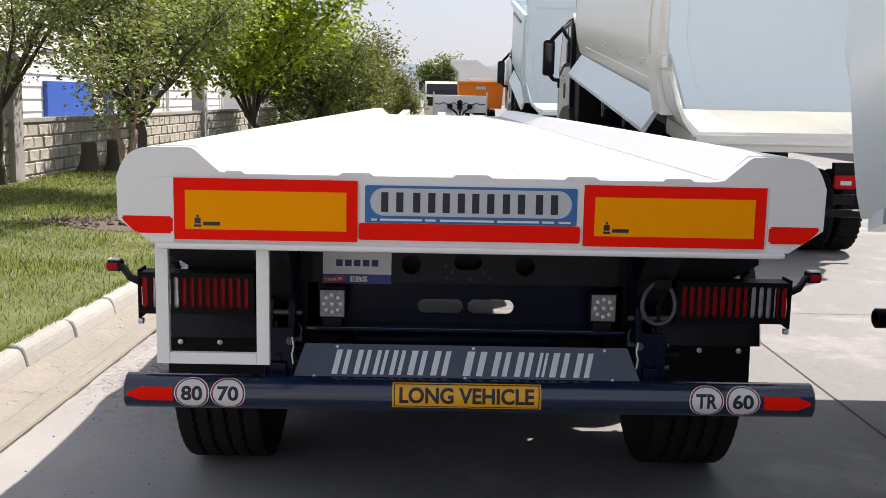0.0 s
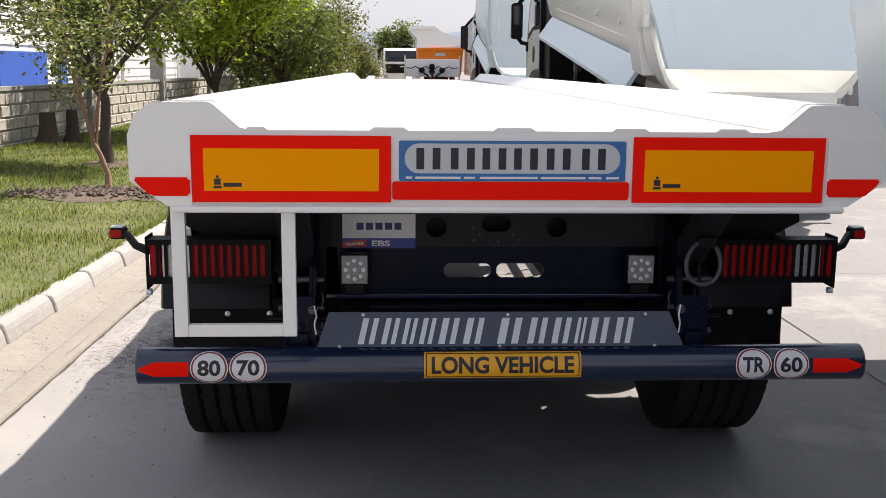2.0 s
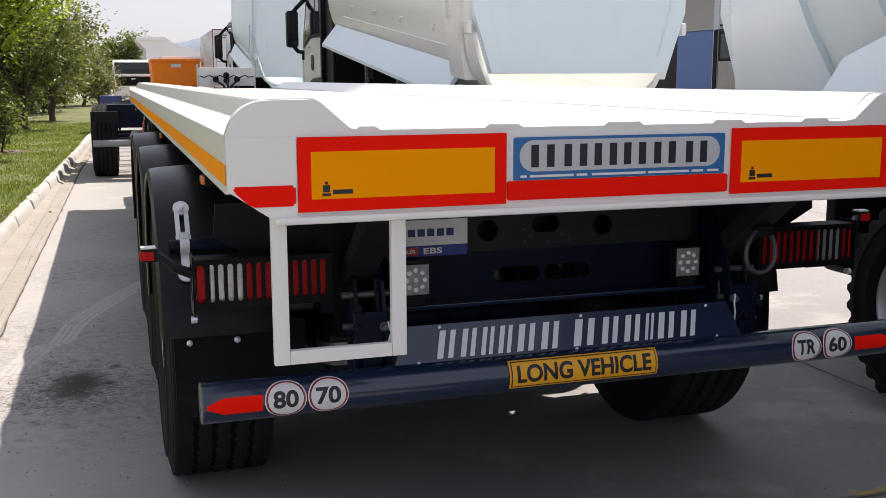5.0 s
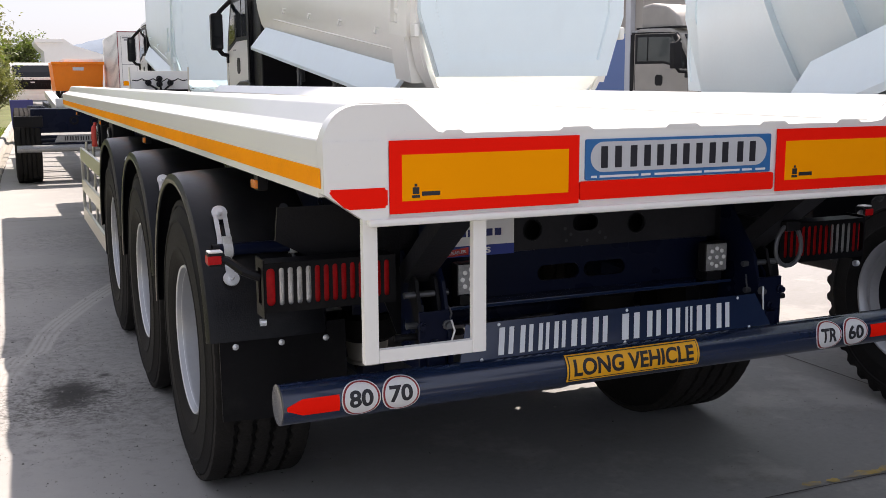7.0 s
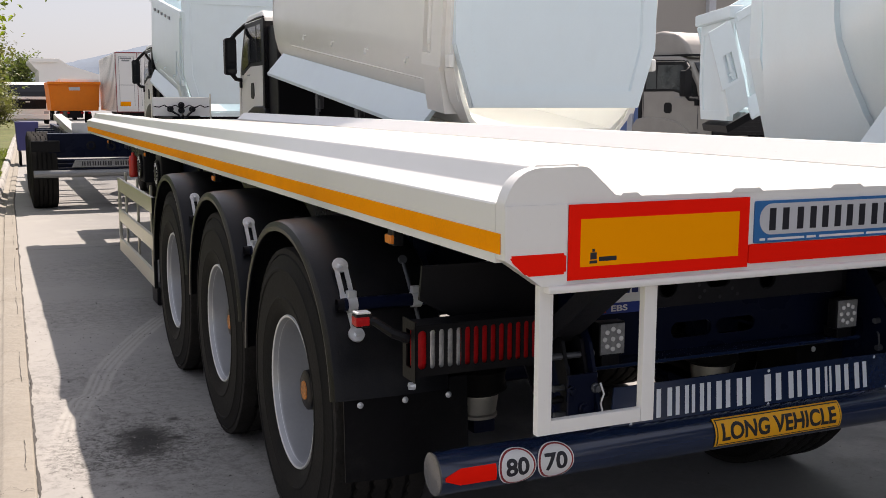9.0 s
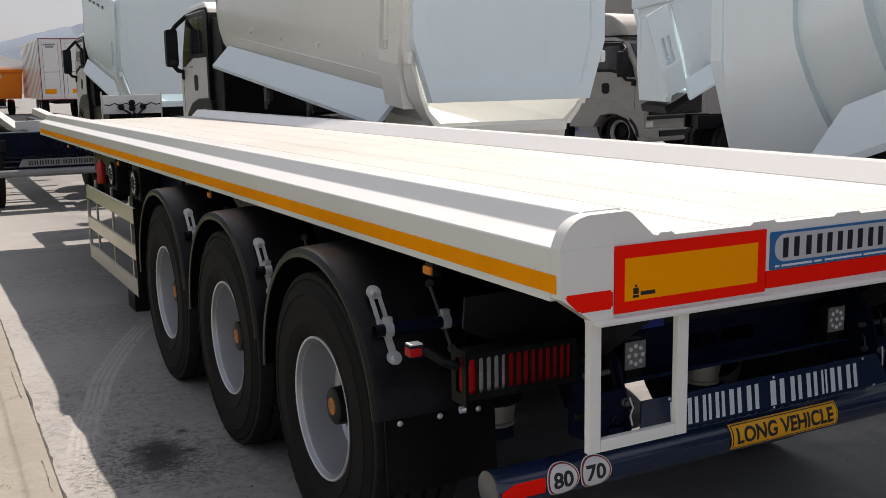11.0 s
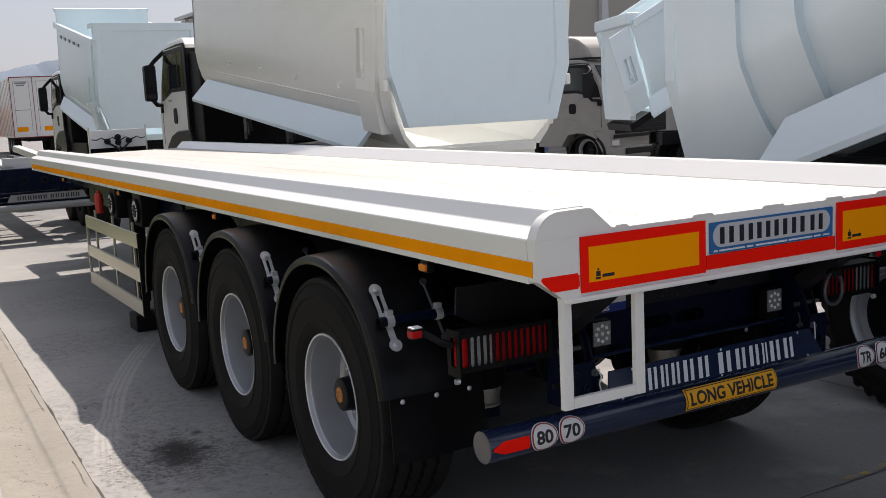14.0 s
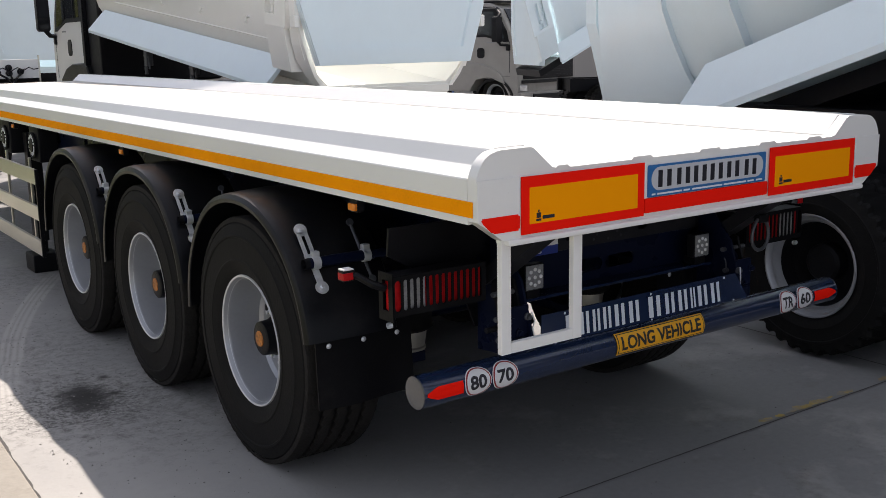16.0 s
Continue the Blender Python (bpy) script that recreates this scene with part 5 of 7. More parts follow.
for y in HUBS:
    bm = BM()
    tube(bm, [(-1.0, y, ZH), (1.0, y, ZH)], 0.065, 16)
    ax = part("axle", bm, "navy", TR, "dark round trailer axle")
    for s in (-1, 1):
        bm = BM()
        lathe(bm, [(0.62, 0.105), (0.60, 0.125), (0.56, 0.118), (0.52, 0.128), (0.50, 0.10)], 22, "z", (s * 0.60, y - 0.34, 0.0))
        part("air_spring", bm, "rubber", ax)
        bm = BM()
        lathe(bm, [(0.500, 0.090), (0.490, 0.092), (0.420, 0.082), (0.412, 0.088), (0.400, 0.086), (0.398, 0.0001)], 26, "z", (s * 0.60, y - 0.34, 0.0))
        part("spring_piston", bm, "brass", ax, "bright zinc air spring base")
        bm = BM()
        box(bm, s * 0.60 - 0.05, s * 0.60 + 0.05, y - 0.42, y + 0.55, 0.345, 0.40, 0.008)
        box(bm, s * 0.60 - 0.09, s * 0.60 + 0.09, y - 0.42, y - 0.26, 0.62, 0.80, 0.006)
        part("trailing_arm", bm, "navy", ax)
        bm = BM()
        lathe(bm, [(-0.10, 0.20), (-0.10, 0.21), (0.02, 0.21), (0.02, 0.19)], 28, "x", (s * 0.98, y, ZH))
        part("brake_drum", bm, "plate", ax)

# amber side markers
for s in (-1, 1):
    for y in (0.85, 3.78, 6.71, 9.6):
        bm = BM()
        box(bm, s * 1.148 - 0.018, s * 1.148 + 0.018, y - 0.030, y + 0.030, 1.205, 1.262, 0.004)
        k = part("side_marker", bm, "black", TR, "small amber side marker lamp")
        bm = BM()
        box(bm, s * 1.166 - 0.012, s * 1.166 + 0.004, y - 0.028, y + 0.028, 1.212, 1.242, 0.004)
        part("marker_lens", bm, "lensamber", k)

# aluminium side guard
for s in (-1, 1):
    for z0, z1 in ((0.825, 0.945), (0.535, 0.645), (0.245, 0.365)):
        bm = BM()
        prism(bm, [(s * 1.262, z0 + 0.006), (s * 1.270, z0), (s * 1.270, z1), (s * 1.262, z1 - 0.006), (s * 1.245, z1), (s * 1.245, z0)], 5.68, 7.88)
        part("guard_rail", bm, "alu", TR, "brushed aluminium side guard rail", smooth=False)
    for y in (5.95, 6.75, 7.55):
        bm = BM()
        box(bm, s * 1.235 - 0.010, s * 1.235 + 0.010, y - 0.014, y + 0.014, 0.25, 1.02, 0.003)
        part("guard_post", bm, "alu", TR)
    for y in (7.89, 5.67):
        bm = BM()
        box(bm, s * 1.258 - 0.014, s * 1.258 + 0.014, y - 0.012, y + 0.012, 0.24, 0.95, 0.003)
        part("guard_end", bm, "black" if y < 7 else "alu", TR)
    # landing leg
    bm = BM()
    box(bm, s * 0.98 - 0.06, s * 0.98 + 0.06, 6.85, 6.97, 0.16, 1.15, 0.008)
    box(bm, s * 0.98 - 0.045, s * 0.98 + 0.045, 6.865, 6.955, 0.05, 0.2, 0.004)
    box(bm, s * 0.98 - 0.12, s * 0.98 + 0.12, 6.76, 7.06, -LIFT, 0.05, 0.015)
    part("landing_leg", bm, "black", TR, "black steel landing leg with foot")
    # ratchet boxes with dial-like winders
    for y in (6.15, 7.15):
        bm = BM()
        box(bm, s * 1.06 - 0.08, s * 1.06 + 0.08, y - 0.14, y + 0.14, 0.96, 1.25, 0.015)
        rb = part("valve_box", bm, "black", TR, "black side box with a round ribbed cap")
        bm = BM()
        lathe(bm, [(0.0, 0.11), (s * 0.02, 0.11), (s * 0.025, 0.095), (s * 0.015, 0.085), (s * 0.015, 0.06), (s * 0.028, 0.055), (s * 0.03, 0.0001)], 28, "x", (s * 1.14, y, 1.10))
        part("round_cap", bm, "black", rb)
        for k in range(14):
            a = 6.28319 * k / 14
            bm = BM()
            box(bm, -0.004, 0.010, -0.008, 0.008, 0.060, 0.088, 0, Matrix.Translation((s * 1.160, y, 1.10)) @ Matrix.Rotation(a, 4, "X"))
            part("cap_rib", bm, "whitefilm", rb, smooth=False)
bm = BM()
lathe(bm, [(0.95, 0.0001), (0.95, 0.036), (0.965, 0.042), (1.12, 0.042), (1.15, 0.034), (1.16, 0.018), (1.185, 0.015), (1.19, 0.0001)], 20, "z", (-1.115, 7.92, 0))
part("extinguisher", bm, "redpaint", TR, "red fire extinguisher case")
# air tank between the beams
bm = BM()
lathe(bm, [(-0.4, 0.0001), (-0.39, 0.08), (-0.35, 0.13), (0.35, 0.13), (0.39, 0.08), (0.4, 0.0001)], 24, "x", (0, 5.6, 0.66))
part("air_tank", bm, "navy", TR)
# front board with hose couplings
bm = BM()
box(bm, -0.160, 0.690, 13.20, 13.23, 1.46, 1.735, 0.006)
hb = part("coupling_board", bm, "white", TR, "white front board with black hose couplings")
for x in (-0.165, 0.695):
    bm = BM()
    tube(bm, [(x, 13.20, 1.05), (x, 13.20, 1.79)], 0.012, 8)
    part("board_post", bm, "alu", hb)
bm = BM()
box(bm, -0.55, 0.75, 12.3, 13.3, 1.10, 1.30, 0.01)
part("gooseneck", bm, "navy", TR)
for cx, cz in ((0.10, 1.56), (0.26, 1.62), (0.26, 1.54), (0.42, 1.56)):
    bm = BM()
    lathe(bm, [(0.0, 0.045), (-0.05, 0.045), (-0.055, 0.03), (-0.10, 0.03), (-0.105, 0.0001)], 14, "y", (cx, 13.20, cz))
    part("coupling", bm, "black", hb)
for cx, sg_ in ((0.10, -1), (0.42, 1), (0.26, -1), (0.26, 1)):
    bm = BM()
    tube(bm, [(cx, 13.12, 1.56), (cx + sg_ * 0.10, 13.08, 1.62), (cx + sg_ * 0.17, 13.10, 1.59), (cx + sg_ * 0.24, 13.12, 1.60)], 0.008, 6)
    tube(bm, [(cx, 13.12, 1.54), (0.26 + (cx - 0.26) * 0.4, 13.02, 1.47), (0.26, 13.0, 1.35)], 0.016, 6)
    part("hose", bm, "black", hb)


# ---- trucks ----
RIDE = 0.05


def raised(truck):
    """Lifts a truck's frame over its wheels."""
    truck.location.z += RIDE
    for o in truck.children:
        if o.name.startswith("wheel"):
            o.location.z -= RIDE
    return truck


def drive_wheel(parent, x, y, z, s, r=0.52):
    """A dual-wheel truck tyre with a deep steel rim, its outer face at x."""
    m = Matrix.Translation((x, y, z)) @ Matrix.Rotation(0 if s < 0 else math.pi, 4, "Z")
    def rim():
        bm = BM()
        lathe(bm, [(0.04, 0.318), (0.014, 0.330), (0.008, 0.326), (0.010, 0.318), (0.030, 0.306), (0.05, 0.300), (0.055, 0.285), (0.10, 0.268)], 48)
        return bm

    # the disc gets a dark colour in place of the deep rim's shade
    def dish():
        bm = BM()
        lathe(bm, [(0.09, 0.275), (0.22, 0.262), (0.24, 0.20), (0.235, 0.13), (0.16, 0.12), (0.14, 0.10), (0.13, 0.0001)], 40)
        return bm
    w = place(mesh_part("wheel", cached("drive_rim", rim), "rim", parent, "silver steel rim with lugged black tyre", angle=30), m)
    mesh_part("dish", cached("drive_dish", dish), "plate", w, "wheel disc coloured dark for the shade deep in the rim", angle=30)
    mesh_part("tyre", cached("lug_tyre_%d" % round(r * 1000), lambda: tyre_bm(r - 0.012, 0.30, 0.312, 2, 36)), "rubber", w, "black lugged truck tyre", angle=30)
    return w


def cab_parts(parent, y0, paint, deflector=False, tall=3.50, sill=2.20, mirror_y=1.72, squash=1.0):
    """A cab-over truck cab, 2.5 wide, its rear at y0, facing +y."""
    bm = BM()
    prof = [(y0, 1.20), (y0, tall - 0.16), (y0 + 0.22, tall), (y0 + 1.30, tall - 0.03), (y0 + 1.66, tall - 0.20), (y0 + 2.10, 2.45), (y0 + 2.24, 1.95), (y0 + 2.28, 0.55), (y0 + 2.0, 0.45), (y0 + 1.95, 0.80), (y0 + 1.75, 1.12), (y0 + 1.15, 1.18), (y0 + 0.90, 1.20)]
    prism(bm, prof, -1.25, 1.25, "x")
    bmesh.ops.bevel(bm, geom=[e for e in bm.edges], offset=0.06, segments=3, profile=0.5, affect="EDGES")
    cab = part("cab", bm, paint, parent, "painted truck cab", angle=50)
    cab.scale.z = squash
    bm = BM()
    prism(bm, [(y0 + 1.69, tall - 0.22), (y0 + 2.13, 2.42), (y0 + 2.26, sill - 0.16), (y0 + 2.28, sill - 0.16), (y0 + 2.155, 2.43), (y0 + 1.715, tall - 0.22)], -1.12, 1.12, "x")
    part("windscreen", bm, "glass", cab, smooth=False)
    for s in (-1, 1):
        bm = BM()
        tube(bm, [(s * 0.30 - 0.25, y0 + 2.285, sill - 0.12), (s * 0.30 + 0.42, y0 + 2.235, sill + 0.22)], 0.012, 6)
        part("wiper", bm, "black", cab)
    bm = BM()
    box(bm, -1.05, 1.05, y0 + 2.27, y0 + 2.30, 1.15, 1.85, 0.02)
    for k in range(4):
        box(bm, -1.0, 1.0, y0 + 2.29, y0 + 2.315, 1.20 + 0.16 * k, 1.26 + 0.16 * k, 0.006)
    part("grille", bm, "black", cab)
    bm = BM()
    box(bm, -0.13, 0.13, y0 + 2.312, y0 + 2.325, 1.62, 1.72, 0.01)
    part("badge", bm, "steel", cab)
    for s in (-1, 1):
        # door: window with a stepped lower edge in a black surround, seams, handle
        bm = BM()
        rim = [(y0 + 0.12, 2.44), (y0 + 0.12, tall - 0.17), (y0 + 1.52, tall - 0.20), (y0 + 1.90, 2.62), (y0 + 1.98, 2.28), (y0 + 1.80, 2.28), (y0 + 1.15, 2.44)]
        prism(bm, rim, s * 1.249, s * 1.256, "x")
        door = part("door_surround", bm, "black", cab, smooth=False)
        bm = BM()
        glass_ = [(y0 + 0.20, 2.52), (y0 + 0.20, tall - 0.26), (y0 + 1.44, tall - 0.29), (y0 + 1.78, 2.62), (y0 + 1.83, 2.38), (y0 + 1.70, 2.38), (y0 + 1.12, 2.52)]
        prism(bm, glass_, s * 1.250, s * 1.262, "x")
        part("side_window", bm, "glass", door, smooth=False)
        bm = BM()
        box(bm, s * 1.2635 - 0.004, s * 1.2635 + 0.004, y0 + 0.55, y0 + 0.585, 2.52, tall - 0.27)
        part("window_bar", bm, "black", door, smooth=False)
        bm = BM()
        for a, b, c, d in ((0.10, 0.118, 1.25, tall - 0.18), (1.98, 1.995, 1.35, 2.3), (0.10, 2.0, 1.24, 1.252)):
            box(bm, s * 1.2515 - 0.003, s * 1.2515 + 0.003, y0 + a, y0 + b, c, d)
        part("door_seam", bm, "ink", cab, smooth=False)
        bm = BM()
        prism(bm, [(y0 + q * 0.13 + 0.98, 1.95 + w * 0.16) for q, w in ((-1, -0.6), (-0.6, -1), (0.6, -1), (1, -0.6), (1, 0.6), (0.6, 1), (-0.6, 1), (-1, 0.6))], s * 1.249, s * 1.262, "x")
        part("door_handle", bm, "black", cab, smooth=False)
        bm = BM()
        box(bm, s * 1.252 - 0.003, s * 1.252 + 0.003, y0 + 1.20, y0 + 1.46, 2.255, 2.285)
        part("small_lettering", bm, "ledbody", cab, smooth=False)
        bm = BM()
        box(bm, s * 1.256 - 0.016, s * 1.256 + 0.016, y0 - 0.06, y0 + 0.07, 0.97, tall - 0.16, 0.01)
        tube(bm, [(s * 1.262, y0 - 0.02, tall - 0.14), (s * 1.255, y0 + 0.5, tall - 0.135), (s * 1.23, y0 + 1.5, tall - 0.165)], 0.022, 6)
        part("rain_gutter", bm, "black", cab, "black seal behind and above the door")
        bm = BM()
        xa, xb = sorted((s * 0.95, s * 1.29))
        prism(bm, [(y0 - 0.30, 0.75), (y0 - 0.26, 1.40), (y0 - 0.10, 1.60), (y0 + 0.15, 1.66), (y0 + 0.85, 1.64), (y0 + 1.30, 1.54), (y0 + 1.66, 1.34), (y0 + 1.86, 1.0), (y0 + 1.80, 1.0), (y0 + 1.30, 1.25), (y0 + 0.80, 1.15), (y0 + 0.60, 0.75)], xa, xb, "x")
        bmesh.ops.bevel(bm, geom=[e for e in bm.edges], offset=0.03, segments=2, profile=0.5, affect="EDGES")
        part("wing", bm, paint if deflector else "fender", cab, "wing over the front wheel", angle=50)
        # mirror on two arms
        my = y0 + mirror_y
        bm = BM()
        prism(bm, rounded(0.24, 0.76, 0.06, s * 1.52, 2.66, 4), my, my + 0.16)
        mi = part("mirror", bm, "black", cab, "black rear-view mirror housing", angle=50)
        bm = BM()
        box(bm, s * 1.52 - 0.085, s * 1.52 + 0.085, my - 0.006, my - 0.001, 2.56, 2.98)
        box(bm, s * 1.52 - 0.085, s * 1.52 + 0.085, my - 0.006, my - 0.001, 2.33, 2.52)
        part("mirror_glass", bm, "glass", mi, smooth=False)
        for pa in ([(s * 1.24, y0 + 1.55, tall - 0.20), (s * 1.40, my + 0.08, 3.12), (s * 1.50, my + 0.08, 3.00)], [(s * 1.24, y0 + 1.95, 2.18), (s * 1.40, my + 0.10, 2.20), (s * 1.50, my + 0.08, 2.32)]):
            bm = BM()
            tube(bm, pa, 0.045, 8)
            part("mirror_arm", bm, "black", mi)
        bm = BM()
        box(bm, s * 1.26 - 0.03, s * 1.26 + 0.05, y0 + 1.90, y0 + 2.02, 2.02, 2.20, 0.02)
        part("arm_foot", bm, "black", mi)
        bm = BM()
        box(bm, s * 1.05 - 0.14, s * 1.05 + 0.14, y0 + 2.27, y0 + 2.31, 0.78, 0.98, 0.02)
        part("headlight", bm, "lensclear", cab)
        # arch and front wheel
        bm = BM()
        n = 14
        ring = [(y0 + 1.45 - math.cos(radians(180 * k / n)) * 0.68, 0.52 + math.sin(radians(180 * k / n)) * 0.66) for k in range(n + 1)]
        inner = [(y0 + 1.45 - math.cos(radians(180 * k / n)) * 0.60, 0.52 + math.sin(radians(180 * k / n)) * 0.58) for k in range(n + 1)]
        prism(bm, ring + inner[::-1], s * 0.90, s * 1.27, "x")
        part("arch", bm, "fender", cab)
        drive_wheel(parent, s * 1.22, y0 + 1.45, 0.52, s)
    bm = BM()
    box(bm, -1.235, 1.235, y0 - 0.05, y0 + 0.03, 0.97, tall - 0.22, 0.01)
    part("back_panel", bm, "black", cab, "black back wall of the cab")
    bm = BM()
    box(bm, -1.24, 1.24, y0 + 2.05, y0 + 2.36, 0.35, 0.75, 0.05)
    box(bm, -1.10, 1.10, y0 + 2.34, y0 + 2.38, 0.42, 0.52, 0.01)
    part("front_bumper", bm, paint, cab)
    if deflector:
        bm = BM()
        prism(bm, [(y0 + 0.1, tall - 0.05), (y0 + 0.1, tall + 0.70), (y0 + 0.5, tall + 0.76), (y0 + 1.0, tall + 0.66), (y0 + 1.35, tall + 0.40), (y0 + 1.6, tall - 0.08)], -1.1, 1.1, "x")
        bmesh.ops.bevel(bm, geom=[e for e in bm.edges], offset=0.12, segments=3, profile=0.5, affect="EDGES")
        part("roof_deflector", bm, paint, cab, angle=60)
        bm = BM()
        box(bm, -1.18, 1.18, y0 + 0.05, y0 + 1.62, tall - 0.03, tall + 0.03, 0.01)
        part("roof_seal", bm, "black", cab)
        # dark lower front: lamps and slotted bumper
        bm = BM()
        box(bm, -1.22, 1.22, y0 + 2.36, y0 + 2.40, 1.02, 1.12, 0.01)
        box(bm, -0.75, 0.75, y0 + 2.36, y0 + 2.40, 0.50, 0.68, 0.01)
        part("bumper_slot", bm, "black", cab)
    return cab


def interp(z, pts):
    """The x of a polyline of (x, z) points, rising in z, at height z."""
    for (xa, za), (xb, zb) in zip(pts, pts[1:]):
        if z <= zb:
            return xa + (xb - xa) * max(0.0, z - za) / (zb - za)
    return pts[-1][0]


def tipper_body(parent, L, H, tilt, zp, paint, ribs, gate_y, gate_z, y_off=0.0, hw=1.35, crease=True, gate=True, flange0=0.55, flange=True, latch=True, gate_paint="", frame_w=0.34, slant=0.10, sill=False, lean=0.0, fw=0.93, belly=(), post=(), pocket=(), y0=0.0, skirt=((1.24, 0.42), (1.38, 0.10)), skirt_front=(0.15, 0.0), gate_w=0.0):
    """A half-pipe tipping body, rear at y = y0, tipped about its rear lower edge."""
    TS = Matrix.Translation((0, y_off, zp)) @ Matrix.Rotation(radians(tilt), 4, "X")
    T = TS @ Matrix(((1, 0, 0, 0), (0, 1, lean, 0), (0, 0, 1, 0), (0, 0, 0, 1)))
    fl = hw - fw
    t = 0.05
    # round belly, then the upright side
    arc = [radians(15 * k) for k in range(7)]
    OUT = [(x, z) for x, z in belly] if belly else [(0.80 + (hw - 0.80) * math.sin(a), 1.0 - math.cos(a)) for a in arc]
    OUT.append((hw, H))
    INN = []
    for k, (x, z) in enumerate(OUT):
        xa, za = OUT[max(0, k - 1)]
        xb, zb = OUT[min(len(OUT) - 1, k + 1)]
        d = math.hypot(xb - xa, zb - za)
        INN.append((x - t * (zb - za) / d, z + (t * (xb - xa) / d if k < len(OUT) - 1 else 0.0)))
    # outline of the opening at the rear
    END = [(fw, 0.0), (fw + 0.40 * fl, 0.22), (fw + 0.86 * fl, 0.78), (hw, 1.02), (hw, H)]
    U = [(-x, z) for x, z in OUT[::-1]] + OUT + INN[::-1] + [(-x, z) for x, z in INN]
    bm = BM()
    prism(bm, U, y0, L, "y", T)
    prism(bm, [(-x, z) for x, z in OUT[::-1]] + OUT, L - 0.05, L, "y", T)
    body = part("tipping_body", bm, paint, parent, "white steel half-pipe tipping body", angle=28)
    g = 0.045
    front = [(x + g, z - 0.02) for x, z in OUT]
    rear = [(interp(z, END) + g, z - 0.02) for x, z in OUT]
    bm = BM()
    rings = []
    for y, prof in ((y0 - 0.04, rear), (y0 + frame_w, front)):
        ring = [(x, y, z) for x, z in prof] + [(x - g - 0.01, y, z) for x, z in prof[::-1]]
        rings.append(ring)
    for s in (-1, 1):
        va, vb = ([bm.verts.new(T @ Vector((s * x, y, z))) for x, y, z in r] for r in rings)
        k = len(va)
        for a in range(k):
            b = (a + 1) % k
            bm.faces.new((va[a], va[b], vb[b], vb[a]))
        for r in (va, vb):
            for a in range(k // 2 - 1):
                bm.faces.new((r[a], r[a + 1], r[k - 2 - a], r[k - 1 - a]))
    box(bm, -fw, fw, y0 - 0.03, y0 + 0.20, -0.10, 0.0, 0, T)
    bmesh.ops.recalc_face_normals(bm, faces=bm.faces[:])
    part("rear_frame", bm, paint, body, angle=28)
    for s in (-1, 1):
        bm = BM()
        xa, xb = sorted((s * (hw - 0.02), s * (hw + 0.09)))
        box(bm, xa, xb, y0, L + 0.05, H - 0.10, H + 0.06, 0.012, T)
        part("top_rail", bm, paint, body)
    for s in (-1, 1):
        for ya, yb in ribs:
            bm = BM()
            outer = [(x + 0.085 if z > 0.3 else x + 0.085 * z / 0.3, z - 0.01) for x, z in OUT if z > 0.12]
            inner = [(x - 0.03, z + 0.01) for x, z in OUT if z > 0.12]
            outer[-1], inner[-1] = (hw + 0.085, H - 0.1), (hw - 0.03, H - 0.1)
            prism(bm, [(s * x, z) for x, z in outer + inner[::-1]], ya, yb, "y", T)
            part("rib", bm, paint, body, angle=28)
        if post and s * post[2] >= 0:
            # broad rear post with a bent foot, and a slot with a locking rod in it
            pa, pb = post[0], post[1]
            xo, xi = hw + 0.085, hw + 0.010
            qa, qb, ra, rb = pocket
            bm = BM()
            for a0, a1, b0, b1 in ((pa, qa, 0.74, H), (qb, pb, 0.74, H), (qa, qb, 0.74, ra), (qa, qb, rb, H)):
                xa, xb = sorted((s * xi, s * xo))
                box(bm, xa, xb, a0, a1, b0, b1, 0, T)
            prism(bm, [(s * x, z) for x, z in ((xi - 0.05, 0.74), (xo, 0.74), (xo - 0.11, 0.20), (xi - 0.22, 0.20))], pa + 0.05, pb, "y", T)
            xa, xb = sorted((s * (xi - 0.02), s * (xi + 0.004)))
            box(bm, xa, xb, pa, pb, 0.72, H, 0, T)
            bmesh.ops.remove_doubles(bm, verts=bm.verts[:], dist=0.0005)
            po = part("rear_post", bm, paint, body, "broad rear post with a slot", smooth=False)
            bm = BM()
            ym = qa * 0.45 + qb * 0.55
            tube(bm, [T @ Vector((s * (xi + 0.03), ym, rb)), T @ Vector((s * (xi + 0.03), ym, ra + 0.16))], 0.040, 12)
            tube(bm, [T @ Vector((s * (xi + 0.03), ym, ra + 0.16)), T @ Vector((s * (xi + 0.03), ym + 0.01, ra + 0.02))], 0.022, 10)
            box(bm, s * (xi + 0.03) - 0.03, s * (xi + 0.03) + 0.03, ym - 0.07, ym + 0.03, ra + 0.10, ra + 0.16, 0.012, T)
            part("locking_rod", bm, paint, po)
        if flange:
            bm = BM()
            P0, P1 = skirt
            prism(bm, [(s * P0[0], P0[1]), (s * P1[0], P1[1]), (s * (P1[0] - 0.005), P1[1] - 0.05), (s * (P1[0] - 0.05), P1[1] - 0.04), (s * (P0[0] - 0.03), P0[1] - 0.03)], flange0, L + skirt_front[0])
            zm = (P0[1] + P1[1]) / 2
            for v in bm.verts:
                if v.co.z < zm:
                    v.co.y -= slant if v.co.y < flange0 + 0.01 else skirt_front[1]
            bmesh.ops.transform(bm, matrix=TS, verts=bm.verts)
            part("side_skirt", bm, gate_paint or paint, body, "sloping side skirt plate", smooth=False)
        if crease:
            bm = BM()
            x = interp(0.53, OUT)
            prism(bm, [(s * (x - 0.02), 0.505), (s * (x + 0.010), 0.515), (s * (x + 0.016), 0.535), (s * (x - 0.01), 0.55)], 0.7, L - 1.1, "y", T)
            part("bead", bm, paint, body, smooth=False)
            for k in range(4):
                bm = BM()
                y = 1.34 + 1.52 * k
                x = interp(0.73, OUT)
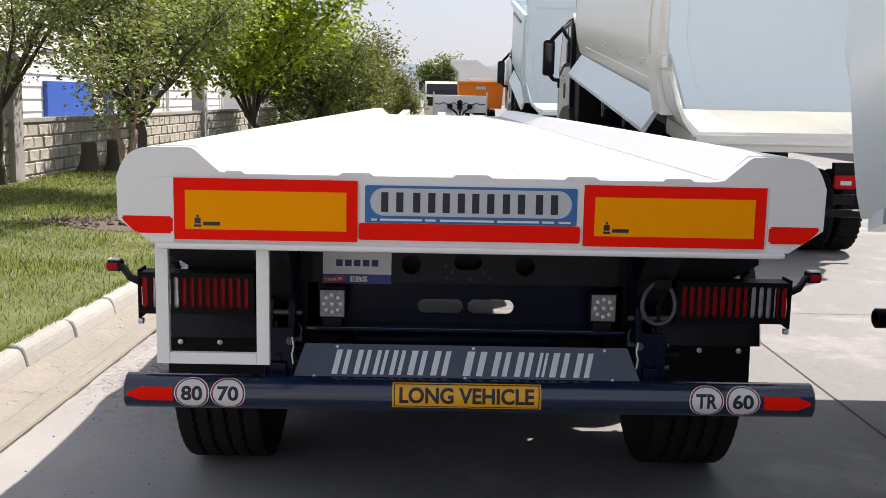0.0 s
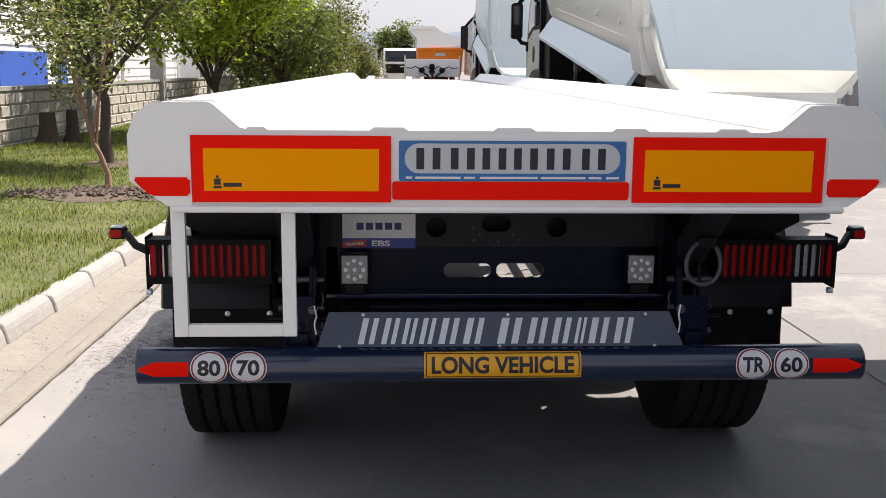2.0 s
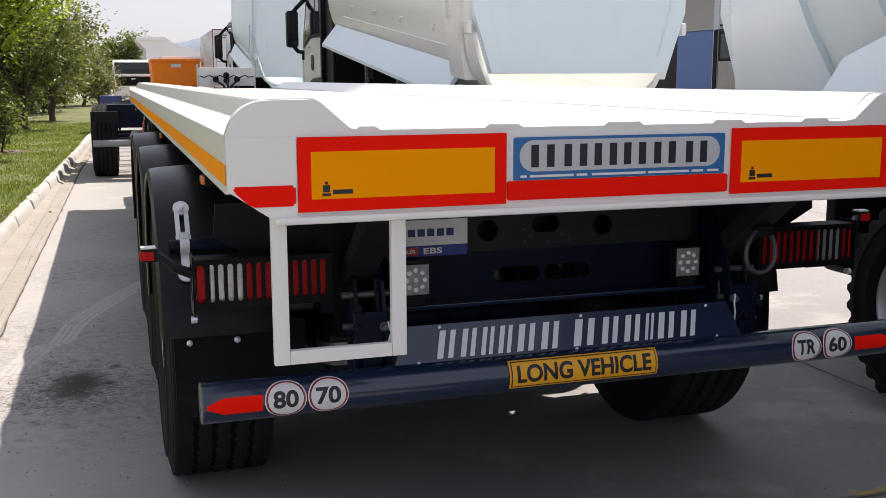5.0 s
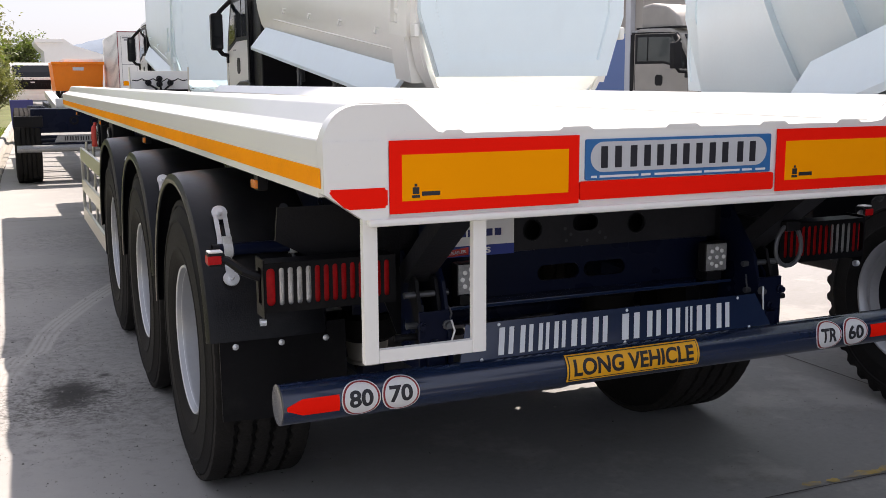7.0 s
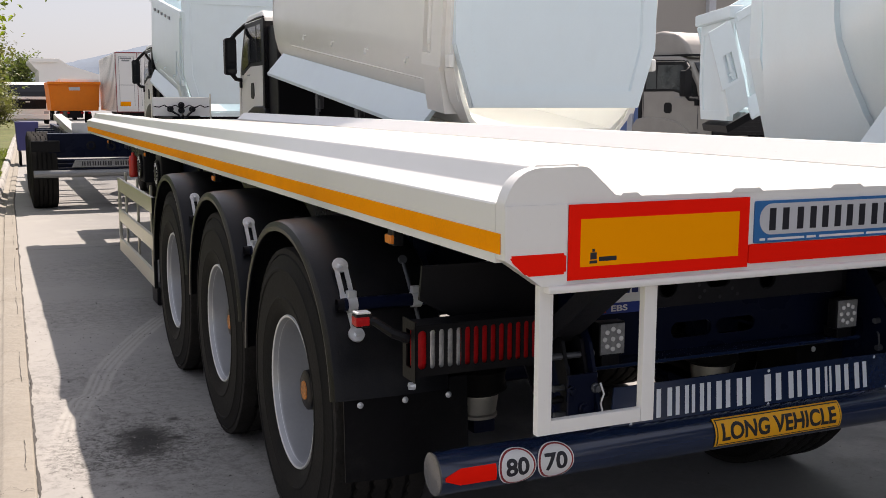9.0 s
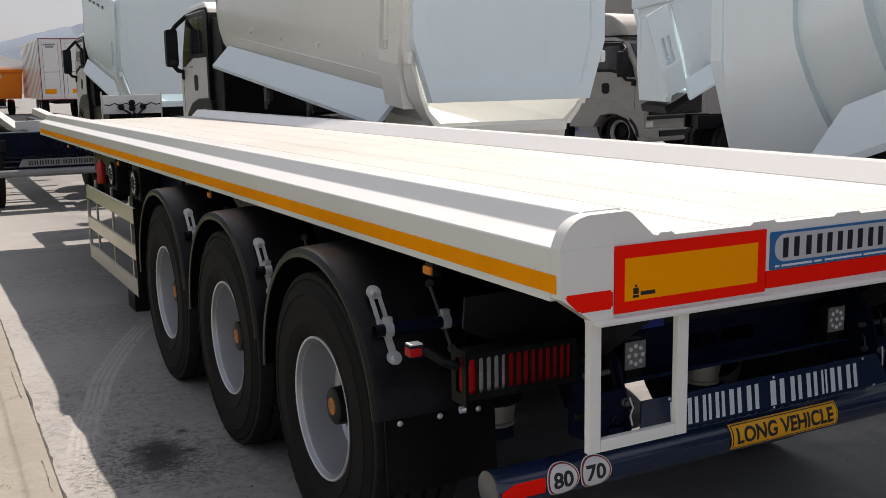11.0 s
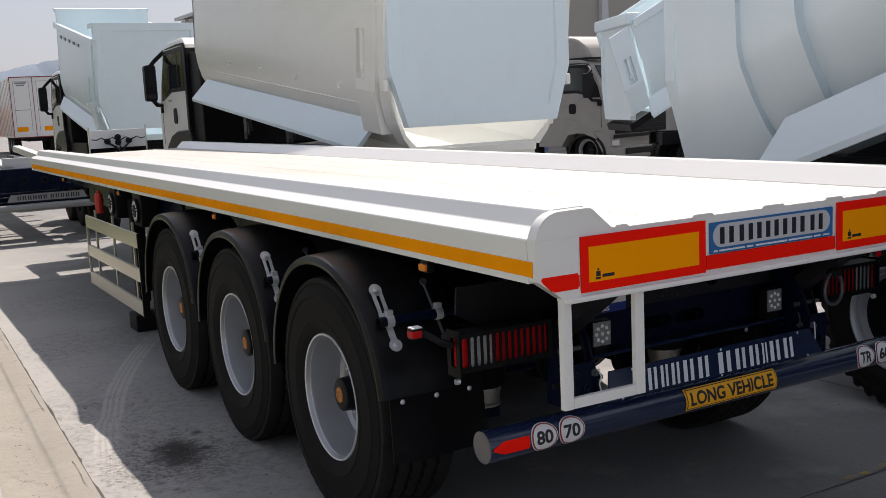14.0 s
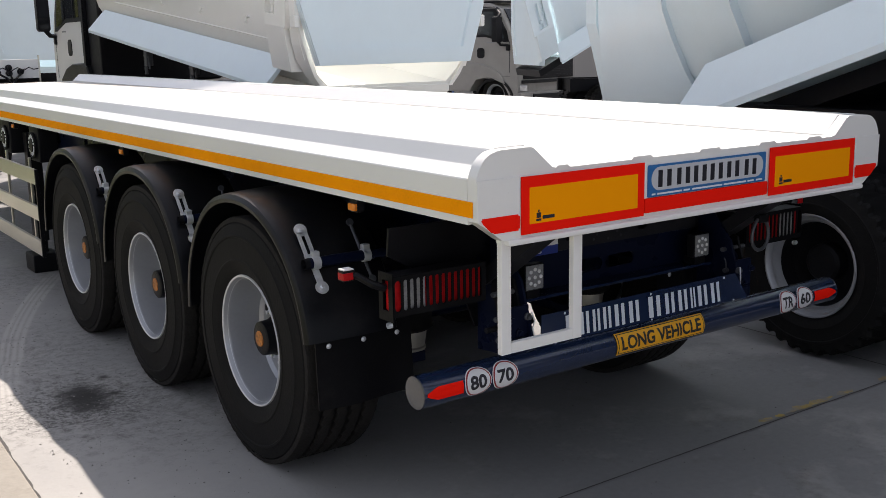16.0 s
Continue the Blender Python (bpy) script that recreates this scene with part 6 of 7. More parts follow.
                tube(bm, [T @ Vector((s * (x - 0.01), y, 0.76)), T @ Vector((s * (x + 0.05), y, 0.76)), T @ Vector((s * (x + 0.055), y, 0.71)), T @ Vector((s * (x + 0.03), y + 0.03, 0.69))], 0.014, 8)
                part("rope_hook", bm, paint, body)
    bm = BM()
    box(bm, -hw, hw, L - 0.06, L + 0.02, H - 0.05, H + 0.42, 0, T)
    box(bm, -hw - 0.02, hw + 0.02, L - 0.05, L + 0.30, H + 0.36, H + 0.46, 0, T)
    part("headboard", bm, paint, body, smooth=False)
    for s in (-1, 1):
        for k in range(5):
            bm = BM()
            y = L - 0.8 - 0.62 * k
            xa, xb = sorted((s * (hw - 0.01), s * (hw + 0.035)))
            box(bm, xa, xb, y, y + 0.22, H - 0.34, H - 0.26, 0.012, T)
            part("rope_hook", bm, "ledbody", body)
    bm = BM()
    box(bm, -0.9, 0.9, 0.05, L, -0.14, 0.0, 0, T)
    part("sub_frame", bm, "plate", body, smooth=False)
    if sill:
        bm = BM()
        box(bm, -0.96, 0.96, 0.03, 1.45, -0.20, 0.01, 0.02, T)
        part("rear_sill", bm, paint, body)
    if gate:
        gb, gt = gate_z
        gw = gate_w or hw
        def outline(d):
            a = [(gw - 0.22 - d * 0.6, gb + d), (gw + 0.01 - d, gb + 0.72 + d * 0.2), (gw + 0.01 - d, gt - d)]
            return a + [(-x, z) for x, z in a[::-1]]
        bm = BM()
        prism(bm, outline(0.0), gate_y, gate_y + 0.09)
        gt_ = part("tailgate", bm, gate_paint or paint, parent, "white steel tailgate hanging from its top hinge", smooth=False)
        bm = BM()
        oo, ii = outline(0.005), outline(0.20)
        k = len(oo)
        for yy in (gate_y - 0.03,):
            vo = [bm.verts.new((u, yy, v)) for u, v in oo]
            vi = [bm.verts.new((u, yy, v)) for u, v in ii]
            vj = [bm.verts.new((u * 0.985, gate_y, v)) for u, v in ii]
            vk = [bm.verts.new((u, gate_y, v)) for u, v in oo]
            for a in range(k):
                b = (a + 1) % k
                bm.faces.new((vo[a], vo[b], vi[b], vi[a]))
                bm.faces.new((vi[a], vi[b], vj[b], vj[a]))
                bm.faces.new((vo[a], vk[a], vk[b], vo[b]))
        part("gate_border", bm, gate_paint or paint, gt_, smooth=False)
        for s in (-1, 1) if latch else ():
            bm = BM()
            box(bm, s * (hw + 0.03) - 0.035, s * (hw + 0.03) + 0.035, gate_y + 0.02, gate_y + 0.16, gb + 0.45, gb + 0.60, 0.02)
            part("gate_latch", bm, paint, gt_)
            bm = BM()
            box(bm, s * (hw + 0.02) - 0.02, s * (hw + 0.02) + 0.02, gate_y - 0.01, gate_y + 0.45, gt - 0.12, gt, 0.01)
            part("hinge_arm", bm, paint, gt_)
    return body


def tipper(name, label, loc, rz, L, H, tilt, zp, paint, ribs, gate_y=-0.22, gate_z=(1.62, 4.25), axles=(0.75, 2.12), cab_gap=0.92, group="tipper trucks", wheel_x=1.22, lamp=True, wheel_z=0.52, wheel_r=0.52, exhaust=False, **kw):
    t = thing(name, label, "truck", loc, rz, group)
    tipper_body(t, L, H, tilt, zp, paint, ribs, gate_y, gate_z, **kw)
    yc = L + cab_gap
    bm = BM()
    for s in (-1, 1):
        box(bm, s * 0.42 - 0.05, s * 0.42 + 0.05, 0.0, yc + 1.8, 0.78, 1.06)
    box(bm, -0.42, 0.42, 0.1, 0.3, 0.80, 1.04)
    part("chassis", bm, "plate", t, smooth=False)
    bm = BM()
    box(bm, -1.18, 1.18, axles[-1] + 0.75, yc - 0.02, 0.45, 1.30, 0.06)
    box(bm, -1.19, 1.19, yc - 0.75, yc - 0.06, 1.30, 3.18, 0.04)
    part("tank_box", bm, "black", t, "black tanks and boxes behind the cab")
    for s in (-1, 1):
        for y in axles:
            drive_wheel(t, s * wheel_x, y, wheel_z, s, wheel_r)
            drive_wheel(t, s * (wheel_x - 0.34), y, wheel_z, s, wheel_r)
        if lamp:
            bm = BM()
            box(bm, s * 0.86 - 0.14, s * 0.86 + 0.14, -0.02, 0.04, 0.78, 0.95, 0.03)
            lp = part("rear_lamp", bm, "lensred", t, "red and white rear lamp")
            bm = BM()
            box(bm, s * 0.86 - 0.07, s * 0.86 + 0.06, -0.028, -0.018, 0.83, 0.88, 0.004)
            part("reverse_lens", bm, "lensclear", lp)
            bm = BM()
            box(bm, s * 0.86 - 0.14, s * 0.86 + 0.13, 0.0, 0.10, 0.97, 1.09, 0.01)
            part("lamp_hood", bm, "plate", lp)
            bm = BM()
            box(bm, s * 0.86 - 0.14, s * 0.86 + 0.12, -0.012, 0.0, 0.60, 0.72, 0.004)
            part("plate_holder", bm, "black", t)
    if lamp:
        bm = BM()
        tube(bm, [(-1.12, -0.02, 0.50), (1.12, -0.02, 0.50)], 0.05, 12)
        part("rear_bar", bm, "plate", t)
    if exhaust:
        # plain black boxes stand in for the deep shadow under the truck
        bm = BM()
        box(bm, -1.36, 1.36, 0.75, axles[-1] + 0.67, 0.49, 1.02, 0.04)
        box(bm, -0.95, 0.95, 0.2, axles[-1] + 0.7, 1.02, 1.45, 0.02)
        part("underbody", bm, "black", t, "black boxes standing for the deep shadow under the body")
        for s in (-1, 1):
            bm = BM()
            prism(bm, [(s * 0.90, 0.795), (s * 1.71, 0.795), (s * 1.707, 1.08), (s * 1.62, 1.40), (s * 0.90, 1.40)], 1.264, 1.276)
            fl = part("mud_flap", bm, "flap", t, "black rubber mud flap", smooth=False)
            bm = BM()
            lathe(bm, [(-0.004, 0.012), (-0.008, 0.006), (-0.009, 0.0001)], 8, "y", (s * 1.66, 1.264, 0.83))
            part("flap_bolt", bm, "steel", fl)
            bm = BM()
            prism(bm, [(s * 1.42, 1.42), (s * 1.30, 1.20), (s * 1.18, 1.20), (s * 1.12, 1.42)], 0.44, 0.60)
            part("hinge_bracket", bm, paint, t, "white folded bracket under the body", smooth=False)
        bm = BM()
        lathe(bm, [(0.6, 0.055), (1.60, 0.055), (1.605, 0.048), (1.55, 0.046), (1.55, 0.0001)], 20, "x", (0, 0.92, 0.60))
        part("pipe_end", bm, "black", t, "black pipe end under the body")
    cab_parts(t, yc, "grey_truck" if paint == "grey_truck" else "white")
    return raised(t)


first = tipper("tipper_truck", "white tipper truck with raised body and hanging tailgate", (3.84, 8.50, 0), 0, 7.95, 2.75, 6.6, 1.39, "cream", (), gate_z=(1.68, 4.3), gate_paint="tipper", flange0=0.42, slant=-0.27, sill=True,
               frame_w=0.12, post=(0.10, 0.66, 0), pocket=(0.40, 0.64, 0.88, 1.50), skirt=((1.255, 0.35), (1.43, -0.04)), skirt_front=(-0.40, -0.45),
               belly=((0.93, 0.0), (1.10, 0.17), (1.235, 0.38), (1.30, 0.60), (1.342, 0.85), (1.35, 1.0)))
for y, z, h in ((6.05, 1.62, 0.36), (4.0, 1.50, 0.24)):
    bm = BM()
    box(bm, -1.07, -0.95, y - 0.06, y + 0.06, z, z + h, 0.02)
    tube(bm, [(-1.02, y + 0.13, z - 0.14), (-1.02, y + 0.13, z + h * 0.7)], 0.028, 10)
    tube(bm, [(-1.04, y - 0.10, z - 0.05), (-1.04, y - 0.10, z + h * 0.4), (-1.04, y + 0.15, z + h * 0.5)], 0.016, 8)
    tube(bm, [(-1.02, y - 0.20, z + h), (-1.02, y + 0.25, z + h + 0.03)], 0.02, 8)
    part("valve_bracket", bm, "ring", first, "grey metal bracket and pipes")
bm = BM()
tube(bm, [(-0.95, 3.2, 1.12), (-0.95, 6.6, 1.14)], 0.03, 8)
tube(bm, [(-1.0, 4.2, 1.20), (-1.0, 6.9, 1.24)], 0.02, 8)
part("air_line", bm, "ring", first)
tipper("tipper_truck", "white tipper truck with raised body parked further up the yard", (3.62, 24.6, 0), 0, 5.3, 2.5, 9.6, 1.44, "tipper", (), gate_z=(1.66, 4.38), gate_y=-0.28, cab_gap=0.45, frame_w=0.12, post=(0.10, 0.66, 0), pocket=(0.40, 0.64, 0.88, 1.50), skirt=((1.25, 0.36), (1.40, 0.0)))
tipper("tipper_truck", "white tipper truck facing the other way with body tipped high", (3.92, 3.02, 0), 180, 5.6, 2.5, 19.0, 1.05, "tipper", ((0.95, 1.25), (2.15, 2.5), (3.25, 3.6), (4.35, 4.7)),
       exhaust=True, latch=False, lamp=False, gate_y=-0.45, gate_z=(1.34, 3.7), axles=(1.99, 3.42), wheel_x=1.75, wheel_z=0.58, wheel_r=0.585, crease=False, hw=1.32, flange0=1.09, frame_w=0.64, slant=0.39, y_off=-0.22, lean=0.30, fw=1.18,
       belly=((0.60, 0.0), (0.82, 0.15), (1.04, 0.42), (1.19, 0.66), (1.29, 0.86), (1.32, 1.0)), skirt=((1.24, 0.36), (1.35, 0.02)))
back_row = tipper("tipper_truck", "white tipper truck in the back row with body tipped", (12.5, 14.82, 0), 247, 5.4, 1.87, 30.2, 1.25, "tipper", ((1.9, 2.15), (3.4, 3.65)), gate_y=-0.85, gate_z=(1.38, 3.40), lamp=False, latch=False, lean=0.253,
                  y_off=-0.91, y0=0.62, crease=False, post=(0.0, 0.48, 1), pocket=(0.16, 0.36, 0.80, 1.32), gate_w=1.20, skirt=((1.25, 0.34), (1.40, -0.02)), flange0=0.55)
bm = BM()
box(bm, -1.24, 1.34, -1.02, -0.74, 3.40, 3.64, 0.03)
part("top_bar", bm, "tipper", back_row, "white folded top bar")
# older cab with a roof deflector in the back row
old = thing("truck_tractor", "dusty white truck cab with roof deflector", "truck", (14.80, 19.25, 0), 190)
cab_parts(old, -1.2, "grey_truck", True, squash=0.85)
bm = BM()
for s in (-1, 1):
    box(bm, s * 0.42 - 0.05, s * 0.42 + 0.05, -2.9, 0.8, 0.7, 0.95)
part("chassis", bm, "plate", old, smooth=False)
bm = BM()
box(bm, -0.8, 0.8, -1.9, -1.35, 0.6, 1.15, 0.04)
part("battery_box", bm, "navy_lit", old)
for s in (-1, 1):
    drive_wheel(old, s * 1.22, -2.1, 0.52, s)
# skeletal trailer in front
ST = thing("skeletal_trailer", "navy skeletal trailer with white top rails parked ahead", "trailer", (-0.53, 15.35, LIFT), -0.8)
for s in (-1, 1):
    bm = BM()
    prism(bm, [(s * 0.50 - 0.06, 1.10), (s * 0.50 + 0.06, 1.10), (s * 0.50 + 0.06, 0.80), (s * 0.50 - 0.06, 0.80)], 0.3, 10)
    part("chassis_beam", bm, "navy", ST, smooth=False)
    bm = BM()
    box(bm, s * 0.46 - 0.09, s * 0.46 + 0.09, 1.0, 7.8, 1.03, 1.17, 0.01)
    for v in bm.verts:
        v.co.z += 0.20 * max(0.0, v.co.y - 1.2) / 6.6
    part("top_rail", bm, "white", ST, "white painted top rail")
    for y in (0.75, 2.1, 3.45):
        trailer_wheel(ST, s * 1.25, y, ZH, s)
    bm = BM()
    box(bm, s * 1.02 - 0.22, s * 1.02 + 0.22, 0.0, 0.1, 0.85, 1.03, 0.01)
    part("lamp_guard", bm, "black", ST)
    bm = BM()
    for k in range(9):
        box(bm, s * 1.02 - 0.2 + 0.045 * k, s * 1.02 - 0.18 + 0.045 * k, -0.006, 0.0, 0.87, 1.01)
    part("lamp_slats", bm, "plate", ST, smooth=False)
bm = BM()
box(bm, -0.98, 0.98, 0.25, 0.5, 0.74, 1.14, 0.02)
box(bm, -0.5, 0.9, 1.1, 1.5, 0.96, 1.12, 0.02)
part("rear_cross_beam", bm, "navy", ST)
for k in range(6):
    bm = BM()
    y = 1.9 + 1.35 * k
    box(bm, -0.95, 0.95, y, y + 0.14, 0.86, 1.02, 0.01)
    part("cross_beam", bm, "navy", ST)
for cx, cz in ((-0.30, 0.94), (0.02, 0.92), (0.34, 0.94)):
    bm = BM()
    lathe(bm, [(0.246, 0.075), (0.240, 0.070), (0.240, 0.045), (0.25, 0.042)], 20, "y", (cx, 0, cz))
    part("round_flange", bm, "plate", ST)
bm = BM()
box(bm, -0.55, 0.60, 1.00, 1.06, 1.06, 1.30, 0.01)
part("white_cross_plate", bm, "white", ST)
bm = BM()
tube(bm, [(-1.22, -0.1, 0.50), (1.22, -0.1, 0.50)], 0.06, 20)
part("bumper_bar", bm, "ledbody", ST)
bm = BM()
prism(bm, [(-0.64, 0.60), (0.64, 0.60), (0.58, 0.72), (-0.58, 0.72)], -0.09, -0.08)
sp = part("name_plate", bm, "ledbody", ST, smooth=False)
for k in range(12):
    bm = BM()
    x = -0.48 + 0.082 * k + (0.03 if k > 5 else 0)
    box(bm, x, x + 0.02, -0.094, -0.09, 0.625, 0.695)
    box(bm, x + 0.035, x + 0.055, -0.094, -0.09, 0.625, 0.695)
    part("bar", bm, "ink", sp, smooth=False)
for y in (0.75, 2.1, 3.45):
    bm = BM()
    tube(bm, [(-1.0, y, ZH), (1.0, y, ZH)], 0.065, 12)
    part("axle", bm, "navy", ST)

# orange tipper and white cab far up the yard
OT = thing("orange_tipper", "orange steel tipping body on a truck chassis", "truck", (3.17, 72.0, 0), 0)
bm = BM()
prism(bm, [(-1.52, 1.08), (1.52, 1.08), (1.68, 3.02), (-1.68, 3.02)], 0.0, 5.0)
ob_ = part("tipping_body", bm, "orange", OT, smooth=False)
bm = BM()
prism(bm, [(-1.40, 1.20), (1.40, 1.20), (1.53, 2.72), (-1.53, 2.72)], -0.03, 0.0)
part("tailgate", bm, "orange", ob_, smooth=False)
bm = BM()
box(bm, -1.72, 1.72, -0.10, 0.10, 2.84, 3.04, 0.03)
part("top_rim", bm, "orange", ob_)
for x in (-0.9, -0.45, 0.45, 0.9):
    bm = BM()
    box(bm, x - 0.09, x + 0.09, -0.05, 0.02, 0.88, 1.02, 0.02)
    part("rear_lamp", bm, "lensred", OT)
bm = BM()
box(bm, -0.36, 0.36, -0.04, -0.03, 2.46, 2.68, 0.02)
part("pale_badge", bm, "pale", ob_)
bm = BM()
box(bm, -0.90, 1.70, 0.3, 5.0, 3.00, 3.24, 0.03)
part("top_rail", bm, "white", ob_)
bm = BM()
box(bm, -0.5, 0.5, 0.1, 7, 0.6, 1.2)
part("chassis", bm, "plate", OT, smooth=False)
for s in (-1, 1):
    for y in (0.9, 2.2):
        drive_wheel(OT, s * 1.1, y, 0.52, s)
WC = thing("parked_truck", "white cab-over truck facing down the yard", "truck", (0.45, 81.3, 0), 180)
WC.scale = (1.2, 1, 1)
cab_parts(WC, -1.0, "white", tall=3.15, sill=1.75)
bm = BM()
box(bm, -0.5, 0.5, -5, -0.5, 0.6, 0.95)
part("chassis", bm, "plate", WC, smooth=False)
# indigo wheeled bin
bn = thing("wheeled_bin", "indigo metal waste cart on small wheels", "bin", (-1.40, 28.0, 0))
bm = BM()
prism(bm, [(-0.26, 0.42), (0.26, 0.42), (0.30, 1.20), (-0.30, 1.20)], 0, 0.8)
part("tub", bm, "purple", bn, smooth=False)
for x in (-0.2, 0.2):
    for y in (0.1, 0.7):
        bm = BM()
        lathe(bm, [(-0.03, 0.0001), (-0.03, 0.2), (0.03, 0.2), (0.03, 0.0001)], 16, "x", (x, y, 0.2))
        part("wheel", bm, "rubber", bn)
# box trailer with red edges
BT = thing("box_trailer", "white box semi-trailer with red edge trim", "trailer", (6.07, 62.0, 0), -1.5)
bm = BM()
box(bm, -1.27, 1.27, 0, 13, 1.10, 4.65, 0.01)
bx = part("box", bm, "white", BT, smooth=False)
for x in (-1.27, -0.01, 1.25):
    bm = BM()
    box(bm, x - 0.01, x + (0.015 if abs(x) < 1 else 0.03), -0.03, 0.01, 1.10, 4.67)
    part("red_trim", bm, "dred", bx, smooth=False)
for z in (1.08, 4.62):
    bm = BM()
    box(bm, -1.29, 1.29, -0.025, 0.01, z, z + 0.05)
    part("red_trim", bm, "dred", bx, smooth=False)
for s in (-1, 1):
    bm = BM()
    box(bm, s * 0.64 - 0.5, s * 0.64 + 0.5, -0.02, 0.0, 1.25, 4.5, 0.01)
    dr = part("rear_door", bm, "white", bx)
    bm = BM()
    for a0, a1, c0, c1 in ((-0.44, 0.44, 2.70, 2.73), (-0.44, -0.42, 1.45, 4.40), (0.42, 0.44, 1.45, 4.40), (-0.44, 0.44, 4.38, 4.40)):
        box(bm, s * 0.64 + a0, s * 0.64 + a1, -0.024, -0.019, c0, c1)
    part("door_seam", bm, "ledbody", dr, smooth=False)
    bm = BM()
    box(bm, s * 0.75 - 0.3, s * 0.75 + 0.3, -0.03, -0.02, 1.45, 1.72)
    part("amber_board", bm, "amberfilm", dr, smooth=False)
bm = BM()
for x0, x1, z in ((-1.0, -0.35, 4.25), (-0.9, -0.45, 4.12)):
    box(bm, x0, x1, -0.026, -0.019, z, z + 0.09)
part("bar", bm, "ledbody", bx, smooth=False)
for k in range(14):
    bm = BM()
    box(bm, -1.285, -1.265, 0.4 + 0.92 * k, 0.50 + 0.92 * k, 1.2, 4.6)
    part("side_rib", bm, "ledbody", bx, smooth=False)
bm = BM()
box(bm, -0.5, 0.5, 0.3, 12.8, 0.85, 1.10)
part("chassis", bm, "plate", BT, smooth=False)
for s in (-1, 1):
    for y in (1.6, 2.9, 4.2):
        trailer_wheel(BT, s * 1.22, y, RT, s)
# white high-sided tipping semi-trailer behind
WT = thing("tipping_trailer", "white high-sided tipping semi-trailer", "trailer", (4.00, 95.0, 0), 0)
bm = BM()
prism(bm, [(-2.0, 1.2), (-2.0, 4.35), (-2.26, 4.54), (-2.72, 5.09), (-2.72, 5.36), (-0.38, 5.49), (0.465, 4.9), (3.38, 3.98), (3.38, 1.2)], 0, 8)
tb = part("tub", bm, "white", WT, smooth=False)
for k in range(4):
    bm = BM()
    box(bm, -1.7 + 0.9 * k, -1.55 + 0.9 * k, -0.06, 0.0, 1.3, 3.3, 0.01)
    part("rib", bm, "white", tb)
bm = BM()
box(bm, -2.76, -0.36, -0.25, 0.0, 5.12, 5.44, 0.03)
part("hood", bm, "white", tb)
bm = BM()
box(bm, -0.5, 0.5, 0.3, 8, 0.8, 1.2)
part("chassis", bm, "plate", WT, smooth=False)
for s in (-1, 1):
    for y in (1.4, 2.8):
        drive_wheel(WT, s * 1.1, y, 0.52, s)


# ---- buildings, wall, hill ----
def gable(name, label, x0, x1, y0, y1, h, ridge, mat_w, mat_r, along="y"):
    b = thing(name, label, "building", ((x0 + x1) / 2, (y0 + y1) / 2, 0))
    cx, cy = (x0 + x1) / 2, (y0 + y1) / 2
    bm = BM()
    box(bm, x0 - cx, x1 - cx, y0 - cy, y1 - cy, 0, h)
    w = part("wall", bm, mat_w, b, smooth=False)
    bm = BM()
    if along == "y":
        prism(bm, [(x0 - cx - 0.4, h), (0, ridge), (x1 - cx + 0.4, h), (x1 - cx + 0.4, h + 0.25), (0, ridge + 0.25), (x0 - cx - 0.4, h + 0.25)], y0 - cy - 0.4, y1 - cy + 0.4)
        prism(bm, [(x0 - cx, h), (0, ridge), (x1 - cx, h)], y0 - cy + 0.01, y1 - cy - 0.01)
    else:
        prism(bm, [(y0 - cy - 0.4, h), (0, ridge), (y1 - cy + 0.4, h), (y1 - cy + 0.4, h + 0.25), (0, ridge + 0.25), (y0 - cy - 0.4, h + 0.25)], x0 - cx - 0.4, x1 - cx + 0.4, "x")
    part("roof", bm, mat_r, b, smooth=False)
    return b, w


sh, shw = gable("factory_hall", "long grey-beige clad factory hall", 19, 60, 28, 75, 9, 12, "shed", "roof")
for k in range(9):
    bm = BM()
    y = -23 + 5.6 * k
    box(bm, -20.7, -20.5, y, y + 0.3, 0, 9)
    part("column", bm, "pale", shw, smooth=False)
for z0, z1 in ((0.0, 3.3), (4.62, 8.8)):
    bm = BM()
    box(bm, -20.62, -20.5, -23.4, -20.2 if z0 == 0.0 else -18.0, z0, z1)
    part("blue_cladding", bm, "hallblue", shw, "pale blue sheet cladding", smooth=False)
# flat black panel painted for a dark gap; no opening is built
bm = BM()
box(bm, -20.56, -20.5, -20.2, -14.0, 0.0, 3.30)
part("dark_gateway", bm, "black", shw, "flat black panel standing for a dark gap in the wall", smooth=False)
for z in (3.32, 4.55):
    bm = BM()
    box(bm, -20.66, -20.5, -23.4, 23.4, z, z + 0.05)
    part("cladding_line", bm, "roof", shw, smooth=False)
for k in range(6):
    bm = BM()
    x = -18 + 6.5 * k
    box(bm, x, x + 0.3, -23.7, -23.5, 0, 9)
    part("column", bm, "pale", shw, smooth=False)

lb, lbw = gable("workshop", "white clad workshop with blue sheet panels behind the wall", -24, -12.5, 14, 56, 5.2, 6.6, "cladding", "roof")
for k in range(12):
    bm = BM()
    box(bm, 5.75, 5.79, -21, 21, 0.4 + 0.38 * k, 0.414 + 0.38 * k)
    part("siding_joint", bm, "pale", lbw, smooth=False)
for y0, y1, z1 in ((-6.0, -1.6, 2.1), (-0.1, 0.6, 2.1)):
    bm = BM()
    box(bm, 5.75, 5.9, y0, y1, 0, z1, 0.02)
    part("blue_panel", bm, "bluepaint", lbw)
for y in (-12.0, 5.4, 8.4, 20.4):
    bm = BM()
    tube(bm, [(5.9, y, 0), (5.9, y, 5.2)], 0.09, 10)
    part("downpipe", bm, "cladding", lbw)
bm = BM()
box(bm, 5.74, 5.82, 4.4, 7.4, 1.2, 3.0)
part("window", bm, "glass", lbw, smooth=False)
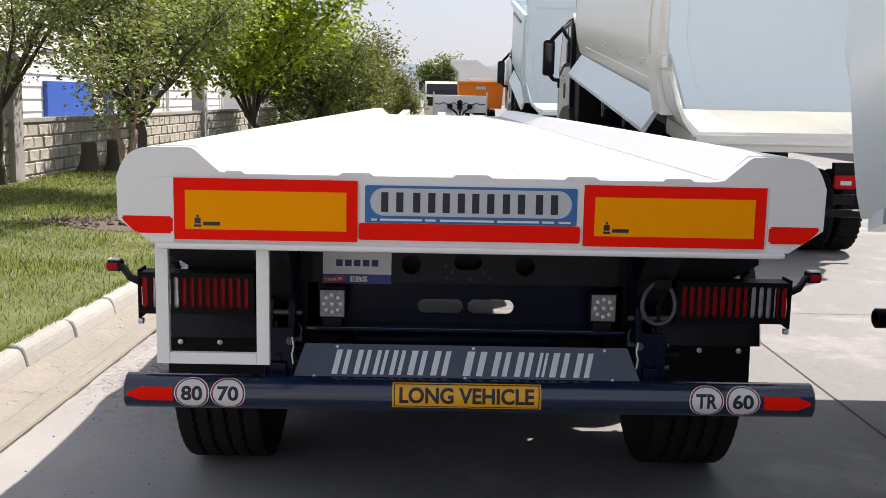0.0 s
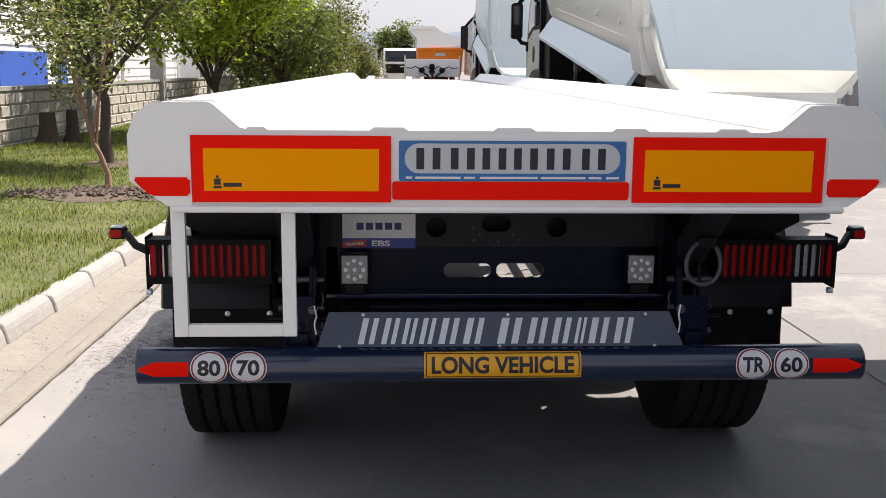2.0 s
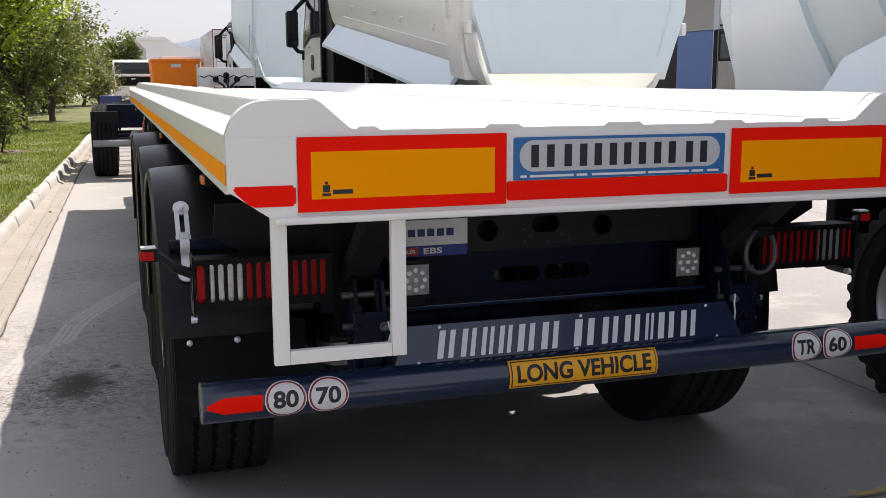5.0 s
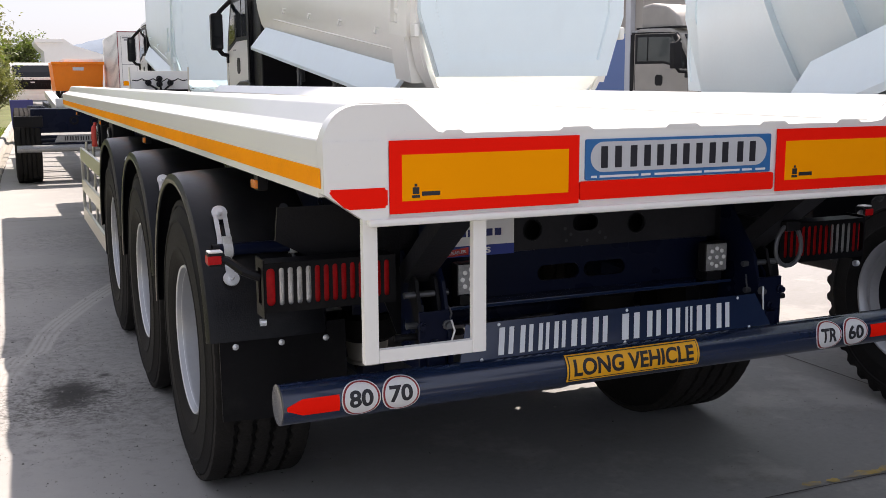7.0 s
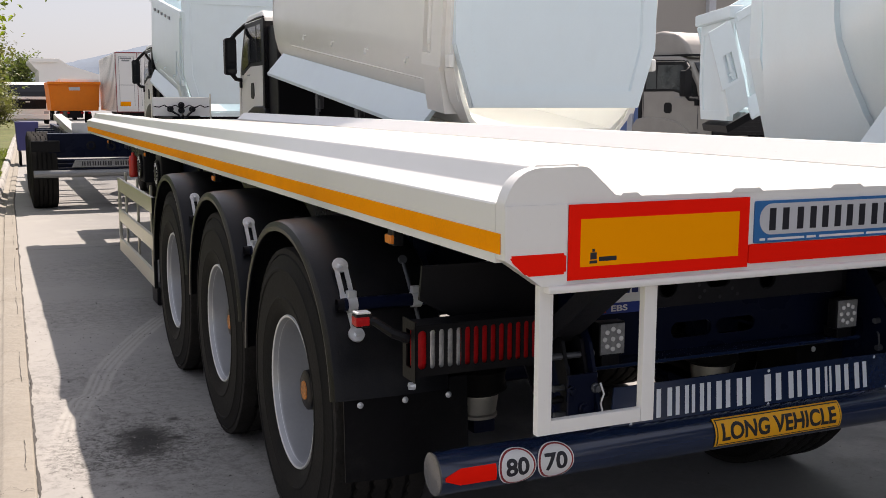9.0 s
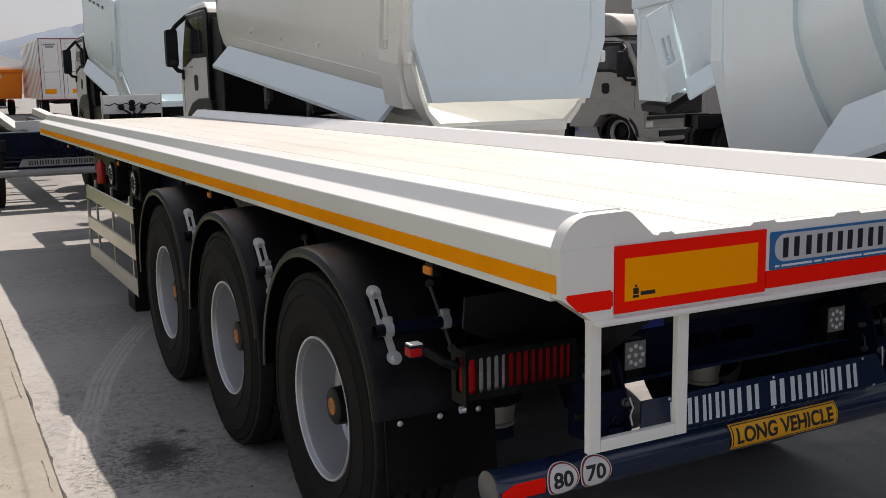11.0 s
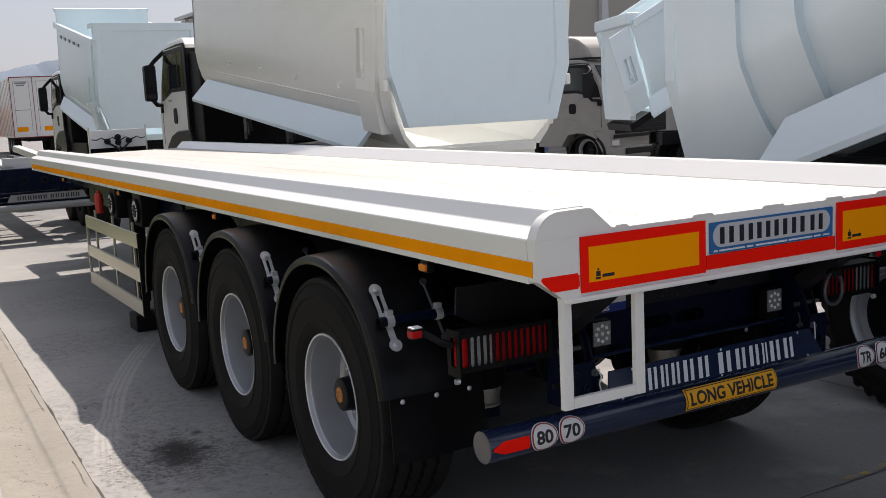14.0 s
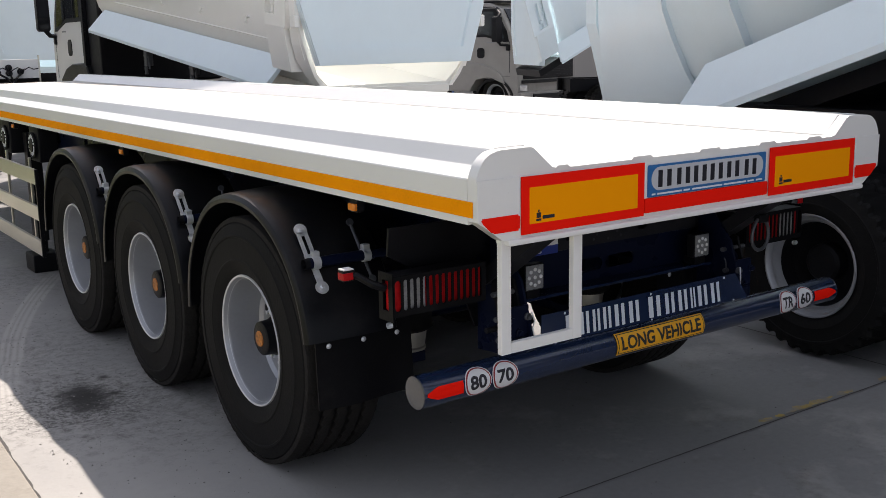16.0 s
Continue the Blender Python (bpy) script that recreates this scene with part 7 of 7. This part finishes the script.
gable("far_hall", "white hall far behind the trees", -16, -6, 62, 90, 4.5, 6.5, "cladding", "roof")

# block wall with pillars
WALL_Y0, WALL_Y1, WALL_H = 3.0, 44.0, 1.22
fence = thing("block_wall", "split-face concrete block boundary wall with a cap", "wall", (0, 0, 0), kind="structure")
bm = BM()
A = [(wall_x(y) + d, y) for y, d in ((WALL_Y0, 0.0), (WALL_Y1, 0.0), (WALL_Y1, -0.16), (WALL_Y0, -0.16))]
prism(bm, A, 0.0, WALL_H, "z")
part("mortar_core", bm, "cap", fence, smooth=False)
bm = BM()
A = [(wall_x(y) + d, y) for y, d in ((WALL_Y0, 0.06), (WALL_Y1, 0.06), (WALL_Y1, -0.22), (WALL_Y0, -0.22))]
prism(bm, A, WALL_H, WALL_H + 0.07, "z")
part("cap_course", bm, "cap", fence, smooth=False)
for y in (14.8, 21.1, 27.5, 34.0, 40.4):
    bm = BM()
    x = wall_x(y)
    box(bm, x - 0.24, x + 0.14, y - 0.21, y + 0.21, 0, 2.26, 0.01)
    box(bm, x - 0.31, x + 0.21, y - 0.28, y + 0.28, 2.26, 2.35, 0.015)
    prism(bm, [(x - 0.26, 2.35), (x + 0.16, 2.35), (x + 0.02, 2.47), (x - 0.12, 2.47)], y - 0.22, y + 0.22)
    part("pillar", bm, "cap", fence, smooth=False)


# ---- trees ----
def branchy(base, height, spread, n_limbs, trunk_r, seed, fork=0.35, lean=(0, 0)):
    """Trunk and limbs as one mesh; returns the mesh and the tips where leaves gather."""
    rnd = random.Random(seed)
    bm = BM()
    b = Vector(base)
    top = b + Vector((lean[0], lean[1], height * fork))
    pts = [b + Vector((0, 0, -0.1)), b.lerp(top, 0.3) + Vector((rnd.uniform(-.05, .05), rnd.uniform(-.05, .05), 0)), b.lerp(top, 0.7) + Vector((rnd.uniform(-.08, .08), rnd.uniform(-.08, .08), 0)), top]
    tube(bm, pts, [trunk_r * 1.35, trunk_r, trunk_r * 0.85, trunk_r * 0.7], 10)
    tips = []
    for k in range(n_limbs):
        a = 6.28319 * (k + rnd.random() * 0.7) / n_limbs
        out = spread * rnd.uniform(0.55, 1.0)
        end = top + Vector((math.cos(a) * out, math.sin(a) * out, height * (1 - fork) * rnd.uniform(0.45, 1.0)))
        start = b.lerp(top, rnd.uniform(0.75, 1.0))
        mid = start.lerp(end, 0.5) + Vector((rnd.uniform(-.2, .2), rnd.uniform(-.2, .2), 0.25 * spread * rnd.random()))
        tube(bm, [start, start.lerp(mid, 0.5), mid, end], [trunk_r * 0.5, trunk_r * 0.42, trunk_r * 0.3, trunk_r * 0.08], 7)
        tips += [mid, mid.lerp(end, 0.5), end]
        for j in range(4):
            s0 = start.lerp(mid, 0.6) if j == 0 else mid.lerp(end, rnd.uniform(0.0, 0.8))
            e = s0 + Vector((rnd.uniform(-1, 1), rnd.uniform(-1, 1), rnd.uniform(-0.35, 0.8))) * spread * 0.45
            tube(bm, [s0, s0.lerp(e, 0.5) + Vector((0, 0, 0.06)), e], [trunk_r * 0.2, trunk_r * 0.13, trunk_r * 0.04], 5)
            tips += [s0.lerp(e, 0.5), e]
    return bm, tips


def leaves(tips, count, size, scatter, seed, up=0.3, floor=0.5):
    """Many small folded leaves gathered round twig tips."""
    rnd = random.Random(seed)
    verts, faces = [], []
    for _ in range(count):
        c = rnd.choice(tips) + Vector((rnd.gauss(0, scatter), rnd.gauss(0, scatter), rnd.gauss(0, scatter * 0.8)))
        if c.z < floor:
            continue
        s = size * rnd.uniform(0.6, 1.3)
        d = Vector((rnd.gauss(0, 1), rnd.gauss(0, 1), rnd.gauss(-0.2, 0.6))).normalized()
        nrm = Vector((rnd.gauss(0, 0.7), rnd.gauss(0, 0.7), 1 + up)).normalized()
        w = d.cross(nrm).normalized() * s * rnd.uniform(0.20, 0.36)
        i = len(verts)
        fold = nrm * s * 0.12
        verts += [c, c + d * s * 0.5 + w + fold, c + d * s, c + d * s * 0.5 - w + fold]
        faces += [(i, i + 1, i + 2), (i, i + 2, i + 3)]
    me = bpy.data.meshes.new("leaves")
    me.from_pydata([tuple(v) for v in verts], [], faces)
    return me


def tree(name, label, x, y, height, spread, limbs, r, seed, leaf, count, size, scatter, fork=0.35, lean=(0, 0), bark="bark", blossom=0, floor=0.5):
    z = lawn_z(x, y) if x < kerb_x(y) and x > wall_x(y) else 0.0
    t = thing(name, label, "tree", (x, y, z), group="trees along the lawn")
    bm, tips = branchy((0, 0, 0), height, spread, limbs, r, seed, fork, lean)
    part("trunk", bm, bark, t, "dark branching trunk", angle=60)
    mesh_part("crown", leaves(tips, count, size, scatter, seed + 1, floor=floor), leaf, t, "dense small leaves", smooth=False)
    if blossom:
        mesh_part("blossoms", leaves(tips, blossom, size * 0.8, scatter, seed + 2, floor=floor), "blossom", t, "scattered white blossoms", smooth=False)
    return t


tree("apple_tree", "old apple tree with pale green leaves and white blossom", -4.81, 13.0, 4.3, 2.0, 10, 0.085, 11, "leaf_apple", 13500, 0.092, 0.20, 0.32, (-0.15, 0.2), blossom=420, floor=1.3)
tree("young_tree", "slim young tree with forked reddish stem and pale leaves", -3.95, 9.8, 3.1, 0.75, 4, 0.036, 23, "leaf_apple", 1500, 0.080, 0.15, 0.20, (-0.22, 0.18), "bark_red", blossom=60, floor=1.25)
limb = tree("ash_tree", "bright green broadleaf tree on the lawn", -3.72, 20.3, 5.0, 2.7, 10, 0.085, 35, "leaf_bright", 16000, 0.155, 0.30, 0.24, (-0.80, 0.0), floor=1.6)
bm = BM()
tube(bm, [(-0.5, 0, 1.6), (0.8, 0.1, 3.2), (2.0, 0, 4.3), (2.95, 0, 4.55)], [0.05, 0.035, 0.02, 0.006], 6)
part("limb", bm, "bark", limb)
mesh_part("limb_leaves", leaves([Vector((2.9, 0, 4.5)), Vector((2.75, 0.1, 4.45)), Vector((2.4, 0, 4.5)), Vector((2.0, 0, 4.4))], 260, 0.15, 0.16, 43, floor=1), "leaf_bright", limb, smooth=False)
tree("shrubby_tree", "bushy dark green tree on the lawn", -3.9, 30.5, 4.3, 2.0, 8, 0.10, 47, "leaf_mid", 8500, 0.15, 0.32, 0.22)
tree("shrubby_tree", "reddish green tree on the lawn", -3.45, 37.5, 4.2, 2.0, 8, 0.10, 59, "leaf_olive", 7500, 0.17, 0.36, 0.22)
tree("shrubby_tree", "dark green tree by the far kerb", -3.9, 45.5, 3.9, 1.7, 8, 0.10, 73, "leaf_olive", 7000, 0.17, 0.36, 0.15)
tree("shrubby_tree", "green tree near the far wall", -5.6, 38.5, 4.0, 1.9, 8, 0.10, 79, "leaf_mid", 5500, 0.18, 0.34, 0.2)
tree("shrubby_tree", "leafy green tree at the end of the lawn", -5.0, 50.0, 4.6, 2.3, 9, 0.11, 103, "leaf_mid", 7500, 0.20, 0.40, 0.18, floor=0.3)
tree("shrubby_tree", "dense dark green tree beside the far wall", -7.0, 44.0, 4.4, 2.2, 9, 0.11, 107, "leaf_mid", 7500, 0.19, 0.40, 0.18, floor=0.3)
tree("shrubby_tree", "olive green tree behind the others", -5.2, 31.5, 4.1, 2.1, 9, 0.09, 109, "leaf_olive", 7500, 0.16, 0.38, 0.18, floor=0.4)
tree("shrubby_tree", "dark leafy tree at the far kerb", -2.75, 58.0, 3.5, 1.15, 9, 0.11, 113, "leaf_olive", 6500, 0.18, 0.36, 0.12, floor=0.2)
for x, y, h, sp, sd in ((-4.3, 47.5, 1.9, 1.3, 127), (-3.7, 55.0, 1.9, 1.2, 137), (-5.6, 53.0, 2.3, 1.5, 139), (-5.0, 41.5, 1.7, 1.2, 149), (-2.0, 60.0, 1.9, 0.8, 151)):
    tree("low_shrub", "low olive green shrub under the far trees", x, y, h, sp, 9, 0.05, sd, "leaf_olive" if sd % 4 == 3 else "leaf_mid", 4200, 0.15, 0.34, 0.08, floor=0.08)
tree("far_tree", "rounded green tree beyond the yard", 0.1, 105, 5.7, 2.0, 9, 0.15, 83, "leaf_mid", 6500, 0.34, 0.48, 0.2)
tree("shrubby_tree", "dark leafy tree beside the wall", -7.55, 14.1, 4.8, 2.3, 9, 0.08, 91, "leaf_apple", 13000, 0.085, 0.24, 0.30, floor=1.7)
tree("basal_shrub", "leafy shoots round the foot of a tree", -3.60, 20.2, 1.2, 0.45, 6, 0.025, 97, "leaf_mid", 1200, 0.11, 0.16, 0.15, floor=0.1)
# cut stump with a few shoots, near the wall
for sx, sy, sr, sh_ in ((-7.0, 16.9, 1.0, 1.0), (-6.72, 17.5, 0.72, 1.05)):
    st = thing("tree_stump", "dark brown flared tree stump near the block wall", "stump", (sx, sy, lawn_z(sx, sy)), group="stumps")
    bm = BM()
    lathe(bm, [(-0.05, 0.30), (0.05, 0.26), (0.16, 0.19), (0.34, 0.155), (0.58, 0.145), (0.60, 0.13), (0.595, 0.0001)], 14, "z")
    for v in bm.verts:
        v.co = (v.co.x * sr * (1 + 0.10 * noise.noise(v.co * 4)), v.co.y * sr * (1 + 0.10 * noise.noise(v.co * 4 + Vector((5, 0, 0)))), v.co.z * sh_)
    part("stump", bm, "bark", st, angle=60)
bm, tips = branchy((0, 0, 0.5), 0.8, 0.5, 4, 0.014, 131, 0.15)
sht = part("shoots", bm, "bark_red", st, "thin shoots with a few leaves")
mesh_part("leaves", leaves(tips, 110, 0.09, 0.07, 132, floor=0.4), "leaf_apple", sht, smooth=False)

# soil patches round the trees
def soil(x, y, r, seed):
    bm = BM()
    rings = []
    for q in (0.0, 0.35, 0.7, 1.0):
        ring = []
        for k in range(20):
            a = 6.28319 * k / 20
            rr = r * q * (1 + 0.25 * noise.noise(Vector((math.cos(a) * 1.5, math.sin(a) * 1.5, seed))))
            px, py = x + rr * math.cos(a), y + rr * math.sin(a)
            ring.append(bm.verts.new((px, py, lawn_z(px, py) + (0.006 if q == 1 else 0.03 + 0.05 * noise.noise(Vector((px * 6, py * 6, seed)))))))
        rings.append(ring)
    bm.faces.new(rings[0])
    for a, b in zip(rings, rings[1:]):
        for k in range(20):
            bm.faces.new((a[k], a[(k + 1) % 20], b[(k + 1) % 20], b[k]))
    tagged(part("soil_patch", bm, "soil", angle=80), "dug brown soil on the lawn", "soil", kind="structure")


soil(-3.95, 9.2, 0.62, 1)
soil(-4.6, 9.35, 0.38, 5)
soil(-3.15, 9.15, 0.40, 7)
soil(-3.7, 20.3, 0.7, 2)
soil(-4.8, 13.0, 0.5, 3)
rc = random.Random(77)
cv, cf = [], []
for _ in range(420):
    px_, py_ = rc.gauss(-3.9, 0.55), rc.gauss(9.2, 0.22)
    r_ = 0.012 + 0.045 * rc.random() ** 2
    c = Vector((px_, py_, lawn_z(px_, py_) + 0.035 + r_ * 0.3))
    i = len(cv)
    for d in ((1, 0, 0), (-1, 0, 0), (0, 1, 0), (0, -1, 0), (0, 0, 0.8), (0, 0, -0.8)):
        cv.append(tuple(c + Vector(d) * r_ * rc.uniform(0.6, 1.3)))
    for a_, b_, c_ in ((0, 2, 4), (2, 1, 4), (1, 3, 4), (3, 0, 4), (2, 0, 5), (1, 2, 5), (3, 1, 5), (0, 3, 5)):
        cf.append((i + a_, i + b_, i + c_))
me = bpy.data.meshes.new("clods")
me.from_pydata(cv, [], cf)
tagged(mesh_part("soil_clods", me, "soil", smooth=False), "loose brown soil clods round a young tree", "soil", kind="stuff")

# hazy hill
bm = BM()
prev = None
for k in range(400):
    x = -900 + 2600 * k / 399
    h = 44 + 34 * smooth(60, 240, x) + 3 * noise.noise(Vector((x * 0.012, 2, 0))) + 1.6 * noise.noise(Vector((x * 0.09, 5, 0)))
    row = [bm.verts.new((x, 1150, -2)), bm.verts.new((x, 1230, h * 0.7)), bm.verts.new((x, 1330, h)), bm.verts.new((x, 1500, -2))]
    if prev:
        for a in range(3):
            bm.faces.new((prev[a], prev[a + 1], row[a + 1], row[a]))
    prev = row
tagged(part("hill", bm, "hill"), "low hazy blue hill on the horizon", "hill", kind="structure")

# grass blades
rnd = random.Random(5)
gv, gf = [], []
for _ in range(250000):
    y = -0.6 + 36 * rnd.random() ** 2.0 - 4.5 * rnd.random() ** 2.0 if rnd.random() < 0.9 else rnd.uniform(-14, -1)
    x = kerb_x(y) - 0.14 - (4.9) * rnd.random()
    z = lawn_z(x, y)
    dens = noise.noise(Vector((x * 0.9, y * 0.9, 8)))
    if rnd.random() > 0.75 + 0.6 * dens:
        continue
    h = (0.017 + 0.026 * rnd.random()) * (1 + 0.9 * max(0, dens)) * (1.6 if rnd.random() < 0.06 else 1)
    a = rnd.random() * 6.283
    w = 0.0026 + 0.0005 * max(0, y)
    lx, ly = rnd.gauss(0, 0.02), rnd.gauss(0, 0.02)
    i = len(gv)
    gv += [(x - w * math.cos(a), y - w * math.sin(a), z - 0.01), (x + w * math.cos(a), y + w * math.sin(a), z - 0.01), (x + lx, y + ly, z + h)]
    gf.append((i, i + 1, i + 2))
for _ in range(9000):
    y = -3.0 + 26 * rnd.random() ** 1.5
    x = kerb_x(y) - 0.125 - abs(rnd.gauss(0, 0.03))
    if noise.noise(Vector((y * 2.3, 2, 6))) < -0.25:
        continue
    z = 0.16
    h = 0.03 + 0.05 * rnd.random()
    a = rnd.random() * 6.283
    w = 0.003 + 0.0004 * max(0, y)
    i = len(gv)
    gv += [(x - w * math.cos(a), y - w * math.sin(a), z - 0.01), (x + w * math.cos(a), y + w * math.sin(a), z - 0.01), (x + rnd.uniform(-0.01, 0.06), y + rnd.gauss(0, 0.03), z + h)]
    gf.append((i, i + 1, i + 2))
me = bpy.data.meshes.new("grass")
me.from_pydata(gv, [], gf)
tagged(mesh_part("grass", me, "grass_blade", smooth=False), "short green grass blades on the lawn", "grass", kind="stuff")

# loose grit on the slab and in the gutter
rg_ = random.Random(17)
gv, gf = [], []
for k in range(4300):
    if k < 3700:
        x, y = (rg_.gauss(-1.65, 0.42), rg_.gauss(3.6, 1.7)) if k < 2600 else (rg_.uniform(-2.2, 2.2), rg_.uniform(-2.6, 7.0))
        if x < -2.15:
            continue
        z = ground_z(x, y)
    else:
        y = -1.5 + 12 * rg_.random()
        xk = kerb_x(y)
        u = min(0.95, max(0.03, rg_.gauss(0.55, 0.18)))
        x = xk + u * (strip_x(y) - xk)
        z = gutter_z(u) + 0.002
    r = 0.0014 + (0.0065 if k < 3700 else 0.0035) * rg_.random() ** 3
    i = len(gv)
    a = rg_.random() * 6.283
    for j in range(3):
        q = a + 2.094 * j
        gv.append((x + r * math.cos(q) * rg_.uniform(0.7, 1.4), y + r * math.sin(q) * rg_.uniform(0.7, 1.4), z - 0.001))
    gv.append((x, y, z + r * rg_.uniform(0.5, 1.0)))
    gf += [(i, i + 1, i + 3), (i + 1, i + 2, i + 3), (i + 2, i, i + 3)]
me = bpy.data.meshes.new("grit")
me.from_pydata(gv, [], gf)
tagged(mesh_part("grit", me, "grit", smooth=False), "loose dark and pale grit on the concrete", "grit", kind="stuff")

# ---- small pieces: kerb stones and wall blocks ----
kerb = tagged(new("kerb"), "row of pale worn concrete kerb stones", "kerb", kind="structure")


def stone_bm(seed):
    """A sloped kerb stone with worn, slightly chipped edges, 0.80 long."""
    prof = [(0.0, -0.02), (-0.004, 0.05), (-0.018, 0.112), (-0.030, 0.142), (-0.048, 0.163), (-0.075, 0.172), (-0.150, 0.174), (-0.155, -0.02)]
    bm = BM()
    rows = []
    cuts = (-0.402, -0.396, -0.386, -0.25, -0.10, 0.06, 0.22, 0.386, 0.396, 0.402)
    for k, y in enumerate(cuts):
        end = min(k, len(cuts) - 1 - k)
        shrink = (0.016, 0.006, 0.0)[end] if end < 3 else 0.0
        row = []
        for i, (x, z) in enumerate(prof):
            d = Vector((x, y, z)) + Vector((0, 0, seed * 3.7))
            chip = 0.004 * noise.noise(d * 9) + 0.003 * noise.noise(d * 31)
            inner = 0 < i < 7
            row.append(bm.verts.new((x - (shrink if i < 5 else 0) + (chip if inner else 0), y, z - (shrink if 2 < i < 7 else 0) + (chip if i > 2 and inner else 0))))
        rows.append(row)
    for r0, r1 in zip(rows, rows[1:]):
        for i in range(len(prof)):
            bm.faces.new((r0[i], r0[(i + 1) % 8], r1[(i + 1) % 8], r1[i]))
    bm.faces.new(rows[0])
    bm.faces.new(rows[-1][::-1])
    return bm


ang = math.atan(SKEW)
for k in range(74):
    y = 3.41 + 0.815 * (k - 21)
    m = Matrix.Translation((kerb_x(y) + rnd.uniform(-0.008, 0.008), y, rnd.uniform(-0.008, 0.004))) @ Matrix.Rotation(-ang + rnd.uniform(-0.010, 0.010), 4, "Z")
    place(mesh_part("kerb_stone", cached("kerb_stone_%d" % (k % 4), lambda: stone_bm(k % 4)), "kerb", kerb, smooth=False), m)


def block_bm():
    bm = BM()
    a, h, d = 0.220, 0.108, 0.045
    vs = [bm.verts.new(p) for p in ((0, -a, -h), (0, a, -h), (0, a, h), (0, -a, h), (d * 0.7, -a + 0.02, -h + 0.018), (d, a - 0.025, -h + 0.02), (d * 0.8, a - 0.02, h - 0.018), (d * 1.05, -a + 0.022, h - 0.02))]
    for q in ((4, 5, 6, 7), (0, 1, 5, 4), (1, 2, 6, 5), (2, 3, 7, 6), (3, 0, 4, 7)):
        bm.faces.new([vs[i] for i in q])
    return bm


rest_v, rest_f, n_parts = [], [], 0
bme = cached("wall_block", block_bm)
src = [v.co.copy() for v in bme.vertices]
srcf = [tuple(p.vertices) for p in bme.polygons]
for row in range(5):
    for k in range(90):
        y = WALL_Y0 + 0.2 + 0.46 * k + (0.23 if row % 2 else 0)
        if y > WALL_Y1 - 0.2:
            continue
        m = Matrix.Translation((wall_x(y), y, 0.125 + 0.236 * row)) @ Matrix.Rotation(-ang, 4, "Z") @ Matrix.Diagonal((rnd.uniform(0.7, 1.3), rnd.choice((-1, 1)), 1, 1))
        if 13.0 < y < 33.0 and n_parts < 300:
            place(mesh_part("block", bme, "block", fence, smooth=False), m)
            n_parts += 1
        else:
            i = len(rest_v)
            rest_v += [tuple(m @ c) for c in src]
            rest_f += [tuple(i + j for j in f) for f in srcf]
me = bpy.data.meshes.new("blocks")
me.from_pydata(rest_v, [], rest_f)
tagged(mesh_part("blocks", me, "block", fence, smooth=False), kind="stuff")
